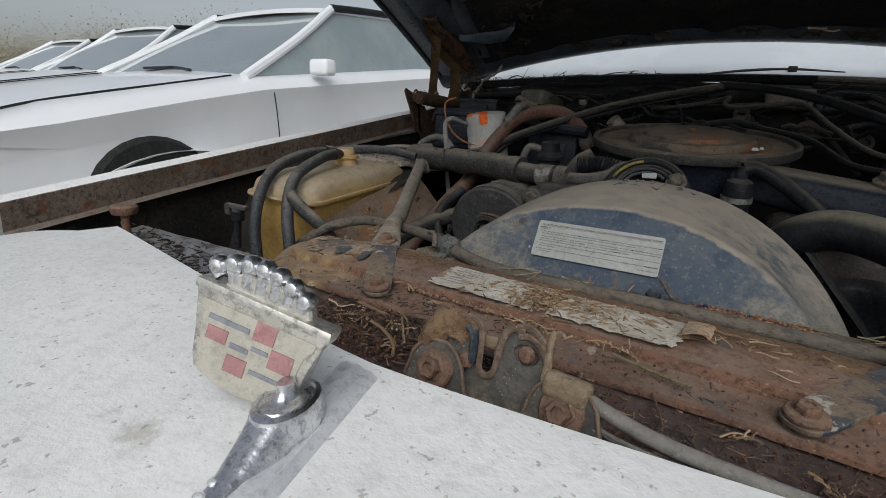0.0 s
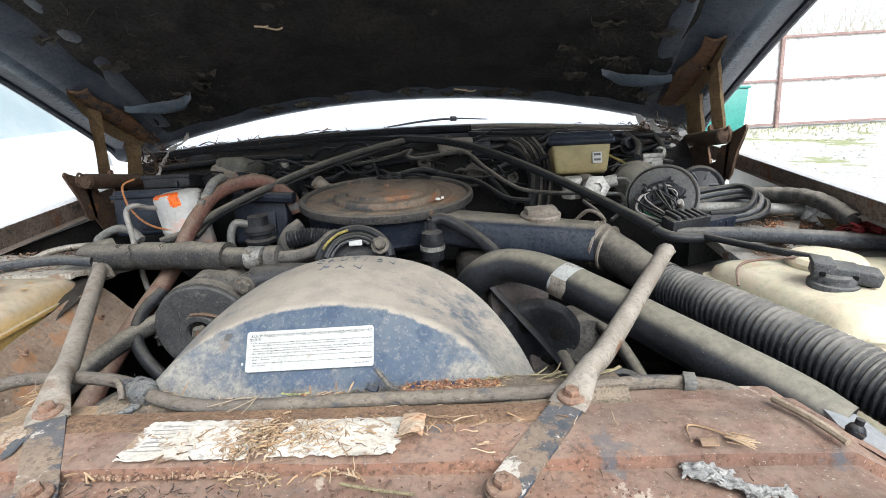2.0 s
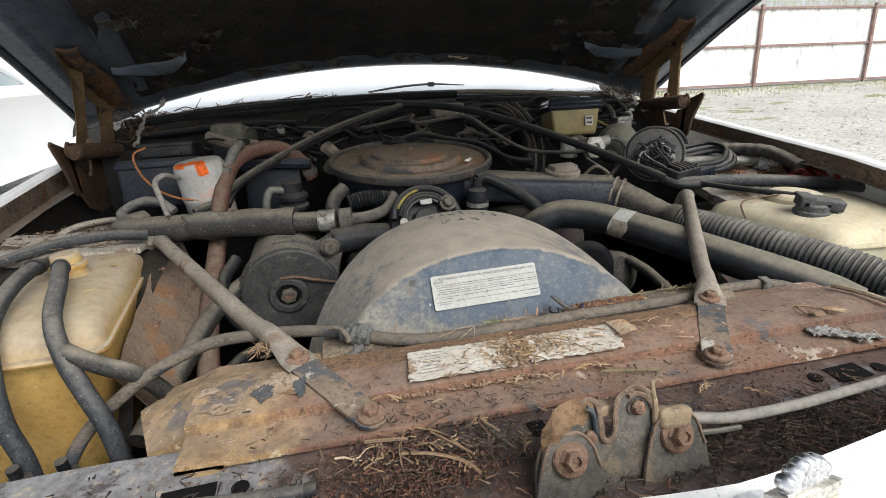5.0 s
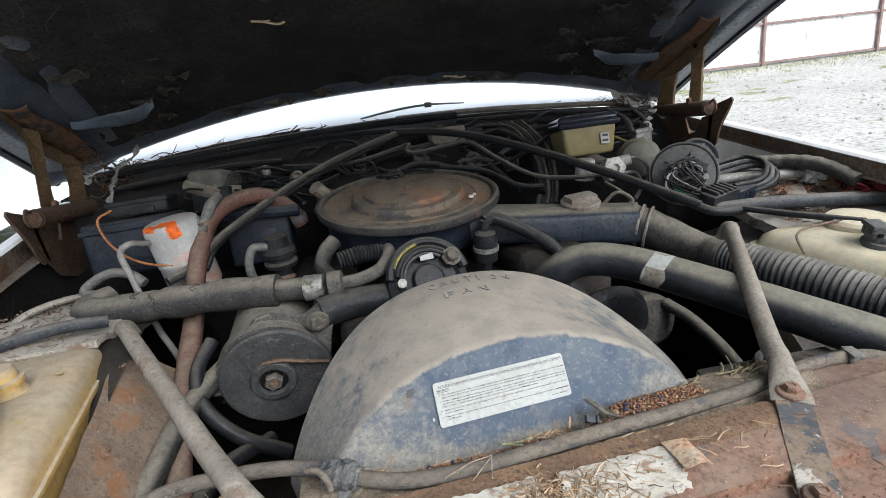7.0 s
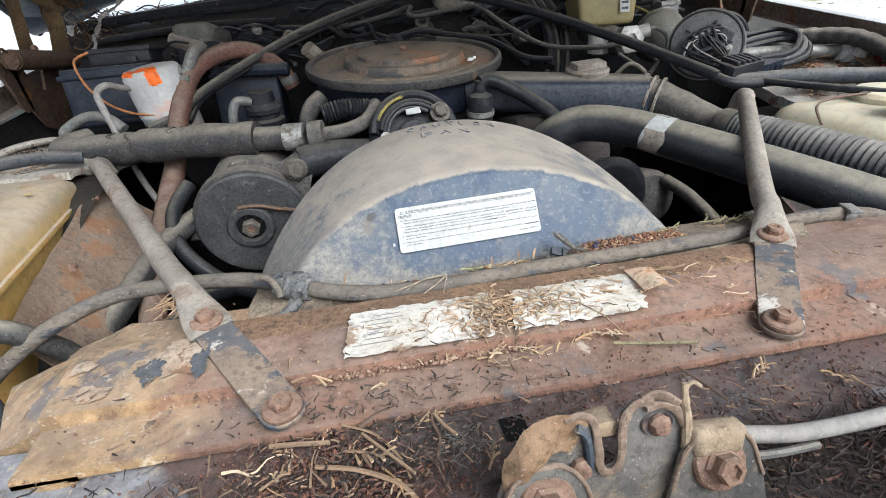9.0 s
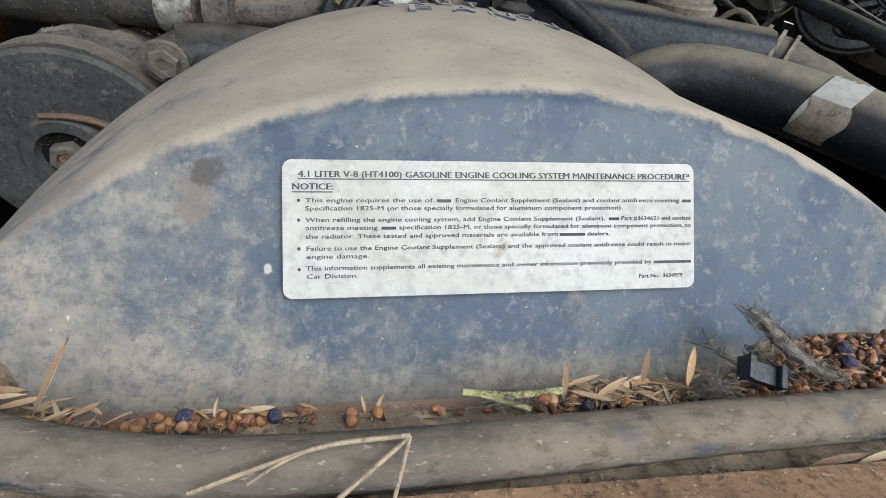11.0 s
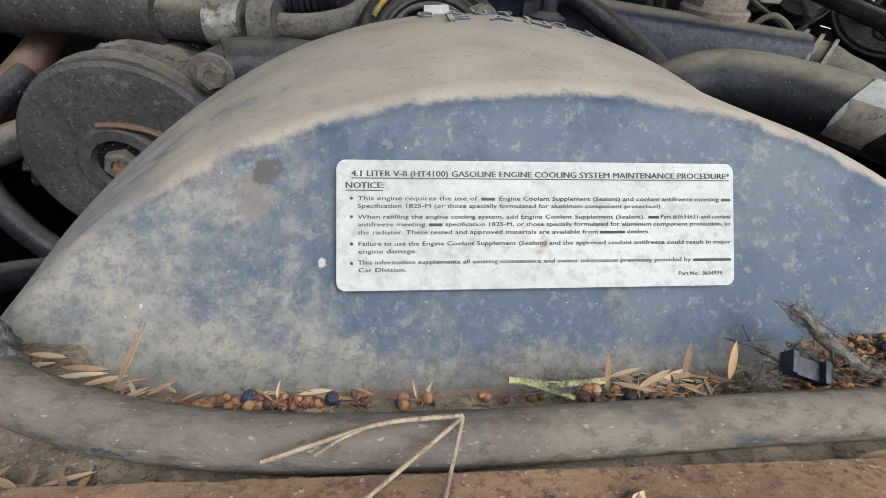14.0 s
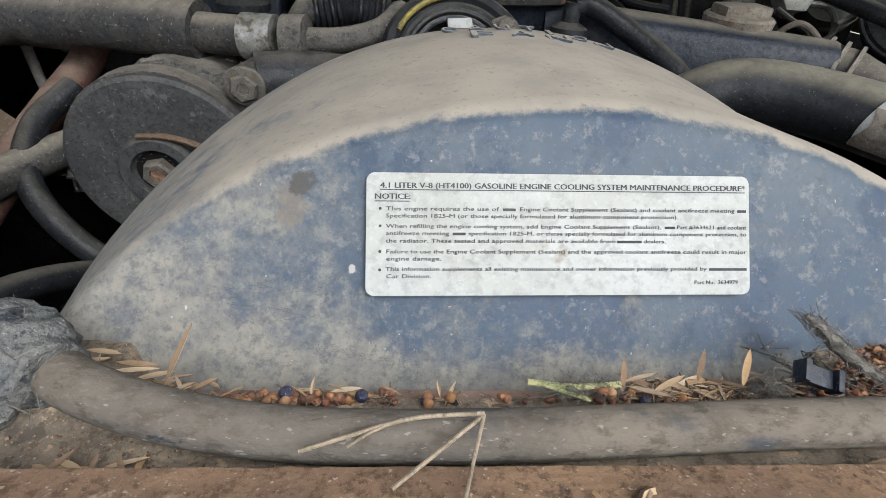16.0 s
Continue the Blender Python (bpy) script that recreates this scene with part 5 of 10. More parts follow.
    # dark disc laid on the flange as the shade of a bolt hole
    lathe_hole = bmesh.new()
    hp = under(*outer(0.34), 0.050)
    lathe(lathe_hole, [(0.0055, 0.0), (0.0055, 0.001), (0.0, 0.001)], axis_at(hp + Vector((-s * 0.0022, -0.001, 0)), (-s, -0.3, 0)), 14)
    part("bolt_hole", lathe_hole, HOLE_SHADE, h)
    bolt(h, arm_bot + Vector((-s * 0.012, 0, 0.0)), (-s, 0, 0), 0.009)
    return h


hood_hinge(-1, (-0.795, 0.735, 1.075), (-0.765, 1.000, 1.035), (-0.775, 0.775, 1.052), (-0.741, 0.800, 1.22), (-0.800, 0.875, 1.067), (-0.768, 0.965, 1.15), (-0.790, 0.985, 1.050), (0.738, 0.722), "rusty brown hood hinge with its spring tube, by the silver car")
hood_hinge(1, (0.802, 0.710, 1.105), (0.825, 1.05, 1.07), (0.787, 0.775, 1.083), (0.735, 0.755, 1.25), (0.812, 0.860, 1.102), (0.756, 0.890, 1.185), (0.822, 1.000, 1.090), (0.724, 0.672), "rusty brown hood hinge with its spring tube, by the gravel yard")


# ---- radiator support ----
PROFILE = [(0.048, 0.8355), (0.011, 0.8365), (0.007, 0.8455), (-0.03, 0.8485), (-0.0725, 0.8425), (-0.0745, 0.8325), (-0.108, 0.8298), (-0.1125, 0.8295), (-0.1145, 0.8292), (-0.1155, 0.8262)]
SHELF = [(-0.104, 0.8215), (-0.17, 0.813), (-0.24, 0.807), (-0.262, 0.802), (-0.275, 0.775), (-0.30, 0.76), (-0.33, 0.70)]


def along(prof, v):
    k = v * (len(prof) - 1)
    i = min(int(k), len(prof) - 2)
    return prof[i][0] + (prof[i + 1][0] - prof[i][0]) * (k - i), prof[i][1] + (prof[i + 1][1] - prof[i][1]) * (k - i)


def support_z(x, y):
    """The height of the rusted deck under a point."""
    prof = PROFILE[:-1] if y > -0.1145 else SHELF
    for (a, za), (b, zb) in zip(prof, prof[1:]):
        if b <= y <= a:
            return zb + (za - zb) * (y - b) / (a - b)
    return prof[0][1]


support = thing("radiator_support", "rusted radiator support panel littered with twigs and debris", "panel")
bm = bmesh.new()


def deck(u, v):
    x = -0.425 + 0.95 * u
    y, z = along(PROFILE, v)
    # cut-back ends, a turned-down right corner and a tan tongue at the left rear
    if x < -0.30 and y > 0.0:
        y += 0.035 * min(1, (-0.30 - x) / 0.08)
        z -= 0.016 * min(1, (-0.30 - x) / 0.08)
    if x < -0.36:
        z -= (-0.36 - x) * 0.35
        x += 0.04 * max(0, -y) / 0.1
    if x > 0.47:
        z -= (x - 0.47) * 0.6
        y -= (x - 0.47) * 0.5 * (1 if y > -0.05 else 0)
    z += 0.0022 * noise.noise(Vector((x * 9, y * 9, 2))) + 0.0010 * noise.noise(Vector((x * 40, y * 40, 2)))
    return Vector((x, y, z))


sheet(bm, deck, 160, 36, 0.004)
part("top_plate", bm, DECK, support, "rusted brown top plate")
bm = bmesh.new()


def lower(u, v):
    x = -0.76 + 1.52 * u
    y, z = along(SHELF, v)
    return Vector((x, y + (0.06 * abs(x) if v < 0.6 else 0.03 * abs(x)), z - 0.03 * max(0, abs(x) - 0.42) * 2 + 0.0022 * noise.noise(Vector((x * 12, y * 12, 7)))))


sheet(bm, lower, 160, 26, 0.004)


def shelf_at(x, y):
    return support_z(x, y - 0.06 * abs(x)) - 0.03 * max(0, abs(x) - 0.42) * 2 + 0.0022 * noise.noise(Vector((x * 12, (y - 0.06 * abs(x)) * 12, 7)))


part("tie_bar", bm, TIE_BAR, support, "dark rusted tie bar")
# slots and holes are dark patches on the bar, painted shade without depth
for x in (0.322, -0.345):
    bm = bmesh.new()
    box(bm, (0.044, 0.024, 0.001), pose(x, -0.138, shelf_at(x, -0.138) + 0.0012, 4, 0, 3), 0)
    part("slot", bm, HOLE_SHADE, support, smooth=False)
    for dx in (-0.042, 0.042):
        bm = bmesh.new()
        lathe(bm, [(0.0075, 0), (0.0075, 0.0008), (0, 0.0008)], pose(x + dx, -0.138, shelf_at(x + dx, -0.138) + 0.0012, 4), 16)
        part("hole", bm, HOLE_SHADE, support)
bm = bmesh.new()
box(bm, (0.017, 0.019, 0.001), pose(-0.035, -0.136, shelf_at(-0.035, -0.136) + 0.0012, 4, 0, 4), 0)
part("slot", bm, HOLE_SHADE, support, smooth=False)
for x in (-0.70, -0.62, -0.55, -0.47):
    bm = bmesh.new()
    lathe(bm, [(0.010, 0), (0.010, 0.003), (0, 0.003)], pose(x, -0.115 + 0.02 * abs(x), 0.806 - 0.06 * (abs(x) - 0.42)), 14, 0.5)
    part("hole", bm, HOLE_SHADE, support)


def litter_z(x, y):
    """The packed dirt behind the ridge: level under the hose, sunk behind its middle, heaped at both ends."""
    heap = 0.8410 + 0.0055 * min(1.0, max(0.0, (x - 0.070) / 0.05)) + 0.003 * min(1.0, max(0.0, (-0.155 - x) / 0.02))
    sink = min(1.0, max(0.0, (x + 0.172) / 0.016)) * min(1.0, max(0.0, (0.085 - x) / 0.03))
    k = min(1.0, max(0.0, (y - 0.026) / 0.008))
    return 0.8385 * (1 - k) + (heap - max(0.0, y - 0.0385) * (1.25 * sink + 0.12 * (1 - sink))) * k


bm = bmesh.new()
sheet(bm, lambda u, v: Vector((-0.235 + 0.56 * u, 0.0095 + 0.068 * v, litter_z(-0.235 + 0.56 * u, 0.0095 + 0.068 * v) + 0.0012 * noise.noise(Vector((u * 60, v * 9, 2))) + 0.0007 * noise.noise(Vector((u * 240, v * 30, 2))))), 220, 26, 0.004)
part("dirt_layer", bm, DIRT, support, "packed brown dirt along the rear edge")
bm = bmesh.new()
sheet(bm, lambda u, v: Vector((-0.250 + 0.50 * u, -0.026 + 0.0325 * v + 0.004 * noise.noise(Vector((u * 20, v, 5))) * (1 - v), support_z(0, -0.026 + 0.0325 * v) + 0.0030 + 0.0007 * noise.noise(Vector((u * 70, v * 8, 2))) - 0.0026 * (1 - v) ** 3)), 160, 12, 0.003)
part("dirt_layer", bm, DIRT_BROWN, support, "tan rust scale spread along the rear ridge")
# rubber hood stop
stop = thing("hood_stop", "rusty adjustable hood stop with a flat round head", "hood stop")
bm = bmesh.new()
lathe(bm, [(0.006, -0.06), (0.006, 0.0), (0.017, 0.0), (0.019, 0.004), (0.019, 0.011), (0.016, 0.014), (0, 0.0145)], pose(-0.674, -0.123, 0.845), 20)
part("stem", bm, RUST_BOLT, stop)

# peeling sticker in two torn pieces
for k, (x0, x1, y0, y1) in enumerate(((-0.146, -0.030, -0.0695, -0.017), (-0.014, 0.096, -0.0685, -0.020))):
    bm = bmesh.new()

    def st(u, v):
        x = x0 + (x1 - x0) * u + 0.004 * noise.noise(Vector((v * 14, k * 5, u))) * (1 if u in (0, 1) else 0) + (0.006 if k == 0 else 0.012) * v
        y = y0 + (y1 - y0) * v + 0.004 * noise.noise(Vector((u * 12, k + v, 3)))
        return Vector((x, y, support_z(x, y) + 0.0050 + 0.0005 * noise.noise(Vector((u * 22, v * 10, k)))))

    sheet(bm, st, 44, 16, 0.0008)
    single("torn_sticker", bm, STICKER, "torn weathered white sticker on the rusted panel" if k else "torn white sticker with bars of faded print on the rusted panel", "sticker", "torn stickers")
bm = bmesh.new()
sheet(bm, lambda u, v: Vector((0.100 + 0.022 * u, -0.055 + 0.036 * v - 0.006 * u, support_z(0.11, -0.03) + 0.007 + 0.006 * math.sin(2.6 * u) * (1 - 0.5 * v))), 8, 8, 0.0008)
single("peeled_flap", rough(bm, 0.0015, 90), PEEL, "curled orange and white flap of torn paper", "paper scrap")
bars = thing("sticker_print", "bars of faded print on the torn sticker", "print")
for k in range(7):
    bm = bmesh.new()
    y = -0.060 + 0.0052 * k
    x0 = -0.140 + 0.002 * k + rnd.uniform(0, 0.003)
    box(bm, (rnd.uniform(0.014, 0.034), 0.0006, 0.0004), pose(x0 + 0.015, y, support_z(0, y) + 0.0062, 0, 0, 1), 0)
    part("print_bar", bm, FADED_INK, bars, smooth=False)


# remnants of the old paint on the left end of the panel
def remnant(cx, cy, rx, ry, seed, material, lift_, name, label_):
    pts = []
    for k in range(90):
        a = 6.28319 * k / 90
        f = 0.80 + 0.50 * noise.noise(Vector((1.3 * math.cos(a) + seed, 1.3 * math.sin(a), seed))) + 0.20 * noise.noise(Vector((5 * math.cos(a), 5 * math.sin(a) + seed, 2))) + 0.16 * noise.noise(Vector((14 * math.cos(a), 14 * math.sin(a) + seed, 5)))
        pts.append((cx + rx * f * math.cos(a), cy + ry * f * math.sin(a)))
    bm = bmesh.new()

    def fn(u, v):
        k = u * 90
        i = int(k) % 90
        x, y = pts[i]
        x, y = cx + (x - cx) * v, cy + (y - cy) * v
        return Vector((x, y, support_z(x, y) + lift_ + 0.0022 * noise.noise(Vector((x * 9, y * 9, 2))) + 0.0010 * noise.noise(Vector((x * 40, y * 40, 2)))))

    sheet(bm, fn, 90, 5)
    part(name, bm, material, support, label_)


remnant(-0.272, -0.032, 0.024, 0.026, 1.7, CREAM_PAINT, 0.0024, "primer_patch", "cream primer showing through")
remnant(-0.255, -0.046, 0.009, 0.016, 4.1, OLD_NAVY, 0.0032, "paint_patch", "flaking navy paint")
remnant(-0.290, -0.046, 0.012, 0.014, 8.6, OLD_NAVY, 0.0032, "paint_patch", "flaking navy paint")
remnant(-0.330, -0.060, 0.022, 0.008, 6.3, CREAM_PAINT, 0.0024, "primer_patch", "cream primer showing through")
remnant(-0.345, -0.030, 0.010, 0.009, 12.3, CREAM_PAINT, 0.0024, "primer_patch", "cream primer showing through")


# ---- bracing struts ----
def strut(foot, knee, top, label):
    t = thing("radiator_strut", label, "strut", "radiator struts")
    foot, knee, top = map(Vector, (foot, knee, top))
    d = (knee - foot).normalized()
    lift = Vector((0, 0, 0.0055))
    bm = bmesh.new()
    across = d.cross(Vector((0, 0, 1))).normalized()
    upv = across.cross(d)
    o = foot + Vector((0, 0, 0.0035))
    sm_ = Matrix(((across.x, d.x, upv.x, o.x), (across.y, d.y, upv.y, o.y), (across.z, d.z, upv.z, o.z), (0, 0, 0, 1)))
    L = (knee - foot).length
    w = 0.0152
    plate(bm, [(-w * 0.92, -0.0055), (-w * 0.68, -0.0105), (-w * 0.3, -0.0132), (w * 0.3, -0.0132), (w * 0.68, -0.0105), (w * 0.92, -0.0055), (w, 0.0), (w * 1.02, L * 0.5), (w, L), (w * 0.7, L + 0.016), (-w * 0.7, L + 0.016), (-w, L), (-w * 1.02, L * 0.5), (-w, 0.0)], sm_, 0.0038, 0.0008)
    part("foot_strap", bm, STRAP, t, "flat strap foot with scuffed navy paint")
    bm = bmesh.new()
    e = (top - knee).normalized()
    pts = [knee - d * 0.012 + lift, knee + lift * 1.4, knee.lerp(top, 0.13) + lift * 1.6, knee.lerp(top, 0.25), knee.lerp(top, 0.6), knee.lerp(top, 0.93), top]
    line = curve_points(pts, 6)
    n = 12
    rings = []
    side = None
    for i, q in enumerate(line):
        s = i / (len(line) - 1)
        dd = (line[min(i + 1, len(line) - 1)] - line[max(i - 1, 0)]).normalized()
        sd = dd.cross(Vector((0, 0, 1))).normalized()
        up = sd.cross(dd)
        k = min(1, max(0, (s - 0.16) / 0.16))
        k = k * k * (3 - 2 * k)
        w, h = 0.0185 + (0.0122 - 0.0185) * k, 0.003 + (0.0125 - 0.003) * k
        if s > 0.95:
            w, h = 0.015, 0.005
        rings.append([bm.verts.new(q + sd * w * math.cos(6.28319 * j / n) + up * h * math.sin(6.28319 * j / n)) for j in range(n)])
    for a, b in zip(rings, rings[1:]):
        for j in range(n):
            bm.faces.new((a[j], a[(j + 1) % n], b[(j + 1) % n], b[j]))
    bm.faces.new(rings[0])
    bm.faces.new(rings[-1][::-1])
    part("rod", bm, BRACE, t, "dusty flattened steel tube")
    bolt(t, knee + Vector((0, 0, 0.008)), (0, -0.1, 1), 0.0078, RUST_BOLT, 0.0135)
    bolt(t, foot + Vector((0, 0, 0.008)), (0, -0.1, 1), 0.0080, RUST_BOLT, 0.0138)
    # the flattened upper end bends over towards the middle of the car
    inward = Vector((-1 if top.x > 0 else 1, 0, 0))
    bm = bmesh.new()
    tube(bm, [top - e * 0.020, top + Vector((0, 0, 0.002)), top + inward * 0.007 + e * 0.008 - Vector((0, 0, 0.003)), top + inward * 0.014 + e * 0.012 - Vector((0, 0, 0.022))], 0.0126, 12, 6, flat=0.75)
    part("bent_end", bm, BRACE, t)
    return t


strut((-0.188, -0.103, 0.832), (-0.26, 0.0, 0.848), (-0.522, 0.440, 0.902), "dusty steel strut bolted to the rusted panel, beside the yellowed tank")
strut((0.186, -0.103, 0.832), (0.26, 0.0, 0.848), (0.485, 0.345, 0.914), "dusty steel strut bolted to the rusted panel, crossing the black hose")

# ---- hood latch ----
latch = thing("hood_latch", "rusty hood latch mechanism bolted to the tie bar", "latch")
lean = Matrix.Translation((0, -0.2055, 0.84)) @ pose(0, 0, 0, 79, 0, 0) @ Matrix.Translation((0, -0.84, 0))


def on_latch(x, z, out=0.0):
    """A point on the leaning latch plate, moved out from it."""
    return lean @ Vector((x, z, out))


bm = bmesh.new()
plate(bm, [(-0.068, 0.790), (0.082, 0.790), (0.081, 0.838), (0.074, 0.850), (0.060, 0.858), (0.046, 0.860), (0.040, 0.866), (0.036, 0.874), (0.030, 0.882), (0.022, 0.886), (0.013, 0.887), (0.006, 0.882), (0.0035, 0.870), (0.003, 0.858), (0.0005, 0.8515),
           (-0.004, 0.8495), (-0.0085, 0.852), (-0.0105, 0.860), (-0.011, 0.875), (-0.0135, 0.882), (-0.019, 0.885), (-0.027, 0.884), (-0.036, 0.879), (-0.046, 0.871), (-0.054, 0.862), (-0.061, 0.851), (-0.066, 0.838)], lean @ pose(0, 0, -0.003), 0.003, 0.0006)
part("base_plate", bm, LATCH, latch, "dusty grey stamped plate with a deep slot")
# rolled rims round the slot and both lobes
for pts in ([(-0.027, 0.885), (-0.019, 0.886), (-0.0130, 0.883), (-0.0100, 0.875), (-0.0095, 0.862), (-0.0080, 0.8525), (-0.004, 0.8490), (0.0005, 0.8510), (0.0030, 0.858), (0.0040, 0.870), (0.0065, 0.882), (0.013, 0.8875), (0.021, 0.8865)],
            [(0.015, 0.8885), (0.022, 0.8905), (0.029, 0.8885), (0.034, 0.883)], [(0.017, 0.8835), (0.026, 0.884), (0.034, 0.879), (0.038, 0.870)]):
    bm = bmesh.new()
    tube(bm, [on_latch(x, z, 0.0018) for x, z in pts], 0.0016, 8, 5, flat=1.6)
    part("rolled_rim", rough(bm, 0.0009, 120), LATCH_RIM, latch)
bm = bmesh.new()


def hook_fn(u, v):
    """A swollen crescent over one lobe."""
    a = radians(205 - 150 * u)
    x, z = -0.031 + 0.030 * math.cos(a) * (0.45 + 0.55 * v), 0.858 + 0.031 * math.sin(a) * (0.35 + 0.65 * v)
    return on_latch(x, z, 0.002 + 0.0085 * math.sin(math.pi * (0.12 + 0.88 * v)) * math.sin(math.pi * min(1.0, u * 1.15 + 0.05)))


sheet(bm, hook_fn, 26, 12, 0.002)
part("hook", rough(rough(bm, 0.0020, 75), 0.0008, 260), LATCH_TAN, latch, "tan-rusted curved hook")
bm = bmesh.new()
tube(bm, [on_latch(-0.0215, 0.881, 0.002), on_latch(-0.0165, 0.876, 0.002), on_latch(-0.0145, 0.864, 0.002), on_latch(-0.0150, 0.855, 0.002)], 0.0042, 10, 5, flat=0.6)
part("roller", bm, OLD_NAVY, latch, "dark worn roller")
bm = bmesh.new()
box(bm, (0.014, 0.010, 0.016), lean @ pose(-0.0035, 0.872, -0.010), 0.003, 2)
part("inner_tab", rough(bm, 0.001, 120), LATCH_CREAM, latch)
# shallow dark-rust dish on the plate; its tone stands for a hollow's shade
bm = bmesh.new()
lathe(bm, [(0.0088, 0.0), (0.0082, 0.0012), (0.0072, 0.0005), (0, 0.0005)], lean @ pose(0.0235, 0.8725, 0.0006), 20, 0.85)
part("recess_shade", rough(bm, 0.0008, 200), RUST_DARK, latch)
for x, z, r in ((0.0240, 0.8725, 0.0058), (-0.0190, 0.8555, 0.0056)):
    bm = bmesh.new()
    lathe(bm, [(r, 0.0), (r * 1.05, 0.003), (r * 0.75, 0.0055), (0.0, 0.0060)], lean @ pose(x, z, 0.0006), 9)
    part("pivot", rough(bm, 0.0009, 150), RUST_BOLT, latch)
bm = bmesh.new()
tube(bm, [on_latch(0.0395, 0.856, 0.003), on_latch(0.0390, 0.874, 0.003), on_latch(0.0382, 0.884, 0.002), on_latch(0.0392, 0.893, 0.001)], 0.0032, 8, 5, rf=lambda s: 1.0 - 0.5 * s)
tube(bm, [on_latch(0.0390, 0.890, 0.001), on_latch(0.0430, 0.893, 0.001), on_latch(0.0475, 0.890, 0.002)], 0.0011, 6, 4)
part("pin", rough(bm, 0.0008, 160), LATCH_CREAM, latch)
bm = bmesh.new()
box(bm, (0.030, 0.017, 0.013), lean @ pose(0.0545, 0.8605, 0.004, 0, 0, -5), 0.0055, 3)
part("cable_block", rough(bm, 0.0012, 90), LATCH_CREAM, latch, "dust-caked cream cable clamp")
for bx, bz in ((-0.0400, 0.8440), (0.0545, 0.8465)):
    # a lobe of the mounting flange, then washer and bolt
    bm = bmesh.new()
    plate(bm, [(-0.034, -0.052), (-0.026, -0.012), (-0.0205, 0.008), (-0.011, 0.0185), (0.0, 0.0215), (0.011, 0.0185), (0.0205, 0.008), (0.027, -0.012), (0.035, -0.052)], lean @ pose(bx, bz, 0.004), 0.003, 0.001)
    lobe = part("flange_lobe", bm, LATCH, latch)
    bm = bmesh.new()
    tube(bm, [lean @ pose(bx, bz, 0.0072) @ Vector((x, z, 0)) for x, z in ((-0.0255, -0.012), (-0.0200, 0.0075), (-0.0108, 0.0178), (0.0, 0.0207), (0.0108, 0.0178), (0.0200, 0.0075), (0.0262, -0.012))], 0.0014, 8, 5)
    part("rolled_edge", rough(bm, 0.0008, 140), LATCH_RIM, lobe)
    bm = bmesh.new()
    m = lean @ pose(bx, bz, 0.0070, -14, 0, 0)
    lathe(bm, [(0.0150, -0.002), (0.0150, 0.0016), (0.0138, 0.0032), (0.009, 0.0036)], m, 22)
    lathe(bm, [(0.0102, 0.003), (0.0102, 0.0045), (0.0080, 0.006), (0.0080, 0.0110), (0.0070, 0.0128), (0.0044, 0.0128), (0.004, 0.0100)], m, 6)
    part("bolt", rough(bm, 0.0004, 300), RUST_BOLT, latch, smooth=False)
hose_thing("latch_cable", [(0.064, -0.200, 0.856), (0.085, -0.201, 0.850), (0.12, -0.201, 0.844), (0.19, -0.196, 0.839), (0.28, -0.183, 0.833), (0.42, -0.166, 0.826), (0.56, -0.15, 0.80)], 0.0049, CABLE, "pale sheathed latch release cable along the tie bar", "cable", 10)
bm = bmesh.new()
tube(bm, [(0.070, -0.204, 0.850), (0.075, -0.206, 0.842), (0.095, -0.206, 0.838), (0.125, -0.203, 0.834)], 0.0024, 7)
single("latch_rod", bm, GREY_METAL, "thin grey rod beside the latch cable", "rod")
bm = bmesh.new()
sheet(bm, lambda u, v: Vector((0.405 + 0.050 * v, -0.150 - 0.0125 * math.cos(4.6 * u) * (1 - 0.25 * v) + 0.010 * v, 0.832 + 0.0115 * math.sin(4.6 * u) * (1 - 0.25 * v) + 0.003 * v)), 16, 10, 0.0008)
single("curled_bark", rough(bm, 0.0025, 60), PEEL_TAN, "curled tan scrap of bark round the latch cable", "bark scrap")
tie_hose = thing("drain_tube", "black rubber tube lying along the tie bar", "tube")
bm = bmesh.new()
tube(bm, [(-0.56, -0.085, 0.800), (-0.47, -0.115, 0.812), (-0.418, -0.134, 0.8165), (-0.36, -0.148, 0.8175), (-0.30, -0.156, 0.8175), (-0.243, -0.160, 0.8175)], 0.0068, 14, 6)
part("rubber_tube", bm, HOSE_BLUE, tie_hose)
bm = bmesh.new()
lathe(bm, [(0.0072, -0.006), (0.0076, 0.0), (0.0070, 0.004), (0.0045, 0.004), (0.0040, -0.004)], axis_at((-0.243, -0.160, 0.8175), (1, -0.06, 0)), 16)
part("open_end", bm, BLACK, tie_hose, "black open end")

# ---- fan shroud ----
SLOPE = 0.564  # how far the shroud's face leans back for each unit of height


def face_y(z):
    return 0.037 + SLOPE * (z - 0.79)


def crest(th):
    x = -0.003 - 0.222 * math.cos(th)
    z = 0.78 + 0.143 * math.sin(th)
    return Vector((x, face_y(z), z))


def back_arc(th):
    return Vector((-0.005 - 0.259 * math.cos(th), 0.302 - 0.16 * abs(math.cos(th)) ** 4, 0.780 + 0.157 * math.sin(th) ** 1.3))


shroud = thing("fan_shroud", "dusty blue-black plastic fan shroud with an arched top", "fan shroud")
bm = bmesh.new()


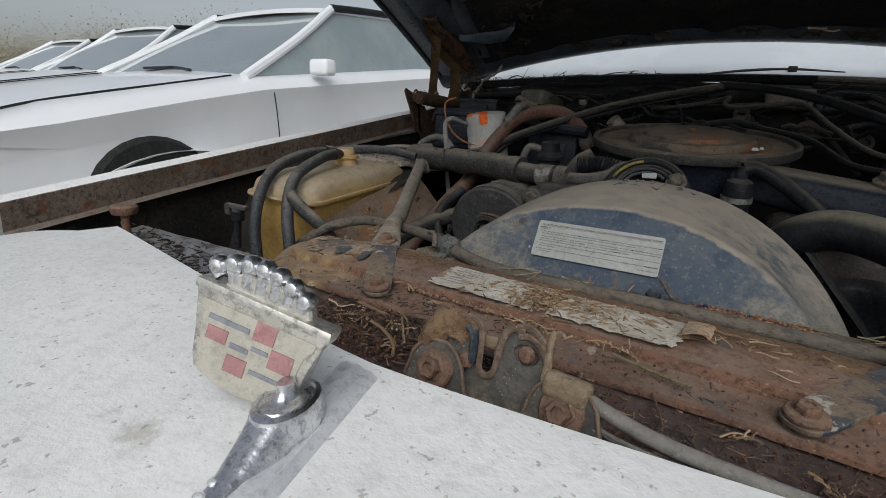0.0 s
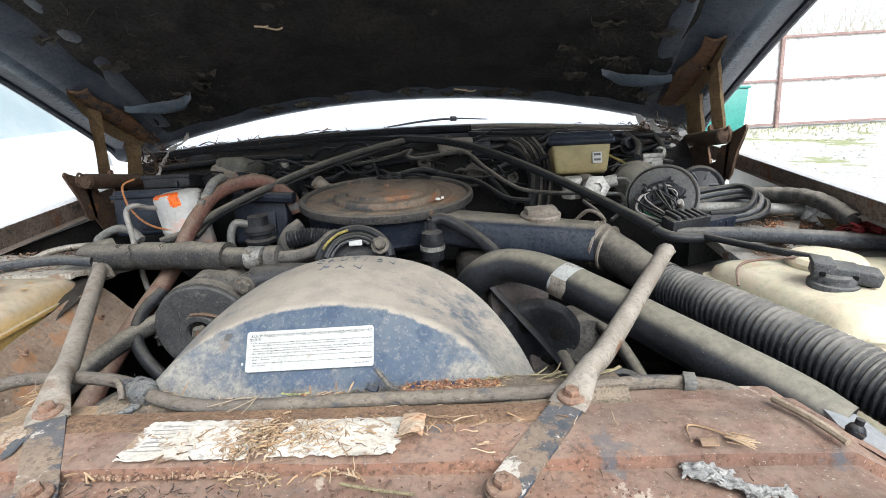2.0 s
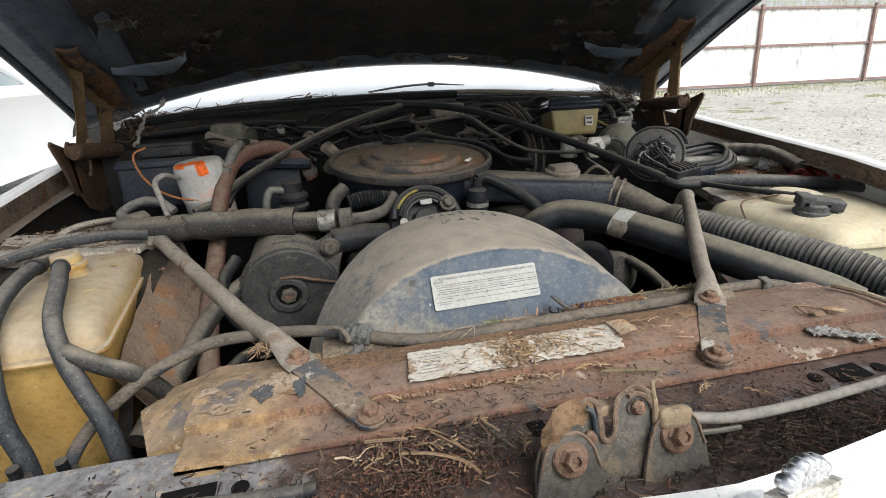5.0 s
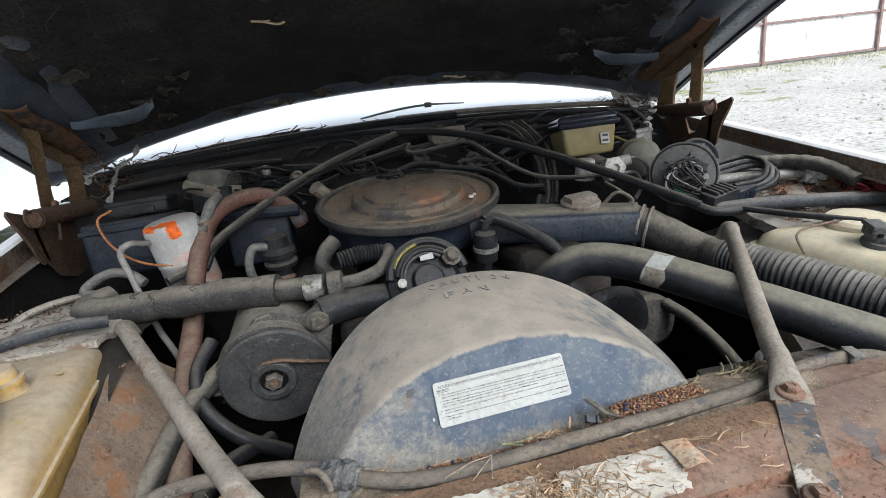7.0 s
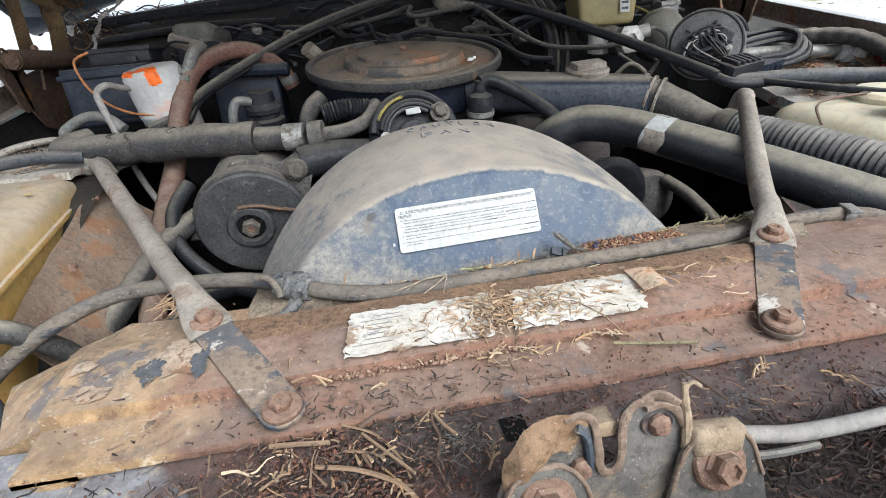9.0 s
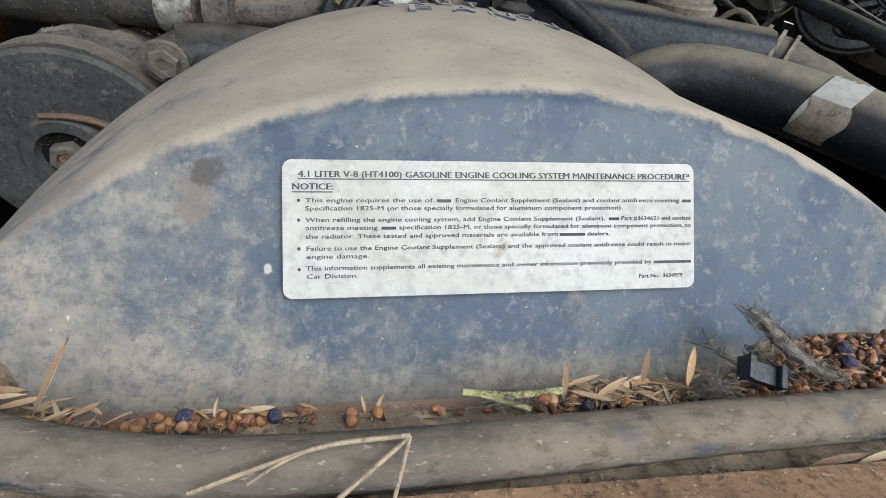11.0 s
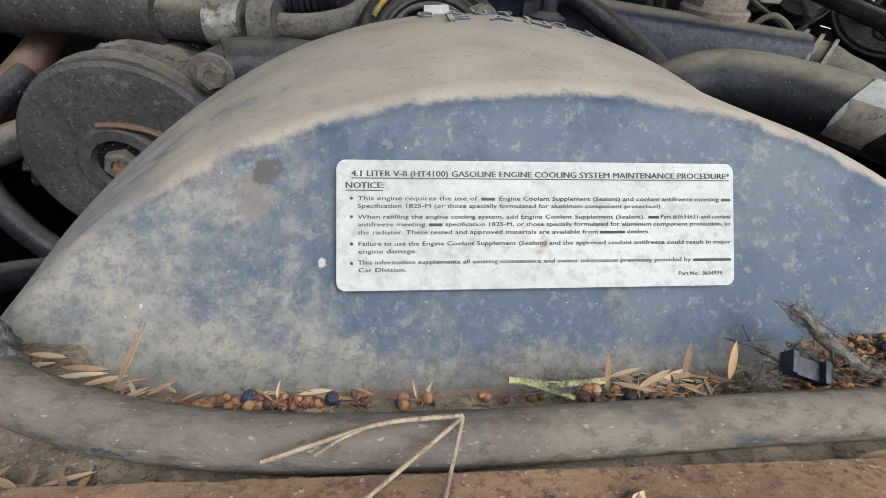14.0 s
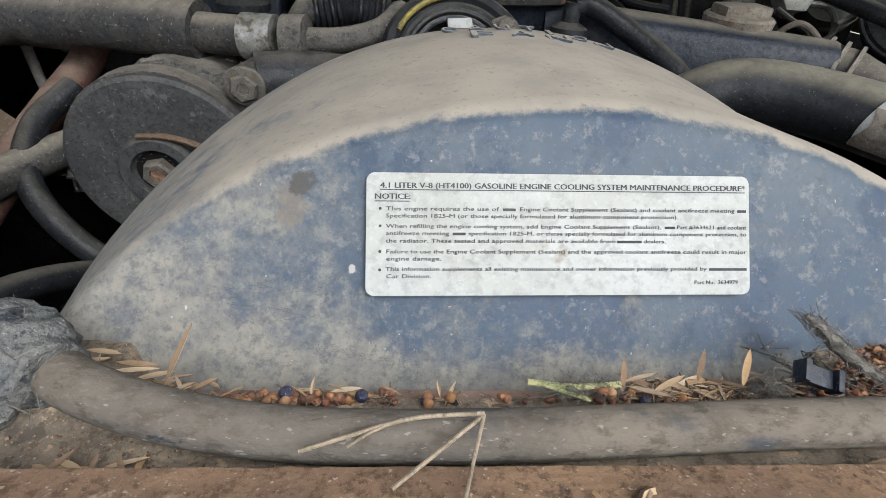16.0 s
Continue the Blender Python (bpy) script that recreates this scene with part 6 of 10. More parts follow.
def shroud_fn(u, v):
    """The face leans back to a rounded shoulder, and the top runs back from it to the rear arc."""
    th = math.pi * u
    c, b = crest(th), back_arc(th)
    foot = Vector((c.x * 0.97, face_y(0.775), 0.775))
    down, back = foot - c, b - c
    p0 = c + down * min(0.0085 / max(down.length, 1e-4), 0.6)
    p1 = c + back * (0.0115 / back.length)
    if v < 0.42:
        return foot.lerp(p0, v / 0.42)
    if v < 0.60:
        k = (v - 0.42) / 0.18
        return p0 * (1 - k) ** 2 + c * 2 * k * (1 - k) + p1 * k * k
    k = (v - 0.60) / 0.40
    q = p1.lerp(b, k)
    q.z += math.sin(math.pi * k) * (0.006 * math.sin(th) ** 4 - 0.022 * max(0.0, -math.cos(th)) * math.sin(th))
    return q


sheet(bm, shroud_fn, 110, 60)
part("shell", bm, SHROUD, shroud)
bm = bmesh.new()
sheet(bm, lambda u, v: back_arc(math.pi * u) + Vector((0, 0.012 * v, -0.008 * v ** 2 - 0.02 * (v > 0.99))), 80, 3)
sheet(bm, lambda u, v: Vector((back_arc(math.pi * u).x * 0.86, back_arc(math.pi * u).y + 0.012 + 0.05 * v, back_arc(math.pi * u).z - 0.055)), 80, 2)
part("rear_lip", bm, SHROUD, shroud)


def lettering(text, m, width, height, depth=0.0):
    """Letters in the built-in font as a mesh, fitted to a width and cap height in the xy of m; plan units."""
    cu = bpy.data.curves.new("letters", "FONT")
    cu.body = text
    cu.resolution_u = 2
    cu.offset = 0.0
    cu.extrude = depth
    ob = bpy.data.objects.new("letters", cu)
    scene.collection.objects.link(ob)
    me = bpy.data.meshes.new_from_object(ob.evaluated_get(bpy.context.evaluated_depsgraph_get()))
    bpy.data.objects.remove(ob)
    bm = bmesh.new()
    bm.from_mesh(me)
    bpy.data.meshes.remove(me)
    x0, x1 = min(v.co.x for v in bm.verts), max(v.co.x for v in bm.verts)
    for v in bm.verts:
        v.co = m @ Vector(((v.co.x - x0) / (x1 - x0) * width, v.co.y / 0.70 * height, v.co.z))
    return bm


for word, v, u0, step, size in (("FAN", 0.83, 0.460, 0.030, 0.013), ("CAUTION!", 0.925, 0.440, 0.0225, 0.010)):
    for k, ch in enumerate(word):
        q = shroud_fn(u0 + step * k, v)
        bm = lettering(ch, Matrix.Translation(q + Vector((-size / 2, 0, 0.0002))) @ pose(0, 0, 0, 6, 0, 0), size * (0.3 if ch in "I!" else 1.0), 0.016, 0.0007)
        part("raised_letter", bm, SHROUD, shroud, smooth=False)

# the maintenance label
W, H = 0.1468, 0.0455
lx = Vector((1, 0.010, 0.020)).normalized()
ly = Vector((-0.018, SLOPE, 1)).normalized()
lz = lx.cross(ly)
lm = Matrix(((lx.x, ly.x, lz.x, -0.0907), (lx.y, ly.y, lz.y, face_y(0.8975) - 0.0029), (lx.z, ly.z, lz.z, 0.8975 - 0.0002), (0, 0, 0, 1)))
label = thing("maintenance_label", "white cooling system maintenance label with black print on the shroud", "label")


def rounded(w, h, r, n=6):
    out = []
    for cx, cy, a in ((w - r, -r, 0), (r, -r, 90), (r, -h + r, 180), (w - r, -h + r, 270)):
        out += [(cx + r * math.cos(radians(a + 90 * k / n)), cy + r * math.sin(radians(a + 90 * k / n))) for k in range(n + 1)]
    return out


bm = bmesh.new()
plate(bm, rounded(W, H, 0.0032), lm, 0.0008)
part("paper", bm, LABEL, label, smooth=False)
PRINT = [
    (0.096, 0.0100, ((0.049, 0.335, "This engine requires the use of"), (0.345, 0.378, None), (0.389, 0.959, "Engine Coolant Supplement (Sealant) and coolant antifreeze meeting"), (0.967, 0.991, None))),
    (0.114, 0.0100, ((0.049, 0.806, "Specification 1825-M (or those specially formulated for aluminum component protection)."),)),
    (0.140, 0.0100, ((0.049, 0.760, "When refilling the engine cooling system, add Engine Coolant Supplement (Sealant),"), (0.770, 0.797, None), (0.803, 0.991, "Part #3634621 and coolant"))),
    (0.158, 0.0100, ((0.049, 0.208, "antifreeze meeting"), (0.217, 0.250, None), (0.257, 0.991, "specification 1825-M, or those specially formulated for aluminum component protection, to"))),
    (0.177, 0.0100, ((0.049, 0.638, "the radiator. These tested and approved materials are available from"), (0.643, 0.708, None), (0.713, 0.772, "dealers."))),
    (0.204, 0.0100, ((0.051, 0.991, "Failure to use the Engine Coolant Supplement (Sealant) and the approved coolant antifreeze could result in major"),)),
    (0.222, 0.0100, ((0.051, 0.188, "engine damage."),)),
    (0.248, 0.0100, ((0.049, 0.882, "This information supplements all existing maintenance and owner information previously provided by"), (0.889, 0.991, None))),
    (0.266, 0.0100, ((0.051, 0.163, "Car Division."),)),
    (0.283, 0.0100, ((0.849, 0.903, "Part No."), (0.913, 0.966, "3634979"))),
    (0.039, 0.0140, ((0.034, 0.988, "4.1 LITER V-8 (HT4100) GASOLINE ENGINE COOLING SYSTEM MAINTENANCE PROCEDURE*"),)),
    (0.067, 0.0140, ((0.021, 0.109, "NOTICE:"),)),
]
inked = Matrix.Translation(lz * 0.00092)
for v, cap, runs in PRINT:
    for u0, u1, text in runs:
        if text is None:
            bm = bmesh.new()
            plate(bm, [(u0 * W, -v * W), (u1 * W, -v * W), (u1 * W, -(v - cap * 0.7) * W), (u0 * W, -(v - cap * 0.7) * W)], inked @ lm, 0.0001)
            part("print_bar", bm, INK, label, smooth=False)
        else:
            bm = lettering(text, inked @ lm @ Matrix.Translation((u0 * W, -v * W, 0)), (u1 - u0) * W, cap * W)
            # a second, slightly shifted copy gives the strokes their weight
            extra = bmesh.ops.duplicate(bm, geom=bm.faces[:] + bm.verts[:] + bm.edges[:])["geom"]
            for q in extra:
                if isinstance(q, bmesh.types.BMVert):
                    q.co += lx * (0.00022 if cap > 0.012 else 0.00011) + ly * (0.0 if cap > 0.012 else 0.00007) + lz * 0.00004
            part("print_line", bm, INK, label, smooth=False)
for u0, u1, v in ((0.034, 0.988, 0.0445), (0.021, 0.109, 0.0735)):
    bm = bmesh.new()
    plate(bm, [(u0 * W, -v * W), (u1 * W, -v * W), (u1 * W, -(v - 0.0022) * W), (u0 * W, -(v - 0.0022) * W)], inked @ lm, 0.0001)
    part("underline", bm, INK, label, smooth=False)
for v in (0.091, 0.135, 0.199, 0.245):
    bm = bmesh.new()
    lathe(bm, [(0.0038 * W, 0), (0, 0.0001)], inked @ lm @ Matrix.Translation((0.035 * W, -v * W, 0)), 10)
    part("bullet", bm, INK, label)
# ---- hose across the front of the shroud ----
fhose = thing("front_hose", "dusty grey rubber hose lying along the foot of the shroud", "hose")
part("rubber_tube", tube(bmesh.new(), [(0.47, 0.030, 0.815), (0.425, 0.048, 0.835), (0.362, 0.052, 0.842), (0.304, 0.046, 0.8425), (0.24, 0.033, 0.845), (0.14, 0.025, 0.847), (0.05, 0.0225, 0.847), (-0.06, 0.018, 0.8465), (-0.12, 0.020, 0.8475), (-0.165, 0.030, 0.852),
                          (-0.205, 0.055, 0.853), (-0.25, 0.075, 0.853), (-0.31, 0.082, 0.854), (-0.37, 0.078, 0.853), (-0.43, 0.062, 0.834), (-0.485, 0.05, 0.797), (-0.515, 0.03, 0.764), (-0.54, 0.0, 0.70)],
           0.0076, 16, 8), HOSE_FRONT, fhose)
bm = bmesh.new()
lathe(bm, [(0.0075, -0.006), (0.0095, -0.006), (0.0095, 0.006), (0.0075, 0.006)], axis_at((0.392, 0.051, 0.8395), (1, -0.05, -0.1)), 14)
box(bm, (0.012, 0.024, 0.004), pose(0.392, 0.046, 0.848, 0, 0, -18), 0.001)
part("clamp", bm, GREY_METAL, fhose, "pale metal clamp")
bm = bmesh.new()
knot = [(-0.176, 0.034, 0.8525), (-0.186, 0.0395, 0.8545), (-0.197, 0.047, 0.8545), (-0.209, 0.054, 0.853)]
tube(bm, knot, 0.0125, 18, 9, rf=lambda s: 0.80 + 0.28 * math.sin(3.1 * s) + 0.07 * math.sin(26 * s))
tube(bm, [(-0.190, 0.036, 0.846), (-0.197, 0.022, 0.842), (-0.208, 0.010, 0.841), (-0.222, 0.002, 0.840)], 0.0060, 10, 7, flat=0.6)
rough(bm, 0.0022, 130)
lump = part("tape_knot", rough(bm, 0.0012, 420), LINT_TAPE, fhose, "lump of frayed tape grey with dust")
bm = bmesh.new()
for k in range(170):
    q = Vector(knot[0]).lerp(Vector(knot[-1]), rnd.random()) + Vector((rnd.gauss(0, 0.004), rnd.gauss(-0.004, 0.006), rnd.gauss(0.001, 0.0055)))
    d = Vector((rnd.gauss(0, 1), rnd.gauss(0, 1), rnd.gauss(0, 1))).normalized() * rnd.uniform(0.001, 0.0032)
    tube(bm, [q, q + d + Vector((rnd.gauss(0, .001), 0, rnd.gauss(0, .001))), q + d * 2 + Vector((rnd.gauss(0, .002), 0, rnd.gauss(0, .002)))], 0.00016, 3, 1)
part("frayed_threads", bm, COBWEB, lump, "frayed grey threads")["kind"] = "stuff"
bm = bmesh.new()
tube(bm, [(-0.225, 0.046, 0.866), (-0.214, 0.040, 0.868), (-0.206, 0.032, 0.862), (-0.203, 0.026, 0.854)], 0.0033, 10, 5)
part("bent_pipe_end", bm, HOSE_FRONT, fhose, "short bent pipe end")

# ---- yellowed coolant tank ----
tank = thing("coolant_tank", "yellowed translucent plastic coolant tank stained brown at the foot", "tank")


def tank_body(bm, top, depth, shrink, drop_v, n=18, dome=0.02):
    """A moulded tank: a domed top with rounded corners over tapering sides. top: four corners, front left, front right, rear right, rear left."""
    def outline(k, inset):
        pts = []
        c = sum((Vector(p) for p in top), Vector()) / 4
        for i in range(4):
            a, b, d = Vector(top[i]), Vector(top[(i + 1) % 4]), Vector(top[(i - 1) % 4])
            r = 0.035
            p0, p1 = a + (d - a).normalized() * r, a + (b - a).normalized() * r
            for s in range(k + 1):
                t = s / k
                pts.append((p0 * (1 - t) ** 2 + a * 2 * t * (1 - t) + p1 * t * t))
        return [c + (p - c) * inset for p in pts]

    levels = [(0.30, dome, 0), (0.62, dome * 0.95, 0), (0.86, dome * 0.72, 0), (0.945, dome * 0.35, 0), (0.972, -0.002, 0), (0.985, -0.008, 0), (1.035, -0.0085, 0), (1.042, -0.0115, 0), (1.035, -0.0145, 0), (0.975, -0.016, 0), (0.965, -0.04, 0)]
    steps = 8
    for k in range(1, steps + 1):
        t = k / steps
        levels.append((0.965 - shrink * t, -0.04 - depth * t, t))
    rings = []
    for inset, dz, t in levels:
        rings.append([bm.verts.new(p + Vector((drop_v[0] * t, drop_v[1] * t, dz))) for p in outline(5, inset)])
    k = len(rings[0])
    for a, b in zip(rings, rings[1:]):
        for i in range(k):
            bm.faces.new((a[i], a[(i + 1) % k], b[(i + 1) % k], b[i]))
    bm.faces.new(rings[0][::-1])
    bm.faces.new(rings[-1])
    return bm


bm = bmesh.new()
tank_body(bm, [(-0.650, 0.070, 0.873), (-0.484, 0.082, 0.869), (-0.541, 0.425, 0.880), (-0.705, 0.425, 0.884)], 0.20, 0.16, (-0.03, 0.0), dome=0.027)
part("shell", bm, TANK, tank)
bm = bmesh.new()
lathe(bm, [(0.026, -0.012), (0.024, 0.004), (0.0215, 0.008), (0.0215, 0.016), (0.0245, 0.017), (0.0245, 0.022), (0.019, 0.0235), (0.0185, 0.034), (0.016, 0.037), (0.0, 0.037)], axis_at((-0.592, 0.272, 0.900), (0, -0.06, 1)), 28)
part("filler_neck", bm, TANK, tank)
for sx, sy, sz, sr in ((-0.540, 0.200, 0.8995, 0.007), (-0.545, 0.300, 0.9050, 0.005), (-0.575, 0.345, 0.9050, 0.005), (-0.610, 0.330, 0.9050, 0.005)):
    bm = bmesh.new()
    lathe(bm, [(sr, 0), (sr, 0.0013), (sr * 0.7, 0.0018), (0, 0.0018)], pose(sx, sy, sz), 12, 0.7)
    part("sprue_mark", bm, TANK, tank)
for pts in ([(-0.600, 0.270, 0.922), (-0.578, 0.225, 0.928), (-0.553, 0.165, 0.925), (-0.530, 0.090, 0.904), (-0.509, 0.052, 0.872), (-0.487, 0.030, 0.838), (-0.469, 0.018, 0.800), (-0.46, 0.012, 0.75), (-0.455, 0.01, 0.70)],
            [(-0.622, 0.285, 0.920), (-0.614, 0.235, 0.929), (-0.604, 0.160, 0.925), (-0.592, 0.090, 0.905), (-0.578, 0.048, 0.865), (-0.568, 0.028, 0.815), (-0.555, 0.02, 0.77), (-0.55, 0.015, 0.70)]):
    oh = thing("overflow_hose", "grey-blue rubber overflow hose hanging from the yellowed tank", "hose", "overflow hoses")
    part("rubber_tube", tube(bmesh.new(), pts, 0.0098, 12, 8), HOSE_BLUE, oh)
    bm = bmesh.new()
    lathe(bm, [(0.0095, -0.005), (0.0115, -0.005), (0.0115, 0.005), (0.0095, 0.005)], axis_at(pts[1], Vector(pts[1]) - Vector(pts[0])), 16)
    part("clamp", bm, BLACK, oh)
hose_thing("overflow_hose", [(-0.512, 0.060, 0.876), (-0.494, 0.050, 0.870), (-0.470, 0.054, 0.852), (-0.447, 0.062, 0.834), (-0.43, 0.085, 0.79), (-0.425, 0.10, 0.74)], 0.0105, HOSE_DUSTY, "short grey rubber hose running under the front hose")
bm = bmesh.new()
sheet(bm, lambda u, v: Vector((-0.480 - 0.045 * u + (0.035 + 0.045 * u) * v, 0.08 + 0.34 * u + 0.02 * v, 0.828 + 0.055 * u - 0.085 * v)), 12, 10, 0.004)
sb = thing("side_bracket", "rust-stained sheet bracket beside the yellowed tank", "bracket")
part("panel", rough(bm, 0.004, 25), BRACKET, sb)
for q in ((-0.505, 0.36, 0.868), (-0.470, 0.20, 0.836), (-0.452, 0.33, 0.842)):
    bolt(sb, q, (0.75, -0.1, 0.65), 0.0028, RUST_BOLT, 0.005)
bm = bmesh.new()
sheet(bm, lambda u, v: Vector((-0.80 + 0.26 * u, 0.37 + 0.17 * v + 0.02 * u, 0.905 - 0.012 * u + 0.014 * abs(math.sin(5.2 * v + 1.2 * u)) + 0.004 * noise.noise(Vector((u * 8, v * 8, 1))))), 24, 14, 0.01)
single("battery_tray", bm, APRON, "dusty pale sheet-metal tray behind the yellowed tank", "tray")
hose_thing("tray_hose", [(-0.76, 0.31, 0.905), (-0.68, 0.385, 0.922), (-0.60, 0.428, 0.924), (-0.545, 0.450, 0.914)], 0.0095, HOSE_BLUE, "flattened black hose over the sheet-metal tray")
bm = bmesh.new()
for k in range(220):
    x, y = rnd.uniform(-0.80, -0.58), rnd.uniform(0.33, 0.55)
    a = rnd.uniform(0, 6.28)
    z = 0.912 + rnd.uniform(0, 0.008)
    L = rnd.uniform(0.004, 0.02)
    tube(bm, [(x, y, z), (x + L * math.cos(a), y + L * math.sin(a), z + rnd.uniform(-.002, .004))], 0.0006, 4, 1)
single("twig_litter", bm, TWIG, "dry twigs scattered on the sheet-metal tray", "twigs", kind="stuff")
for k, p in enumerate(((-0.515, 0.012, 0.745), (-0.555, 0.005, 0.75))):
    t = thing("vacuum_valve", "small black vacuum valve with nozzles below the tank", "valve")
    bm = bmesh.new()
    lathe(bm, [(0.010, 0), (0.012, 0.012), (0.006, 0.016), (0.006, 0.03)], axis_at(p, (0, -0.2, 1)), 14)
    part("valve_body", bm, BLACK, t)
    bm = bmesh.new()
    tube(bm, [p, (p[0] - 0.03, p[1] - 0.01, p[2] + 0.012)], 0.004, 6)
    tube(bm, [p, (p[0] + 0.02, p[1] - 0.02, p[2] + 0.016)], 0.004, 6)
    part("nozzle", bm, BLACK, t)

# pale side panel by the end of the rusted deck
sp = thing("inner_wing", "pale blue-grey inner wing sheet beside the rusted deck", "inner wing")
bm = bmesh.new()
sheet(bm, lambda u, v: Vector((0.508 + 0.075 * u, 0.035 - 0.16 * v - 0.03 * u, 0.828 - 0.05 * u ** 2 - 0.10 * v ** 2)), 10, 14, 0.004)
part("panel", bm, PALE_PANEL, sp)
bm = bmesh.new()
lathe(bm, [(0.007, 0.0), (0.008, 0.004), (0.006, 0.009), (0.0035, 0.011), (0.0035, 0.016), (0.0, 0.017)], axis_at((0.500, -0.032, 0.830), (0.2, -0.1, 1)), 16)
part("rubber_plug", bm, BLACK, sp)


# ---- air conditioning hose and compressor ----
insul = thing("refrigerant_hose", "thick grey foam-wrapped refrigerant hose with a cracked wrap", "hose")
bm = bmesh.new()
tube(bm, [(-0.585, 0.575, 0.912), (-0.612, 0.545, 0.908), (-0.597, 0.522, 0.906), (-0.55, 0.510, 0.908), (-0.45, 0.494, 0.911), (-0.36, 0.478, 0.912), (-0.285, 0.462, 0.910)], 0.0270, 18, 10,
     rf=lambda s: 1.0 + 0.04 * math.sin(s * 40) * (0.3 + s) - (0.12 if abs(s - 0.62) < 0.012 else 0))
part("foam_wrap", rough(bm, 0.0016, 30), HOSE_DUSTY, insul)
for xc, n_ in ((-0.52, 2), (-0.49, 2), (-0.455, 4), (-0.425, 6), (-0.36, 1), (-0.30, 3)):
    for k in range(n_):
        bm = bmesh.new()
        a0, da = rnd.uniform(0.2, 1.0), rnd.uniform(0.5, 1.1)
        tube(bm, [(xc + 0.006 * k + rnd.gauss(0, 0.004), 0.4945 - 0.17 * (xc + 0.45) - 0.0270 * math.cos(a0 + da * t / 4), 0.9110 + 0.0270 * math.sin(a0 + da * t / 4)) for t in range(5)], 0.0005, 5, 3)
        part("crack", bm, BLACK_DEEP, insul)
bm = bmesh.new()
tube(bm, [(-0.30, 0.465, 0.910), (-0.26, 0.455, 0.909), (-0.21, 0.445, 0.909)], 0.019, 14, 4)
part("metal_sleeve", bm, HOSE_DUSTY, insul)
bm = bmesh.new()
lathe(bm, [(0.0185, -0.016), (0.0215, -0.016), (0.0215, 0.016), (0.0185, 0.016)], axis_at((-0.224, 0.447, 0.909), (1, -0.15, 0)), 18)
part("crimp_ring", bm, STEEL_DIRTY, insul, "bright crimped ring")
bm = bmesh.new()
lathe(bm, [(0.012, -0.012), (0.0225, -0.010), (0.0225, 0.012), (0.012, 0.014)], axis_at((-0.190, 0.443, 0.909), (1, -0.12, 0.02)), 18)
tube(bm, [(-0.185, 0.442, 0.909), (-0.145, 0.442, 0.911), (-0.11, 0.452, 0.920), (-0.092, 0.475, 0.935), (-0.09, 0.51, 0.935)], 0.0115, 12)
part("metal_pipe", bm, CAST_DARK, insul)
hose_thing("refrigerant_pipe", [(-0.600, 0.585, 0.915), (-0.640, 0.60, 0.926), (-0.626, 0.605, 0.941), (-0.592, 0.605, 0.953), (-0.560, 0.60, 0.947), (-0.535, 0.59, 0.928)], 0.0090, GREY_METAL, "dusty bent metal refrigerant pipe", "pipe")

comp = thing("ac_compressor", "grimy black compressor with a flat clutch disc", "compressor")
ax = Vector((0.04, -0.985, -0.16)).normalized()
cc = Vector((-0.306, 0.372, 0.797))
bm = bmesh.new()
lathe(bm, [(0.084, -0.012), (0.0875, -0.006), (0.0875, 0.0), (0.084, 0.003), (0.045, 0.004), (0.038, 0.001), (0.0, 0.001)], axis_at(cc + Vector((0.006, 0, 0)), ax), 48)
part("clutch_disc", bm, CLUTCH, comp)
bm = bmesh.new()
lathe(bm, [(0.0865, -0.034), (0.0865, -0.014), (0.080, -0.014)], axis_at(cc, ax), 40)
lathe(bm, [(0.075, -0.16), (0.080, -0.05), (0.072, -0.03)], axis_at(cc, ax), 32)
part("housing", bm, CAST_DARK, comp, "dusty cast housing")
bm = bmesh.new()
lathe(bm, [(0.0355, 0.0), (0.0355, 0.006), (0.033, 0.010), (0.024, 0.010), (0.021, 0.003), (0.0, 0.003)], axis_at(cc, ax), 32)
part("hub", bm, CLUTCH, comp)
bm = bmesh.new()
lathe(bm, [(0.0145, 0.002), (0.0145, 0.012), (0.0125, 0.0145), (0.008, 0.0145), (0.007, 0.010), (0.0, 0.010)], axis_at(cc, ax, 0.2), 6)
part("nut", bm, NUT_STEEL, comp, "worn steel nut", smooth=False)
bm = bmesh.new()
tube(bm, [cc + Vector((-0.010, -0.012, 0.034)), cc + Vector((0.018, -0.012, 0.034)), cc + Vector((0.05, -0.009, 0.024)), cc + Vector((0.088, -0.003, 0.012))], 0.0044, 8, 5, flat=0.6)
part("clutch_arm", rough(bm, 0.001, 120), HINGE, comp, "rusted flat spring arm")
# near-black ring painted as shade on the floor of the hub
bm = bmesh.new()
lathe(bm, [(0.0215, 0.0030), (0.0215, 0.0036), (0.014, 0.0036)], axis_at(cc, ax), 28)
part("hub_shade", bm, HOLE_SHADE, comp)
bm = bmesh.new()
lathe(bm, [(0.0068, 0.0112), (0.0060, 0.0130), (0.0035, 0.0128), (0.0, 0.0100)], axis_at(cc, ax), 14)
part("shaft_end", bm, RUST_BOLT, comp, "rusted end of the shaft")
bm = bmesh.new()
plate(bm, [(-0.10, -0.02), (-0.085, 0.03), (-0.05, 0.055), (-0.015, 0.092), (0.01, 0.096), (0.03, 0.086), (0.06, 0.082), (0.085, 0.098), (0.105, 0.092), (0.11, 0.07), (0.095, 0.045), (0.09, 0.0), (0.05, -0.03)],
      pose(cc.x, cc.y + 0.03, cc.z, 90 - 9, 0, 0), 0.016, 0.003)
part("mount_bracket", bm, CAST_DARK, comp, "dusty cast bracket")
bolt(comp, (-0.224, 0.383, 0.874), ax, 0.013, NUT_STEEL, 0.018)
bm = bmesh.new()
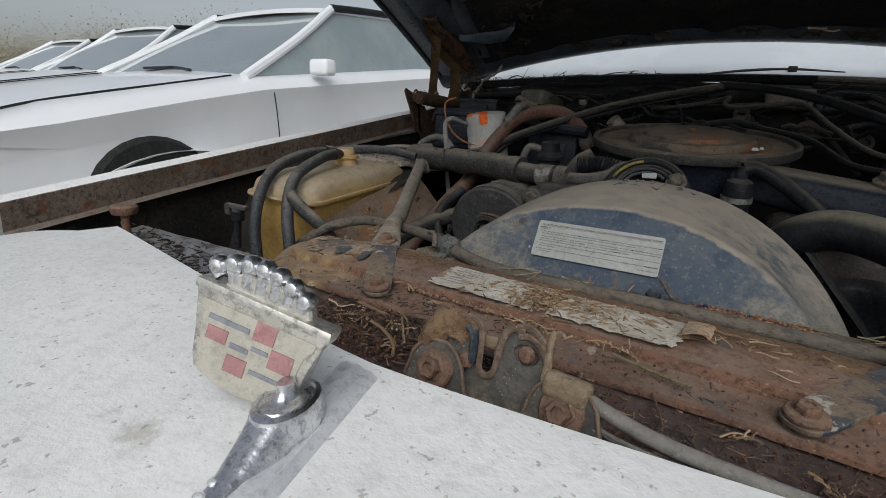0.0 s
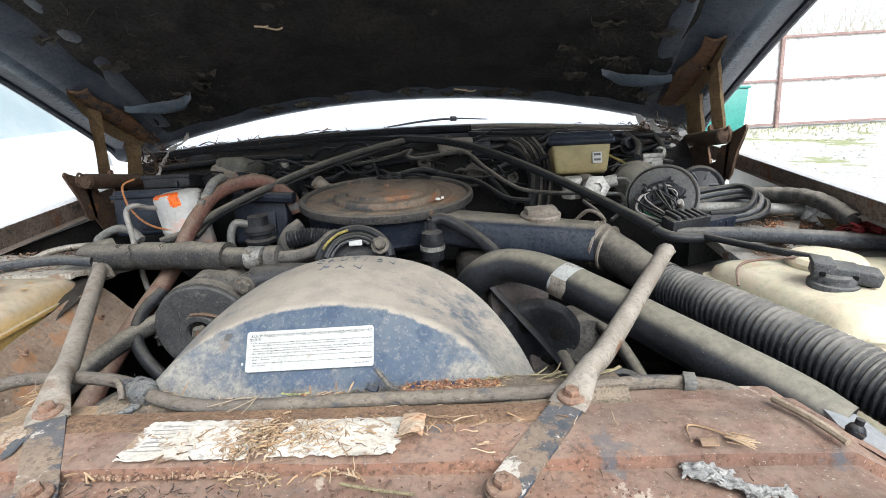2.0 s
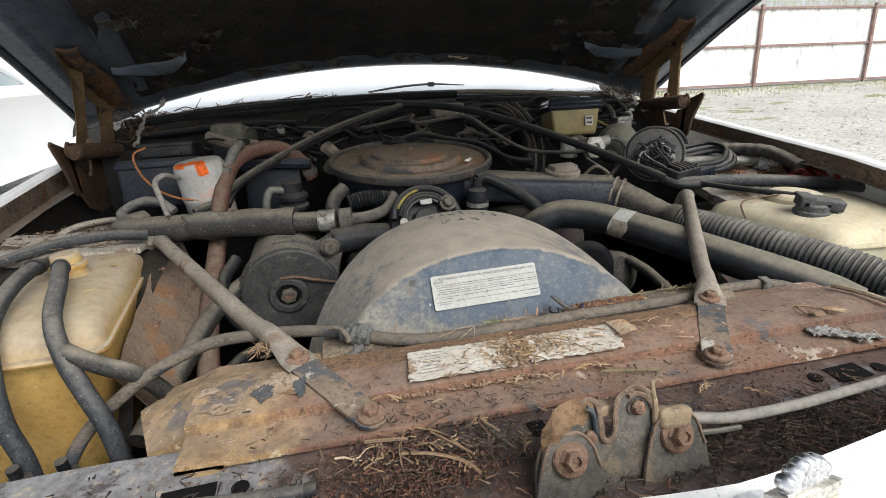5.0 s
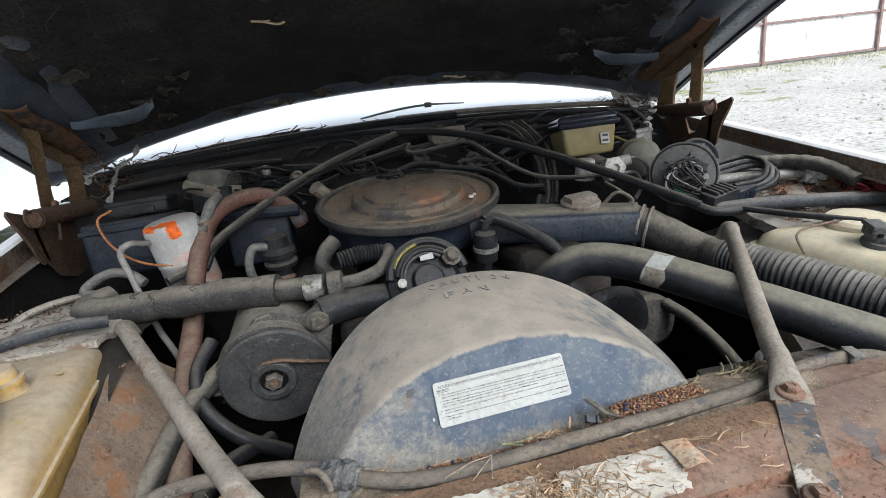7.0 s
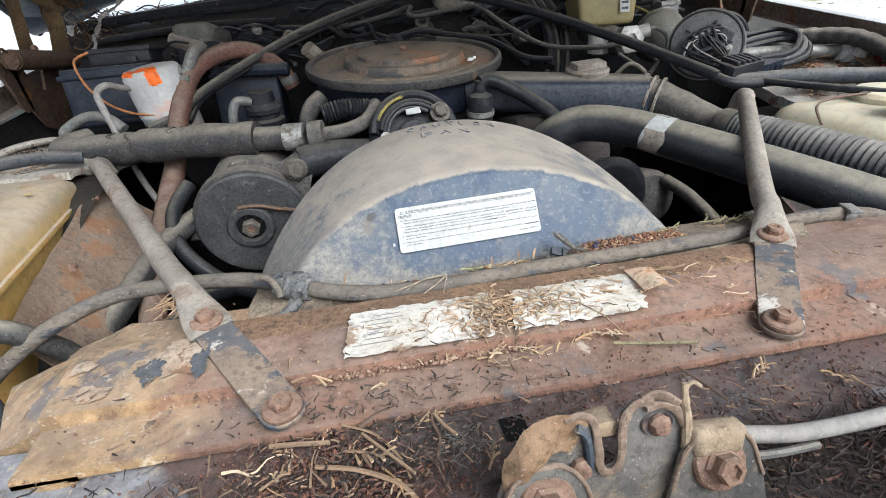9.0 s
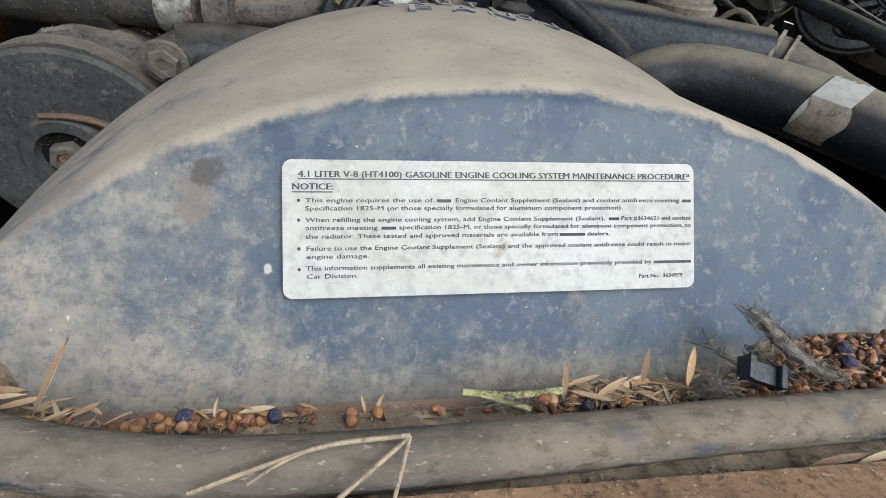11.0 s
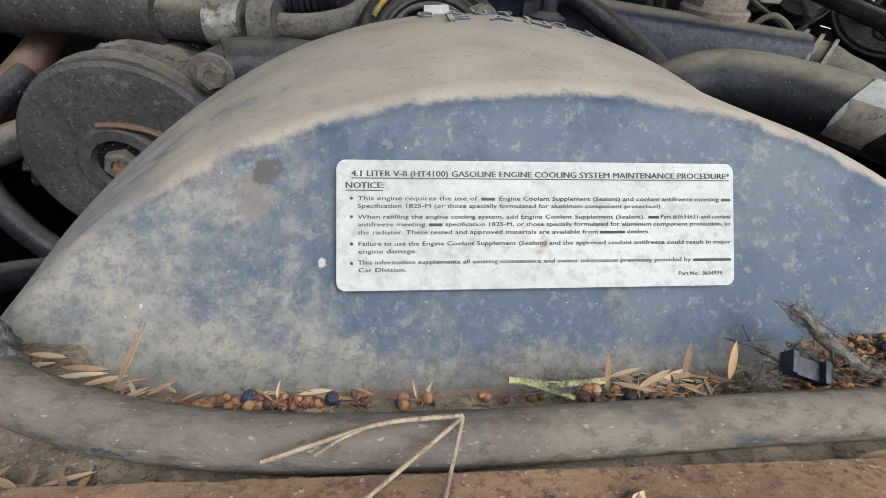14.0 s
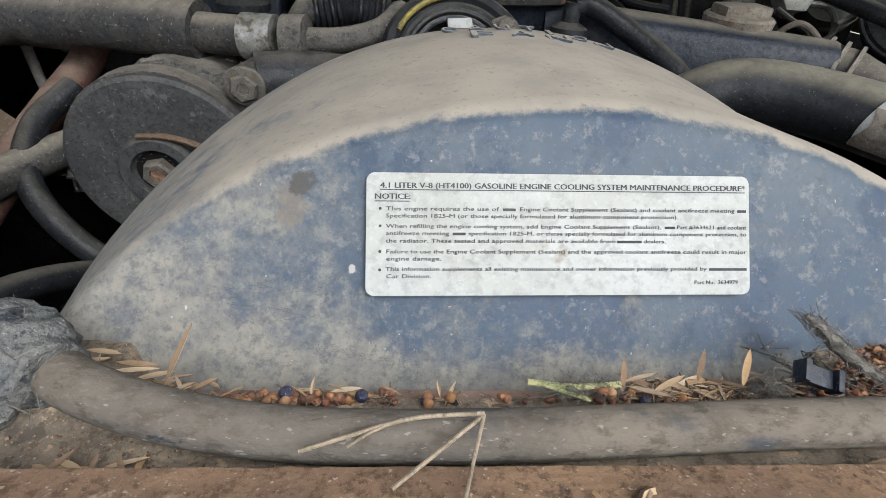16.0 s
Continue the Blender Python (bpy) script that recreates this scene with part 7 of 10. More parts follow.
tube(bm, [(-0.222, 0.41, 0.874), (-0.17, 0.43, 0.875), (-0.10, 0.45, 0.865)], 0.026, 12)
part("arm", bm, BLACK, comp)
bm = bmesh.new()
for k in range(420):
    rr, a = 0.086 * math.sqrt(rnd.random()), rnd.uniform(0, 6.28)
    q = axis_at(cc, ax) @ Vector((rr * math.cos(a), rr * math.sin(a), 0.0048))
    if rnd.random() < 0.3:
        q = Vector((rnd.uniform(-0.32, -0.20), 0.378 + rnd.uniform(0, 0.02), rnd.uniform(0.865, 0.895)))
    pts = [q]
    for i in range(3):
        pts.append(pts[-1] + Vector((rnd.gauss(0, .0010), rnd.gauss(-.0002, .0003), rnd.gauss(0, .0010))))
    tube(bm, pts, rnd.uniform(0.00010, 0.00028), 3, 1)
part("dust_fluff", bm, COBWEB, comp, "flecks of grey dust and web")["kind"] = "stuff"
hose_thing("loop_hose", [(-0.395, 0.42, 0.86), (-0.415, 0.38, 0.83), (-0.405, 0.34, 0.79), (-0.36, 0.32, 0.74), (-0.30, 0.33, 0.69)], 0.011, HOSE_BLACK, "black hose looping beside the compressor")
hose_thing("heater_hose", [(-0.41, 0.16, 0.70), (-0.435, 0.30, 0.765), (-0.445, 0.44, 0.825), (-0.452, 0.55, 0.87), (-0.452, 0.64, 0.94), (-0.430, 0.72, 1.005), (-0.378, 0.775, 1.030), (-0.325, 0.80, 1.025), (-0.28, 0.815, 0.985), (-0.262, 0.82, 0.945)],
           0.0175, RED_HOSE, "red-brown perished heater hose arching over the engine")
bm = bmesh.new()
lathe(bm, [(0.017, -0.008), (0.0195, -0.008), (0.0195, 0.008), (0.017, 0.008)], axis_at((-0.267, 0.818, 0.962), (0.25, 0.1, -1)), 16)
single("hose_clamp", bm, GREY_METAL, "small metal clamp on the heater hose", "clamp", "hose clamps")
hose_thing("lower_hose", [(-0.48, 0.10, 0.72), (-0.45, 0.22, 0.765), (-0.42, 0.34, 0.80), (-0.36, 0.46, 0.82)], 0.016, HOSE_DUSTY, "dusty grey hose running below the strut")
hose_thing("lower_hose", [(-0.42, 0.12, 0.70), (-0.38, 0.24, 0.74), (-0.33, 0.36, 0.70)], 0.012, HOSE_BLACK, "thin black hose running below the strut")

# ---- white canister ----
can = thing("receiver_canister", "white metal canister with orange overspray and an orange mark", "canister")
up = Vector((-0.10, -0.10, 1)).normalized()
base_p = Vector((-0.487, 0.705, 0.888))
bm = bmesh.new()
lathe(bm, [(0.0, -0.02), (0.046, -0.02), (0.052, -0.01), (0.052, 0.046), (0.0535, 0.048), (0.0535, 0.054), (0.052, 0.056), (0.0525, 0.122), (0.0505, 0.129), (0.046, 0.133), (0.030, 0.1355), (0.0, 0.137)], axis_at(base_p, up), 40)
part("body", bm, CAN_MAT, can)
bm = bmesh.new()
can_x = (Vector((1, 0, 0)) - up * up.x).normalized()
can_y = up.cross(can_x)
shoulder = ((0.0528, 0.098), (0.0530, 0.122), (0.0510, 0.1296), (0.0463, 0.1337), (0.030, 0.1363), (0.012, 0.1372))


def on_can(deg, v):
    """A point just proud of the canister: v runs up its side and over the shoulder to the middle of its top."""
    k = v * (len(shoulder) - 1)
    i = min(int(k), len(shoulder) - 2)
    r_ = shoulder[i][0] + (shoulder[i + 1][0] - shoulder[i][0]) * (k - i)
    h_ = shoulder[i][1] + (shoulder[i + 1][1] - shoulder[i][1]) * (k - i)
    return base_p + can_x * (r_ * math.cos(radians(deg))) + can_y * (r_ * math.sin(radians(deg))) + up * h_


for d0, d1, v0, v1 in ((-82, -58, 0.08, 0.82), (-150, -110, 0.36, 0.72), (-112, -80, 0.62, 0.86)):
    sheet(bm, lambda u, v: on_can(d0 + (d1 - d0) * u + 9 * noise.noise(Vector((v * 4, d0, 1))), v0 + (v1 - v0) * v + 0.06 * noise.noise(Vector((u * 5, d0, 5)))), 8, 16, 0.0006)
part("paint_mark", bm, ORANGE, can, "bright orange paint mark")
bm = bmesh.new()
tube(bm, [base_p + up * 0.118 + Vector((0.040, 0.0, 0)), base_p + up * 0.120 + Vector((0.060, 0.01, 0.0)), base_p + up * 0.135 + Vector((0.078, 0.02, 0.012)), base_p + up * 0.14 + Vector((0.09, 0.05, 0.02))], 0.011, 10)
lathe(bm, [(0.015, -0.006), (0.015, 0.008)], axis_at(base_p + up * 0.118 + Vector((0.047, 0.003, 0)), (1, 0.1, 0.1)), 6)
lathe(bm, [(0.008, -0.006), (0.008, 0.02), (0.005, 0.02)], axis_at(base_p + up * 0.105 + Vector((0.047, -0.01, 0)), (1, -0.1, 0)), 8)
part("fitting", rough(bm, 0.0008, 120), GREY_METAL, can, "dull metal pipe fitting")
bm = bmesh.new()
tube(bm, [(-0.530, 0.668, 0.988), (-0.537, 0.64, 0.992), (-0.546, 0.60, 1.002), (-0.563, 0.597, 0.987), (-0.554, 0.59, 0.944), (-0.545, 0.58, 0.911), (-0.523, 0.56, 0.842), (-0.497, 0.54, 0.784), (-0.489, 0.52, 0.711)], 0.0058, 10)
part("pipe", bm, CABLE, can, "bare aluminium pipe bent down the side")
hose_thing("copper_wire", [(-0.60, 0.70, 1.055), (-0.625, 0.69, 1.04), (-0.615, 0.68, 1.00), (-0.585, 0.67, 0.965), (-0.545, 0.66, 0.945), (-0.50, 0.65, 0.938)], 0.0024, COPPER, "loose orange copper-coloured wire beside the canister", "wire", 6)

# pale pressed sheet over the wheelhouse
apron = thing("wheel_apron", "dusty pale pressed steel apron over the wheelhouse, strewn with dirt", "apron")
bm = bmesh.new()
sheet(bm, lambda u, v: Vector((-0.765 + 0.115 * u, 0.50 + 0.10 * u + 0.07 * v, 0.893 + 0.024 * math.sin(math.pi * min(1.0, v * 1.15)) - 0.03 * (1 - v) ** 2)), 16, 10, 0.004)
part("sheet", rough(bm, 0.004, 30), APRON, apron)
bm = bmesh.new()
tube(bm, [(-0.770, 0.505, 0.896), (-0.743, 0.52, 0.902), (-0.709, 0.56, 0.919), (-0.662, 0.60, 0.920), (-0.64, 0.63, 0.905)], 0.010, 12, 6, flat=0.6)
part("rolled_edge", bm, APRON, apron)
bm = bmesh.new()
a_, b_ = Vector((-0.632, 0.565, 0.912)), Vector((-0.652, 0.455, 0.868))
sheet(bm, lambda u, v: a_.lerp(b_, v) + Vector((0.036 * (u - 0.5) * (1 + 0.25 * v), 0, -0.018 * (2 * u - 1) ** 2)), 8, 10, 0.004)
part("stay", bm, APRON, apron, "pale curved stay")
bm = bmesh.new()
for k in range(260):
    x = rnd.uniform(-0.765, -0.65)
    p_ = Vector((x, 0.50 + 0.87 * (x + 0.765) + rnd.uniform(-0.005, 0.05), 0.915 + rnd.uniform(-0.012, 0.006)))
    rr = rnd.uniform(0.0008, 0.0026)
    lathe(bm, [(0, -rr), (rr, 0), (0, rr * 0.8)], pose(p_.x, p_.y, p_.z, rnd.uniform(0, 90), rnd.uniform(0, 90), 0), 5)
single("dirt_crumbs", bm, TWIG, "crumbs of dirt and bark on the pale apron", "litter", kind="stuff")

# ---- dark boxes at the rear left ----
for (p, s, rz, mt, lab, nm, cat) in (
        ((-0.600, 0.80, 0.965), (0.17, 0.15, 0.11), 6, NAVY, "dusty navy plastic housing behind the canister", "heater_box", "housing"),
        ((-0.60, 0.86, 1.035), (0.12, 0.09, 0.035), 4, BLACK, "black moulded cover on the navy housing", "blower_cover", "cover"),
        ((-0.36, 0.86, 0.93), (0.14, 0.10, 0.13), 0, NAVY, "dark blue-black ignition housing behind the red-brown hose", "ignition_housing", "housing"),
        ((0.225, 1.02, 1.075), (0.05, 0.05, 0.05), 0, NAVY, "small navy junction box on the firewall", "junction_box", "box"),
        ((0.645, 0.86, 1.02), (0.055, 0.04, 0.055), 10, GREY_METAL, "pale metal relay box by the windscreen pillar", "relay_box", "box")):
    b = thing(nm, lab, cat)
    bm = bmesh.new()
    box(bm, s, pose(*p, -6, 0, rz), 0.008, 3)
    part("case", bm, mt, b)
    bm = bmesh.new()
    box(bm, (s[0] * 1.04, s[1] * 1.04, 0.010), pose(p[0], p[1], p[2] + s[2] * 0.36, -6, 0, rz), 0.003, 2)
    part("lid", bm, mt, b)
    bm = bmesh.new()
    box(bm, (s[0] * 0.4, 0.012, s[2] * 0.45), pose(p[0] + s[0] * 0.1, p[1] - s[1] * 0.52, p[2] - s[2] * 0.08, -6, 0, rz), 0.003, 2)
    part("rib", bm, mt, b)
motor = thing("wiper_motor", "dusty grey domed motor housing on the firewall", "motor")
bm = bmesh.new()
box(bm, (0.100, 0.12, 0.088), pose(-0.462, 0.955, 1.040, -14, 0, -16), 0.026, 4, 0.80)
part("cover", bm, BOOSTER, motor)
bm = bmesh.new()
box(bm, (0.095, 0.03, 0.06), pose(-0.462, 0.905, 1.02, -14, 0, -16), 0.006)
part("base", bm, BLACK, motor)

# ---- air cleaner ----
air = thing("air_cleaner", "round air cleaner with a rusted stepped lid", "air cleaner")
am = axis_at((-0.014, 0.728, 0.988), (0.01, -0.138, 1)) @ Matrix.Scale(0.98, 4)
bm = bmesh.new()
lathe(bm, [(0.0, 0.018), (0.030, 0.017), (0.088, 0.018), (0.097, 0.016), (0.100, 0.009), (0.104, 0.008), (0.122, 0.009), (0.127, 0.004), (0.130, -0.004), (0.150, -0.005), (0.156, -0.002), (0.166, -0.006), (0.190, -0.008), (0.196, -0.004)], am, 72)
part("lid", bm, LID_RUST, air, "rusted stepped steel lid")
bm = bmesh.new()
lathe(bm, [(0.192, -0.008), (0.195, 0.003), (0.200, 0.006), (0.2065, 0.003), (0.2085, -0.006), (0.2065, -0.013), (0.198, -0.016), (0.194, -0.014)], am, 72)
part("rim", bm, NAVY_RIM, air, "black rolled rim")
bm = bmesh.new()
lathe(bm, [(0.196, -0.012), (0.190, -0.02), (0.188, -0.072), (0.178, -0.082), (0.10, -0.09), (0.08, -0.13)], am, 64)
part("drum", bm, NAVY, air)
bm = bmesh.new()
lathe(bm, [(0.007, 0.019), (0.007, 0.024), (0.004, 0.026), (0.0, 0.026)], am, 10)
part("stud", bm, RUST_BOLT, air)
bm = bmesh.new()
for k, (dx, dy, r) in enumerate(((0.12, -0.095, 0.007), (0.131, -0.085, 0.004))):
    lathe(bm, [(r, 0.004), (r * 0.7, 0.0085), (0, 0.009)], am @ pose(dx, dy, 0), 7)
single("bird_dropping", bm, WHITE_FILM, "small white splash on the rusted lid", "splash")
bm = bmesh.new()


def snork(u, v):
    a = 6.28319 * v
    c = Vector((0.10, 0.63, 0.925)).lerp(Vector((0.425, 0.535, 0.893)), u)
    w, h = 0.062 - 0.020 * u, 0.034 + 0.004 * u
    ca, sa = math.cos(a), math.sin(a)
    k = 0.55
    return c + Vector((-0.28, -0.96, 0)).normalized() * w * math.copysign(abs(ca) ** k, ca) * -1 + Vector((0, 0.12, 1)) * h * math.copysign(abs(sa) ** k, sa)


sheet(bm, snork, 12, 36)
part("snorkel", bm, NAVY_DUSTY, air, "dusty flattened intake snorkel")
cap = thing("oil_cap", "dusty twist oil filler cap with a raised grip", "cap")
om = axis_at((0.322, 0.570, 0.943), (0.0, -0.16, 1))
bm = bmesh.new()
lathe(bm, [(0.032, -0.03), (0.032, -0.004), (0.040, -0.004), (0.041, 0.006), (0.038, 0.009), (0.0, 0.009)], om, 32)
part("cap_body", bm, BRACE, cap)
bm = bmesh.new()
box(bm, (0.062, 0.034, 0.014), om @ pose(0, 0, 0.013, 0, 0, 6), 0.004)
part("grip", bm, BRACE, cap)

elbow = thing("intake_elbow", "dusty grey rubber elbow between the snorkel and the ribbed duct", "elbow")
bm = bmesh.new()
tube(bm, [(0.415, 0.545, 0.892), (0.440, 0.520, 0.884), (0.468, 0.475, 0.866), (0.49, 0.43, 0.850), (0.51, 0.385, 0.842)], 0.041, 20, 6, rf=lambda s: 1.0 - 0.22 * s + 0.03 * math.sin(s * 30) * (1 - s))
part("sleeve", bm, HOSE_DUSTY, elbow)
for k in range(3):
    bm = bmesh.new()
    lathe(bm, [(0.038, -0.003), (0.0455, -0.002), (0.0455, 0.002), (0.038, 0.003)], axis_at((0.420 + 0.012 * k, 0.540 - 0.011 * k, 0.890 - 0.004 * k), (0.72, -0.65, -0.2)), 24)
    part("collar", bm, BRACE, elbow)
duct = thing("ribbed_duct", "dusty black ribbed intake duct", "duct")
part("ribbed_tube", tube(bmesh.new(), [(0.495, 0.39, 0.848), (0.53, 0.30, 0.842), (0.575, 0.185, 0.83), (0.615, 0.08, 0.815), (0.65, -0.01, 0.79), (0.69, -0.10, 0.74)], 0.0345, 22, 110, rf=lambda s: 1.0 + 0.045 * max(-1.0, min(1.0, 1.7 * math.cos(s * 6.28319 * 62) + 0.4))), DUCT, duct)
bm = bmesh.new()
lathe(bm, [(0.034, -0.012), (0.0385, -0.012), (0.039, 0.0), (0.0385, 0.012), (0.034, 0.012)], axis_at((0.498, 0.384, 0.847), (0.36, -0.93, -0.07)), 24)
part("cuff", bm, HOSE_DUSTY, duct, "smooth rubber cuff")

# ---- radiator hose ----
rad = thing("radiator_hose", "thick dusty black radiator hose with a white paper tag", "hose")
part("rubber_tube", tube(bmesh.new(), [(0.155, 0.47, 0.78), (0.168, 0.43, 0.835), (0.195, 0.405, 0.872), (0.235, 0.39, 0.889), (0.29, 0.352, 0.886), (0.35, 0.272, 0.870), (0.42, 0.172, 0.847), (0.50, 0.062, 0.818), (0.53, 0.02, 0.80)],
           0.0290, 24, 12), RAD_HOSE, rad)
tag_p, tag_d = Vector((0.3235, 0.308, 0.8775)), Vector((0.58, -0.78, -0.17)).normalized()
bm = bmesh.new()


def wrap(u, v, r=0.0300, lo=-40, hi=120, w=0.029):
    a = radians(lo + (hi - lo) * u)
    side = tag_d.cross(Vector((0, 0, 1))).normalized()
    upv = side.cross(tag_d)
    return tag_p + tag_d * (w * (v - 0.5) + 0.004 * math.sin(u * 5)) + side * r * math.sin(a) + upv * r * math.cos(a)


sheet(bm, lambda u, v: wrap(u, v), 24, 6)
tagt = part("paper_tag", bm, LABEL, rad, "white paper tag glued round the hose")
bm = bmesh.new()
sheet(bm, lambda u, v: wrap(u, v, 0.0306, 62, 130, 0.031), 12, 6)
part("tag_end", bm, BRACE, rad, "curled brown end of the tag")
for k in range(4):
    bm = bmesh.new()
    sheet(bm, lambda u, v: wrap(u, v * 0.10 + 0.18 + 0.2 * k, 0.0303, -20, 8 + 3 * (k % 2)), 6, 1)
    part("print_bar", bm, BRACE, tagt, smooth=False)
# pulleys and belts beyond the hose
pul = thing("drive_pulleys", "black crank pulley with holes and a worn belt pulley behind it", "pulley")
pm2 = axis_at((0.285, 0.39, 0.745), (0, -1, -0.15))
bm = bmesh.new()
lathe(bm, [(0.078, -0.02), (0.082, -0.012), (0.075, 0.0), (0.068, 0.004), (0.05, 0.002), (0.018, 0.004), (0.0, 0.006)], pm2, 40)
p1 = part("pulley", bm, BLACK, pul)
# dark discs on the pulley face paint the shade of its holes
for a in range(4):
    bm = bmesh.new()
    lathe(bm, [(0.014, 0.0035), (0.012, 0.0045), (0, 0.0045)], pm2 @ pose(0.04 * math.cos(1.57 * a + 0.5), 0.04 * math.sin(1.57 * a + 0.5), 0), 14)
    part("hole", bm, BLACK_DEEP, p1)
bm = bmesh.new()
lathe(bm, [(0.058, -0.02), (0.060, -0.01), (0.053, 0.0), (0.060, 0.01), (0.058, 0.018), (0.03, 0.02), (0, 0.02)], axis_at((0.255, 0.44, 0.82), (0.35, -0.9, 0.1)), 32)
part("pulley", bm, RUST_DARK, pul)
bm = bmesh.new()
tube(bm, [(0.20, 0.40, 0.86), (0.245, 0.38, 0.81), (0.29, 0.36, 0.76), (0.32, 0.36, 0.72)], 0.010, 8, flat=0.4)
part("belt", bm, HOSE_BLACK, pul)
bm = bmesh.new()
lathe(bm, [(0.026, -0.02), (0.026, 0.006), (0.022, 0.008), (0.017, 0.006), (0.017, -0.01)], axis_at((0.345, 0.10, 0.81), (0.1, -0.35, 1)), 24)
single("radiator_filler", bm, BLACK, "black ring of the open radiator filler neck", "filler neck")
ledge = thing("radiator_tank", "black radiator side tank with litter on its top", "radiator tank")
bm = bmesh.new()
box(bm, (0.19, 0.075, 0.05), pose(0.352, 0.098, 0.779, 3, 0, -4), 0.008, 2)
part("tank_top", rough(bm, 0.002, 40), BLACK, ledge)
bm = bmesh.new()
for k in range(130):
    x, y = rnd.uniform(0.27, 0.43), rnd.uniform(0.068, 0.125)
    twig(bm, (x, y, 0.8065), rnd.uniform(0.004, 0.022), rnd.uniform(0.0003, 0.0009), 0.5)
part("litter", bm, TWIG, ledge, "dry twigs")["kind"] = "stuff"
sp_pump = thing("steering_pump", "grimy power steering pump low beside the engine", "pump")
bm = bmesh.new()
lathe(bm, [(0.0, 0.03), (0.04, 0.028), (0.050, 0.016), (0.052, -0.09)], axis_at((0.375, 0.42, 0.735), (0.05, -0.95, 0.2)), 28)
part("canister", bm, CAST_DARK, sp_pump)
bm = bmesh.new()
plate(bm, [(-0.05, -0.06), (0.05, -0.05), (0.07, 0.02), (0.03, 0.07), (-0.02, 0.065), (-0.06, 0.02)], pose(0.33, 0.405, 0.70, 80, 0, 12), 0.008, 0.002)
part("bracket", bm, RUST_DARK, sp_pump)
for pts, r_ in (([(0.40, 0.40, 0.77), (0.42, 0.34, 0.75), (0.44, 0.26, 0.70), (0.45, 0.2, 0.62)], 0.011), ([(0.33, 0.40, 0.72), (0.34, 0.32, 0.69), (0.32, 0.22, 0.66), (0.31, 0.15, 0.60)], 0.013), ([(0.24, 0.36, 0.73), (0.28, 0.30, 0.70), (0.30, 0.24, 0.64)], 0.009)):
    hose_thing("pump_hose", pts, r_, HOSE_DUSTY, "grimy rubber hose low beside the steering pump")

# ---- behind the shroud ----
alt = thing("throttle_assembly", "dark round throttle assembly with coiled wiring behind the shroud", "throttle")
tm2 = axis_at((-0.034, 0.425, 0.893), (0.06, -0.86, 0.50))
bm = bmesh.new()
lathe(bm, [(0.070, -0.07), (0.074, -0.03), (0.070, -0.005), (0.056, 0.002), (0.050, -0.006), (0.030, -0.004), (0.024, 0.006), (0.0, 0.008)], tm2, 40)
part("housing", bm, BLACK, alt)
for r, h, rad, a0, a1, mt in ((0.066, 0.006, 0.0085, 0.15, 3.0, HOSE_BLACK), (0.055, 0.010, 0.0042, 0.5, 2.9, HOSE_BLACK), (0.049, 0.013, 0.0030, 0.7, 3.3, HOSE_BLACK), (0.062, 0.016, 0.0026, 1.75, 2.7, YELLOW_WIRE), (0.043, 0.012, 0.0026, 0.9, 3.9, HOSE_BLUE)):
    bm = bmesh.new()
    tube(bm, [tm2 @ Vector((r * math.cos(a0 + (a1 - a0) * k / 11), r * math.sin(a0 + (a1 - a0) * k / 11), h)) for k in range(12)], rad, 8, 3)
    part("wire", bm, mt, alt)
bm = bmesh.new()
box(bm, (0.024, 0.010, 0.004), tm2 @ pose(0.002, 0.036, 0.014, 0, 0, 4), 0.002)
part("clip", rough(bm, 0.0015, 120), LABEL, alt, "pale torn label")
bm = bmesh.new()
lathe(bm, [(0.008, 0), (0.008, 0.008), (0, 0.010)], tm2 @ pose(-0.048, 0.0, 0.008), 10)
part("terminal", bm, PALE_CAST, alt)
bm = bmesh.new()
lathe(bm, [(0.017, -0.004), (0.017, 0.004), (0.011, 0.006), (0.011, 0.014), (0.009, 0.016), (0.006, 0.014)], tm2 @ pose(0.046, 0.030, 0.010), 8)
part("nut", bm, NUT_STEEL, alt)
valve = thing("check_valve", "black cylindrical check valve with a silver band", "valve")
bm = bmesh.new()
lathe(bm, [(0.010, -0.055), (0.012, -0.03), (0.0225, -0.03), (0.0235, -0.002), (0.0235, 0.012), (0.021, 0.026), (0.010, 0.032), (0.009, 0.052)], axis_at((0.100, 0.530, 0.903), (0.02, -0.1, 1)), 24)
part("body", bm, BLACK, valve)
bm = bmesh.new()
lathe(bm, [(0.0235, -0.003), (0.0255, -0.003), (0.0255, 0.006), (0.0235, 0.006)], axis_at((0.100, 0.530, 0.897), (0.02, -0.1, 1)), 24)
part("band", bm, STEEL_DIRTY, valve, "silver band")
hose_thing("vacuum_hose", [(0.100, 0.528, 0.950), (0.125, 0.535, 0.952), (0.18, 0.52, 0.922), (0.225, 0.485, 0.885), (0.240, 0.46, 0.84)], 0.0125, HOSE_BLACK, "dusty black hose curving down from the check valve")
hose_thing("breather_hose", [(-0.185, 0.60, 0.945), (-0.205, 0.585, 0.93), (-0.215, 0.57, 0.905), (-0.20, 0.56, 0.88)], 0.0155, HOSE_DUSTY, "dusty s-bent breather hose by the air cleaner")
hose_thing("ribbed_hose", [(-0.18, 0.50, 0.93), (-0.14, 0.505, 0.935), (-0.10, 0.51, 0.93)], 0.016, HOSE_BLACK, "short black ribbed hose by the throttle", "hose", 14, 20, rf=lambda s: 1 + 0.12 * math.cos(s * 80))
egr = thing("egr_valve", "dusty layered valve with a looped pipe beside the air cleaner", "valve")
em = axis_at((-0.302, 0.66, 0.915), (0, -0.1, 1))
bm = bmesh.new()
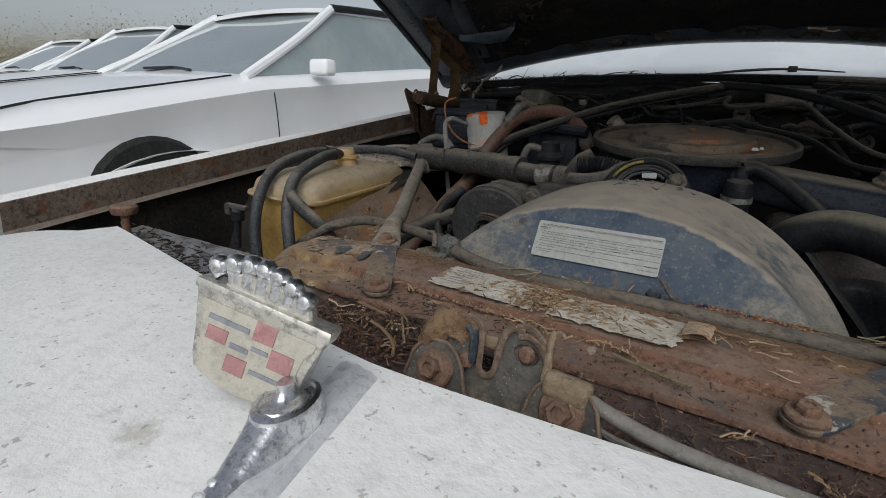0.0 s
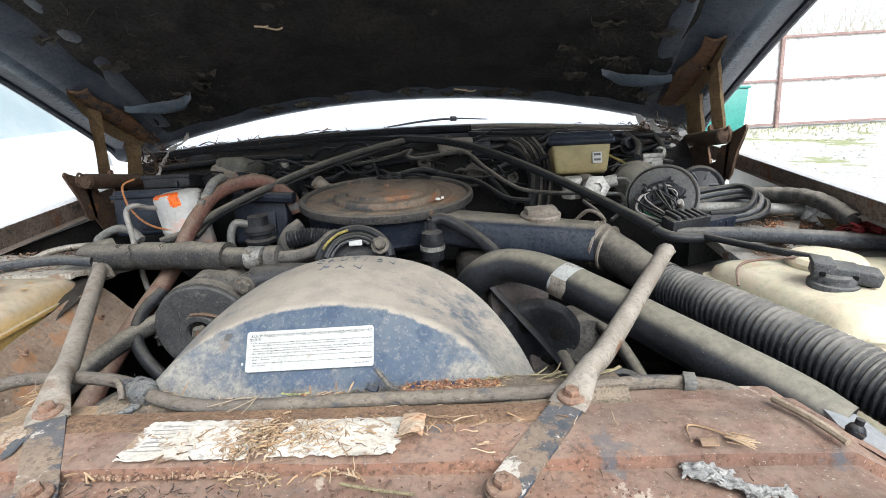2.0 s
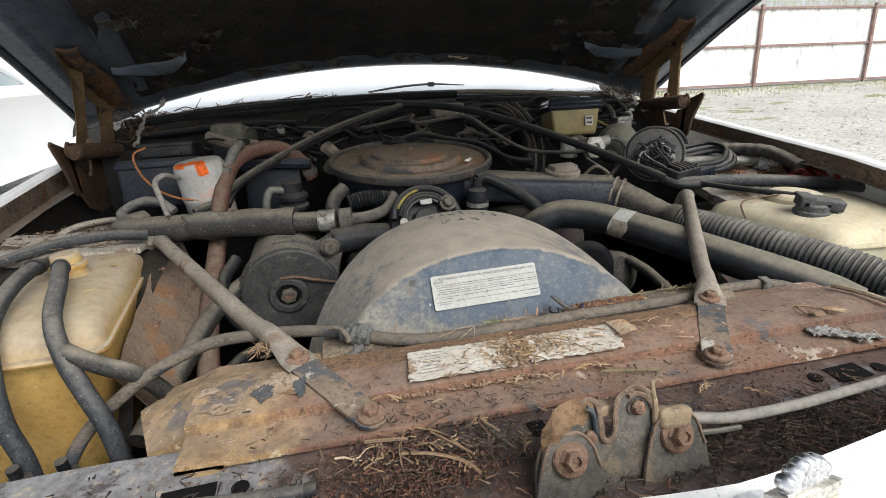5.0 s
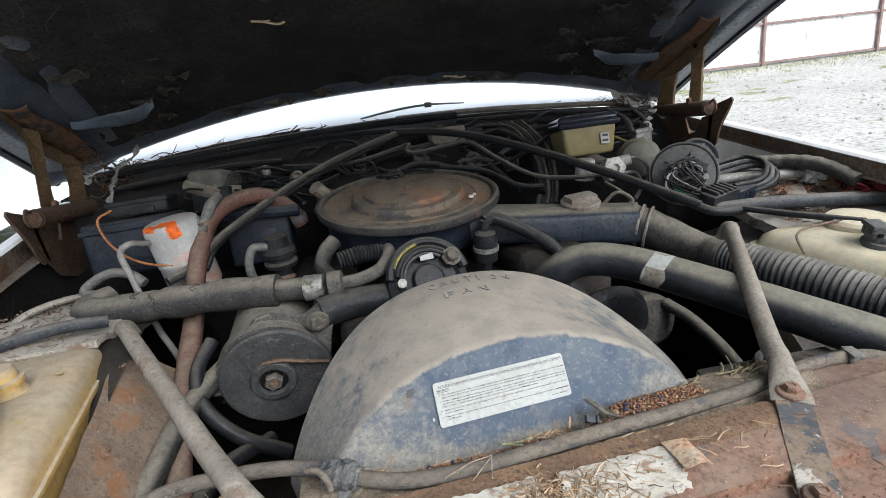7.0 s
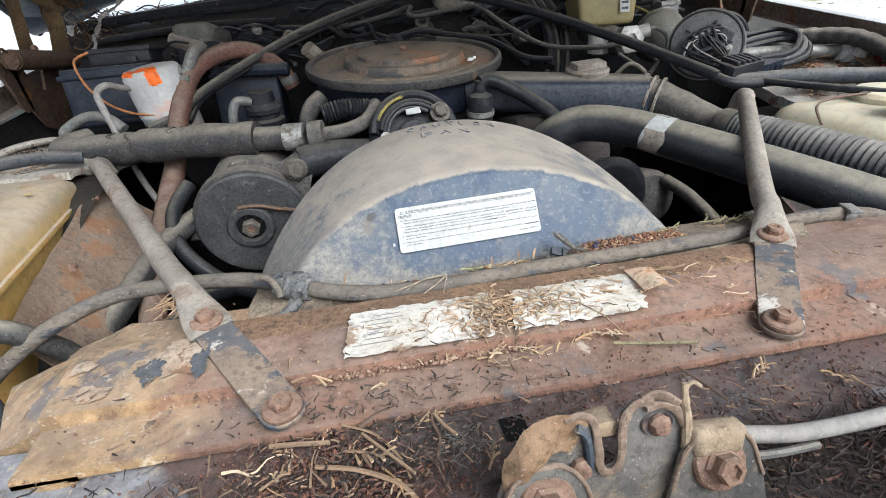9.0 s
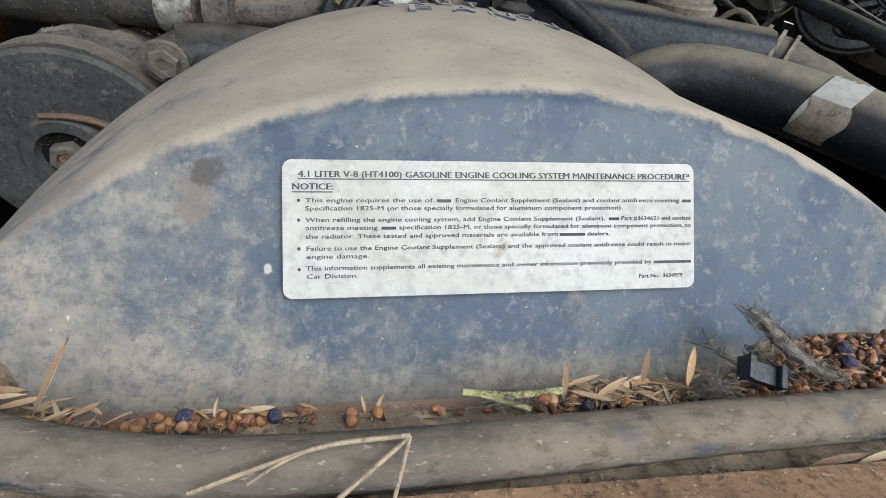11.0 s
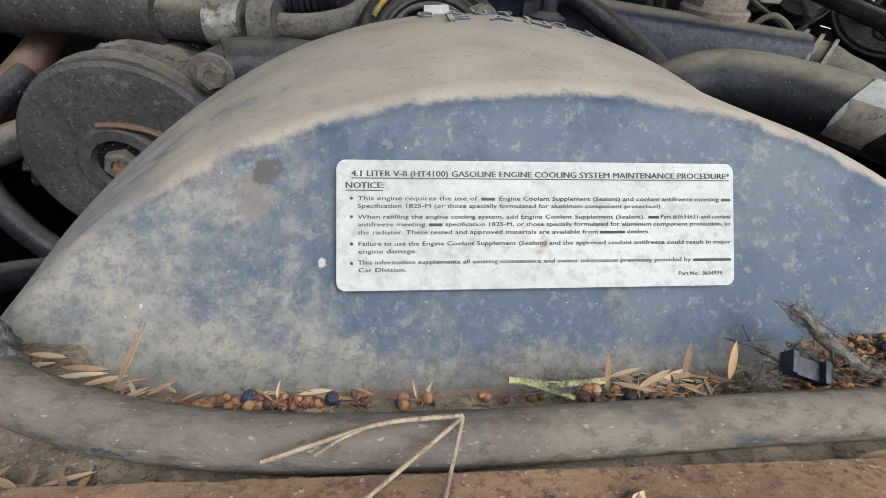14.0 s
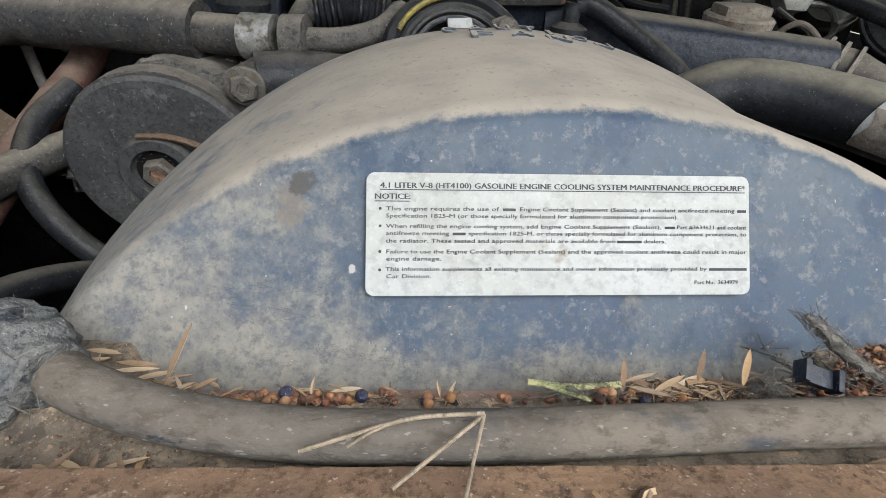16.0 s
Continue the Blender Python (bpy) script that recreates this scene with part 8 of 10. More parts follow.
lathe(bm, [(0.018, -0.06), (0.018, -0.02), (0.033, -0.016), (0.034, -0.008), (0.026, -0.004), (0.026, 0.004), (0.034, 0.008), (0.034, 0.016), (0.024, 0.026), (0.022, 0.046), (0.0, 0.05)], em, 28)
part("body", bm, BLACK, egr)
bm = bmesh.new()
tube(bm, [em @ Vector((-0.02, -0.01, 0.03)), em @ Vector((-0.045, -0.02, 0.034)), em @ Vector((-0.058, -0.025, 0.0)), em @ Vector((-0.052, -0.03, -0.05))], 0.009, 10)
part("pipe", bm, GREY_METAL, egr)
bm = bmesh.new()
box(bm, (0.05, 0.02, 0.02), em @ pose(0.0, -0.02, -0.045), 0.004)
part("flange", bm, RUST_BOLT, egr)

# ---- cables and lines ----
hose_thing("throttle_cable", [(0.0, 0.985, 1.117), (0.10, 0.94, 1.108), (0.20, 0.85, 1.085), (0.30, 0.74, 1.045), (0.40, 0.61, 0.995), (0.47, 0.51, 0.955), (0.51, 0.45, 0.93)], 0.0098, HOSE_BLACK, "thick dusty cable conduit crossing the engine bay", "cable")
hose_thing("throttle_cable", [(0.50, 0.468, 0.936), (0.525, 0.440, 0.920), (0.565, 0.432, 0.914), (0.61, 0.435, 0.914), (0.66, 0.43, 0.912)], 0.009, HOSE_BLACK, "black cable end looping to the connector", "cable")
hose_thing("wiring_loom", [(0.02, 0.985, 1.116), (-0.10, 0.93, 1.09), (-0.22, 0.86, 1.055), (-0.33, 0.78, 1.01), (-0.42, 0.70, 0.965), (-0.455, 0.64, 0.935), (-0.50, 0.60, 0.92)], 0.0088, HOSE_DUSTY, "dusty wiring loom running down to the canister", "wiring")
hose_thing("wiring_loom", [(0.02, 0.992, 1.110), (-0.10, 0.94, 1.078), (-0.22, 0.87, 1.042), (-0.33, 0.79, 0.998), (-0.42, 0.71, 0.955), (-0.44, 0.64, 0.92)], 0.005, HOSE_BLACK, "thin black wiring loom beside the dusty one", "wiring")
hose_thing("fuel_line", [(-0.20, 0.95, 1.055), (-0.10, 0.955, 1.058), (-0.01, 0.95, 1.075), (0.03, 0.93, 1.085), (0.022, 0.92, 1.070), (0.05, 0.91, 1.063), (0.13, 0.90, 1.072), (0.18, 0.87, 1.072), (0.23, 0.81, 1.03), (0.30, 0.75, 0.985), (0.38, 0.70, 0.975), (0.44, 0.67, 0.978)],
           0.0052, HOSE_DUSTY, "bent dusty metal fuel line", "pipe", 9)
hose_thing("cowl_wire", [(-0.74, 1.02, 1.09), (-0.6, 1.03, 1.11), (-0.4, 1.06, 1.115), (-0.2, 1.08, 1.125), (0.0, 1.05, 1.12)], 0.007, HOSE_BLACK, "black wire loom along the cowl", "wiring", 7)
for pts, r, mt in (
        ([(-0.30, 1.02, 1.06), (-0.15, 0.99, 1.05), (0.0, 0.99, 1.06), (0.12, 1.0, 1.07)], 0.012, HOSE_BLACK),
        ([(0.30, 1.0, 1.08), (0.34, 0.93, 1.05), (0.35, 0.85, 0.99), (0.33, 0.80, 0.93)], 0.014, HOSE_BLACK),
        ([(0.33, 1.0, 1.085), (0.375, 0.95, 1.05), (0.38, 0.88, 0.98), (0.36, 0.84, 0.9)], 0.012, HOSE_BLACK),
        ([(0.18, 0.98, 1.05), (0.24, 0.92, 1.0), (0.30, 0.86, 0.93)], 0.008, HOSE_BLACK),
        ([(-0.06, 0.96, 1.03), (-0.02, 0.93, 1.02), (0.06, 0.95, 1.03), (0.16, 0.94, 1.0)], 0.008, HOSE_BLACK),
        ([(-0.22, 0.86, 1.02), (-0.20, 0.88, 0.99), (-0.22, 0.90, 0.95)], 0.018, BRACE),
        ([(-0.70, 0.98, 1.07), (-0.55, 1.0, 1.08), (-0.42, 1.03, 1.085), (-0.3, 1.03, 1.08)], 0.008, HOSE_BLACK),
        ([(-0.42, 0.84, 0.985), (-0.36, 0.80, 0.99), (-0.26, 0.79, 0.985)], 0.014, NAVY),
        ([(-0.52, 0.93, 1.06), (-0.46, 0.90, 1.04), (-0.40, 0.92, 1.03)], 0.016, BRACE),
        ([(0.10, 0.90, 1.02), (0.2, 0.86, 1.0), (0.27, 0.80, 0.96), (0.33, 0.78, 0.95)], 0.007, HOSE_BLACK),
        ([(0.43, 0.66, 0.96), (0.46, 0.62, 0.93), (0.44, 0.58, 0.91), (0.40, 0.59, 0.905)], 0.004, HOSE_DUSTY),
        ([(0.40, 0.62, 0.92), (0.43, 0.61, 0.945), (0.46, 0.60, 0.925), (0.44, 0.585, 0.905)], 0.004, BRACE),
        ([(0.62, 0.98, 1.10), (0.63, 0.9, 1.07), (0.60, 0.82, 1.04)], 0.009, HOSE_BLACK),
        ([(0.70, 1.0, 1.10), (0.70, 0.92, 1.06), (0.66, 0.86, 1.05)], 0.008, HOSE_BLACK)):
    hose_thing("engine_hose", pts, r, mt, "grimy hose among the clutter by the firewall" if mt is not BRACE else "dusty pale pipe among the clutter by the firewall", n=9)
for k in range(64):
    s = rnd.choice((-1, 1))
    x, y = s * rnd.uniform(0.05, 0.66), rnd.uniform(0.86, 1.04)
    z = 1.015 + 0.5 * (y - 0.88)
    pts, run = [(x, y, z)], rnd.choice((1, 1, -1)) * rnd.uniform(0.02, 0.05)
    for i in range(4):
        q = pts[-1]
        pts.append((q[0] + run + rnd.gauss(0, 0.014), q[1] + rnd.gauss(0, 0.018), q[2] + rnd.gauss(0.0, 0.012)))
    hose_thing("loose_wire", pts, rnd.uniform(0.0016, 0.0058), rnd.choice((HOSE_BLACK, HOSE_BLACK, HOSE_BLACK, HOSE_DUSTY, HOSE_BLACK, HOSE_BLUE)), "loose grimy wire near the firewall", "wire", 6, 5)
for k in range(5):
    hose_thing("plug_lead", [(0.305 + 0.016 * k, 1.01, 1.100), (0.335 + 0.014 * k, 0.95, 1.075 - 0.004 * k), (0.345 + 0.013 * k, 0.88, 1.01), (0.335 + 0.012 * k, 0.82, 0.94), (0.32 + 0.012 * k, 0.80, 0.90)], 0.0066, HOSE_BLACK if k % 2 else HOSE_DUSTY, "black spark plug lead dropping from the firewall", "lead", 8)
for p, a, r_, h_, mt in (((-0.26, 0.93, 1.045), (0.3, -0.8, 0.4), 0.016, 0.03, BRACE), ((-0.10, 0.97, 1.06), (0.1, -0.9, 0.3), 0.022, 0.035, BLACK), ((0.06, 0.96, 1.05), (-0.2, -0.8, 0.5), 0.020, 0.04, CAST_DARK), ((0.20, 0.93, 1.02), (0.2, -0.8, 0.5), 0.026, 0.05, CAST_DARK),
                       ((-0.34, 0.97, 1.07), (0, -0.7, 0.6), 0.012, 0.02, PALE_CAST), ((-0.19, 0.88, 0.995), (0.5, -0.6, 0.4), 0.018, 0.04, RED_HOSE), ((0.30, 0.90, 1.0), (0.3, -0.9, 0.1), 0.018, 0.03, CAST_DARK), ((-0.02, 0.90, 1.01), (0, -0.9, 0.5), 0.024, 0.04, BLACK), ((0.62, 0.93, 1.075), (0, -0.9, 0.4), 0.020, 0.03, BLACK), ((0.68, 0.88, 1.05), (-0.3, -0.9, 0.4), 0.014, 0.03, PALE_CAST)):
    fit_ = thing("firewall_fitting", "grimy round fitting on the firewall", "fitting", "firewall fittings")
    bm = bmesh.new()
    m = axis_at(p, a)
    lathe(bm, [(r_ * 0.8, -h_), (r_, -h_ * 0.5), (r_, 0.0), (r_ * 0.85, 0.004), (r_ * 0.5, 0.004), (r_ * 0.42, -0.004), (0.0, -0.004)], m, 18)
    part("cap", bm, mt, fit_)
    bm = bmesh.new()
    lathe(bm, [(r_ * 1.25, -h_ * 0.8), (r_ * 1.25, -h_ * 0.6), (r_, -h_ * 0.55)], m, 6)
    part("collar", bm, CAST_DARK, fit_)
pale = thing("heater_plate", "dusty pale pressed cover on the firewall", "cover")
bm = bmesh.new()
box(bm, (0.105, 0.05, 0.045), pose(0.150, 1.010, 1.088, -12, 0, 4), 0.012, 3, 0.9)
part("cover", rough(bm, 0.002, 40), DUSTED, pale)
bolt(pale, (0.130, 0.984, 1.108), (0, -0.5, 0.8), 0.010, NUT_STEEL, 0.014)
for k in range(16):
    x = -0.70 + 0.032 * k + rnd.uniform(-0.01, 0.01)
    strip_ = bmesh.new()
    a = rnd.gauss(0.05, 0.25)
    L = rnd.uniform(0.03, 0.10)
    q = Vector((x, cowl_y(x) - rnd.uniform(0.0, 0.045), cowl_top(x) + rnd.uniform(0.004, 0.022)))
    tube(strip_, [q, q + Vector((L * 0.5 * math.cos(a), L * 0.3 * math.sin(a), rnd.gauss(0.003, 0.004))), q + Vector((L * math.cos(a), L * 0.5 * math.sin(a), rnd.gauss(0.004, 0.006)))], rnd.uniform(0.0015, 0.0032), 6, 3, flat=0.6)
    single("trim_strip", strip_, CABLE if k % 3 == 0 else HOSE_BLUE, "bent pale strip of broken trim on the cowl", "trim", "broken trim")

# ---- brake master cylinder ----
mc = thing("brake_reservoir", "tan plastic brake fluid reservoir with a black lid", "reservoir")
mm = pose(0.452, 0.805, 1.043, -9, 0, -4)
bm = bmesh.new()
box(bm, (0.140, 0.096, 0.074), mm, 0.010, 3, 0.86)
part("bowl", bm, RESERVOIR, mc)
bm = bmesh.new()
box(bm, (0.158, 0.112, 0.018), mm @ pose(0, 0, 0.038), 0.009, 3)
box(bm, (0.142, 0.094, 0.016), mm @ pose(0, 0, 0.052), 0.008, 3, 1.08)
part("lid", bm, NAVY_GLOSS, mc, "glossy blue-black lid with a raised rim")
bm = bmesh.new()
for k in range(4):
    box(bm, (0.112, 0.010, 0.006), mm @ pose(0, -0.03 + 0.02 * k, 0.060), 0.002, 2)
part("lid_rib", bm, NAVY_GLOSS, mc)
bm = bmesh.new()
box(bm, (0.022, 0.0016, 0.026), mm @ pose(0.036, -0.0498, -0.002), 0.0005, 1)
tagm = part("tag", bm, LABEL, mc, "small white printed tag")
for k in range(2):
    bm = bmesh.new()
    box(bm, (0.015, 0.0008, 0.005), mm @ pose(0.036, -0.0508, 0.005 - 0.012 * k), 0, 1)
    part("print_bar", bm, INK, tagm, smooth=False)
mcb = thing("master_cylinder", "pale cast brake master cylinder with fittings", "cylinder")
bm = bmesh.new()
lathe(bm, [(0.0, -0.1), (0.028, -0.1), (0.028, 0.08), (0.024, 0.09), (0.0, 0.09)], axis_at((0.46, 0.78, 0.985), (0.05, -1, -0.15)), 24)
part("barrel", bm, CAST_DARK, mcb)
bm = bmesh.new()
lathe(bm, [(0.024, -0.03), (0.024, 0.012), (0.020, 0.018), (0.0, 0.018)], axis_at((0.425, 0.745, 0.988), (0, -0.1, 1)), 20)
part("inlet", bm, PALE_CAST, mcb, "pale plastic inlet")
bm = bmesh.new()
lathe(bm, [(0.03, -0.012), (0.03, 0.012), (0.024, 0.016), (0.012, 0.016), (0.012, 0.008)], axis_at((0.462, 0.685, 0.983), (0.05, -0.95, 0.2)), 6)
lathe(bm, [(0.014, -0.012), (0.014, 0.02)], axis_at((0.495, 0.70, 0.995), (0.9, -0.3, 0.2)), 12)
part("fitting", bm, PALE_CAST, mcb)
hose_thing("brake_line", [(0.50, 0.70, 1.0), (0.53, 0.69, 1.0), (0.535, 0.66, 0.985), (0.52, 0.63, 0.96), (0.49, 0.62, 0.945)], 0.0045, GREY_METAL, "thin bent brake line", "pipe", 8)
hose_thing("brake_line", [(0.49, 0.69, 0.97), (0.52, 0.68, 0.965), (0.515, 0.65, 0.94), (0.48, 0.62, 0.92)], 0.0045, GREY_METAL, "thin bent brake line", "pipe", 8)
hose_thing("yellow_wire", [(0.53, 0.82, 1.05), (0.56, 0.79, 1.03), (0.575, 0.76, 1.01)], 0.003, YELLOW_WIRE, "short yellow wire by the brake reservoir", "wire", 6)
bst = thing("brake_booster", "dusty rounded brake booster shell", "booster")
bm = bmesh.new()
lathe(bm, [(0.0, 0.052), (0.020, 0.051), (0.030, 0.044), (0.042, 0.040), (0.048, 0.028), (0.046, 0.022), (0.053, 0.016), (0.055, -0.02), (0.050, -0.026), (0.056, -0.034), (0.056, -0.10)], axis_at((0.580, 0.765, 0.982), (-0.42, -0.80, 0.16)), 32)
part("shell", bm, BOOSTER, bst)

# ---- cruise servo with its wiring ----
servo = thing("cruise_servo", "round black servo disc wrapped in loose wiring", "servo")
sm = axis_at((0.566, 0.574, 0.970), (-0.45, -0.80, 0.40)) @ Matrix.Scale(0.92, 4)
bm = bmesh.new()
lathe(bm, [(0.060, -0.05), (0.067, -0.02), (0.0725, -0.006), (0.0725, 0.004), (0.069, 0.006), (0.064, -0.004), (0.045, -0.010), (0.03, -0.004), (0.0, 0.0)], sm, 44)
part("disc", bm, BLACK_DEEP, servo)
bm = bmesh.new()
lathe(bm, [(0.0725, -0.005), (0.0755, -0.004), (0.0755, 0.003), (0.0725, 0.004)], sm, 44)
part("rim", bm, DUSTY_BLACK, servo, "dust-pale rim")
for k in range(5):
    a = k * 1.25
    bm = bmesh.new()
    box(bm, (0.010, 0.005, 0.004), sm @ pose(0.045 * math.cos(a), 0.045 * math.sin(a), 0.008, 0, 0, math.degrees(a)), 0.0015, 1)
    part("rib", bm, BLACK, servo)
bm = bmesh.new()
box(bm, (0.052, 0.030, 0.026), sm @ pose(-0.006, -0.010, 0.020, 0, 0, 20), 0.004)
box(bm, (0.022, 0.034, 0.022), sm @ pose(0.030, 0.010, 0.020, 0, 0, 60), 0.004)
for k in range(4):
    box(bm, (0.006, 0.034, 0.010), sm @ pose(-0.024 + 0.012 * k, -0.006 + 0.004 * k, 0.036, 0, 0, 20), 0.0015, 1)
part("connector", bm, BLACK, servo)
bm = bmesh.new()
lathe(bm, [(0.0065, -0.012), (0.0075, 0.0), (0.0075, 0.016), (0.005, 0.020), (0.0, 0.020)], sm @ pose(0.040, -0.018, 0.012), 14)
part("nozzle", bm, CABLE, servo, "pale plastic nozzle")
disc2 = thing("vacuum_canister", "second dusty black disc behind the servo", "canister")
bm = bmesh.new()
lathe(bm, [(0.044, -0.06), (0.047, -0.01), (0.050, -0.006), (0.050, 0.0), (0.042, 0.006), (0.036, 0.002), (0.018, 0.006), (0.0, 0.008)], axis_at((0.705, 0.705, 0.975), (-0.15, -0.9, 0.42)), 36)
part("disc", bm, BLACK, disc2)
bm = bmesh.new()
for k in range(6):
    a = k * 1.047
    box(bm, (0.022, 0.005, 0.004), axis_at((0.705, 0.705, 0.975), (-0.15, -0.9, 0.42)) @ pose(0.025 * math.cos(a), 0.025 * math.sin(a), 0.006, 0, 0, math.degrees(a)), 0.0015, 1)
part("boss", bm, HOSE_BLUE, disc2)
for k in range(13):
    a0 = rnd.uniform(0, 6.28)
    pts = [sm @ Vector((0.035 * math.cos(a0 + 0.7 * i) + rnd.gauss(0, 0.006), 0.035 * math.sin(a0 + 0.7 * i) - 0.006 * i, 0.02 + 0.004 * i)) for i in range(7)]
    pts += [Vector((0.565, 0.47, 0.93)) + Vector((rnd.gauss(0, 0.01), 0, 0))]
    hose_thing("servo_wire", pts, rnd.uniform(0.0014, 0.0026), (HOSE_BLACK, HOSE_BLACK, HOSE_BLUE, HOSE_BLACK, HOSE_BLACK, CABLE)[k % 6], "loose wire coiled in front of the servo", "wire", 6)
hose_thing("servo_wire", [sm @ Vector((-0.03, 0.0, 0.02)), sm @ Vector((-0.04, -0.03, 0.022)), (0.53, 0.52, 0.94), (0.56, 0.48, 0.925)], 0.0028, GREEN_WIRE, "green wire coiled in front of the servo", "wire", 6)
plug = thing("wiring_plug", "black multi-way wiring connector hanging below the servo", "connector")
bm = bmesh.new()
box(bm, (0.080, 0.034, 0.034), pose(0.572, 0.476, 0.931, 14, -4, 16), 0.004)
for k in range(5):
    box(bm, (0.007, 0.037, 0.010), pose(0.545 + 0.0135 * k, 0.468 + 0.004 * k, 0.949, 14, -4, 16), 0.0015, 1)
part("socket", bm, BLACK, plug)
bm = bmesh.new()
box(bm, (0.056, 0.030, 0.026), pose(0.638, 0.493, 0.930, 12, -6, 14), 0.004)
for k in range(3):
    box(bm, (0.003, 0.033, 0.025), pose(0.632 + 0.013 * k, 0.492 + 0.004 * k, 0.925, 12, -6, 14), 0)
part("plug_half", bm, NAVY, plug)
for k in range(3):
    z, sh = 0.950 + 0.009 * k, 0.012 * k
    hose_thing("loom_hose", [(0.600, 0.560 + sh, z), (0.665, 0.560 + sh, z + 0.012), (0.715, 0.548 + sh, z + 0.018), (0.742 - sh, 0.522, z + 0.010), (0.722 - sh, 0.497, z - 0.010), (0.672, 0.492, z - 0.020), (0.628, 0.500, z - 0.024)],
               0.0056, HOSE_BLUE if k == 1 else HOSE_BLACK, "blue-black rubber hose looping beside the servo", n=9)
for k in range(3):
    hose_thing("loom_hose", [(0.60, 0.580 + 0.012 * k, 0.952), (0.68, 0.572 + 0.012 * k, 0.957), (0.76, 0.560 + 0.010 * k, 0.953), (0.81, 0.545 + 0.010 * k, 0.945)], 0.0048, HOSE_DUSTY if k == 1 else HOSE_BLUE, "dusty black hose running out from the servo", n=8)
pipe = thing("metal_pipe", "grey pipe with a frayed white end resting on the inner fender", "pipe")
bm = bmesh.new()
tube(bm, [(0.61, 0.565, 0.948), (0.72, 0.540, 0.946), (0.822, 0.510, 0.938)], 0.0115, 12)
part("tube", bm, GREY_METAL, pipe)
bm = bmesh.new()
tube(bm, [(0.806, 0.514, 0.938), (0.826, 0.508, 0.937), (0.846, 0.500, 0.935)], 0.0185, 18, 10, rf=lambda s: 0.85 + 0.45 * s)
rough(bm, 0.006, 90)
part("frayed_end", rough(bm, 0.003, 260), FLUFF, pipe, "frayed pale insulation")
hose_thing("vent_hose", [(0.66, 0.62, 0.968), (0.74, 0.575, 0.968), (0.78, 0.535, 0.969), (0.802, 0.490, 0.967), (0.811, 0.447, 0.956), (0.812, 0.400, 0.939)], 0.0150, HOSE_DUSTY, "dusty wrinkled hose lying along the inner fender", "hose", 12, 16, rf=lambda s: 1 + 0.05 * math.sin(s * 60))
hose_thing("side_hose", [(0.55, 0.46, 0.915), (0.64, 0.43, 0.918), (0.74, 0.40, 0.914), (0.85, 0.37, 0.905), (0.95, 0.34, 0.89)], 0.0135, HOSE_BLUE, "blue-black hose crossing behind the cream tank")
hose_thing("washer_wire", [(0.575, 0.445, 0.918), (0.62, 0.38, 0.912), (0.66, 0.32, 0.908), (0.69, 0.28, 0.905)], 0.006, HOSE_BLACK, "black wire to the washer pump", "wire")
hose_thing("washer_wire", [(0.67, 0.30, 0.906), (0.61, 0.31, 0.902), (0.575, 0.30, 0.895), (0.56, 0.27, 0.875)], 0.002, RED_HOSE, "thin brown wire draped over the cream tank", "wire", 6)
bm = bmesh.new()
sheet(bm, lambda u, v: Vector((0.64 + 0.24 * u, 0.36 + 0.26 * v, 0.866 + 0.05 * v + 0.02 * u + 0.006 * noise.noise(Vector((u * 9, v * 9, 3))))), 20, 16, 0.02)
single("fender_shelf", bm, SHELF_SHEET, "dirty sheet-metal shelf of the inner fender covered in litter", "shelf")
bm = bmesh.new()
box(bm, (0.035, 0.13, 0.008), pose(0.75, 0.47, 0.912, 6, 0, -38), 0.003)
single("bracket_bar", bm, BRACE, "dusty flat bar on the fender shelf", "bar")

# ---- cream washer tank ----
wash = thing("washer_tank", "cream plastic washer fluid tank with a round cap", "tank")
bm = bmesh.new()
tank_body(bm, [(0.622, 0.138, 0.855), (0.83, 0.115, 0.857), (0.88, 0.345, 0.876), (0.558, 0.388, 0.872)], 0.22, 0.12, (0.03, 0.0), dome=0.024)
part("shell", bm, WASHER, wash)
bm = bmesh.new()
lathe(bm, [(0.050, -0.004), (0.051, 0.008), (0.046, 0.014), (0.022, 0.018), (0.0, 0.019)], axis_at((0.705, 0.305, 0.892), (0, -0.10, 1)), 36)
part("cap", bm, WASHER, wash)
pump = thing("washer_pump", "black washer pump connector on the cream tank", "connector")
bm = bmesh.new()
lathe(bm, [(0.031, -0.012), (0.030, 0.002), (0.027, 0.004), (0.026, 0.014), (0.023, 0.017), (0.0, 0.017)], axis_at((0.663, 0.228, 0.887), (0.02, -0.10, 1)), 30)
part("case", rough(bm, 0.0006, 90), DUSTY_BLACK, pump)
bm = bmesh.new()
box(bm, (0.052, 0.032, 0.020), pose(0.660, 0.226, 0.906, 8, 6, -24), 0.005, 3)
box(bm, (0.026, 0.036, 0.008), pose(0.648, 0.232, 0.916, 8, 6, -24), 0.003, 2)
part("latch", bm, DUSTY_BLACK, pump)
bm = bmesh.new()
box(bm, (0.030, 0.030, 0.020), pose(0.692, 0.212, 0.900, 8, 10, -24), 0.005, 3)
part("plug_half", bm, DUSTY_BLACK, pump)
for dx in (-0.015, 0.018):
    bm = bmesh.new()
    box(bm, (0.007, 0.004, 0.006), pose(0.654 + dx, 0.2105 - dx * 0.40, 0.902 - dx * 0.10, 8, 6, -24), 0.001, 1)
    part("terminal", bm, HOLE_SHADE, pump)

# ---- hood ornament ----
orn = thing("hood_ornament", "chrome hood ornament with a crest and a beaded crown", "ornament")
bm = bmesh.new()


def strip_x(y):
    return -0.002 - 0.25 * (y + 0.332)


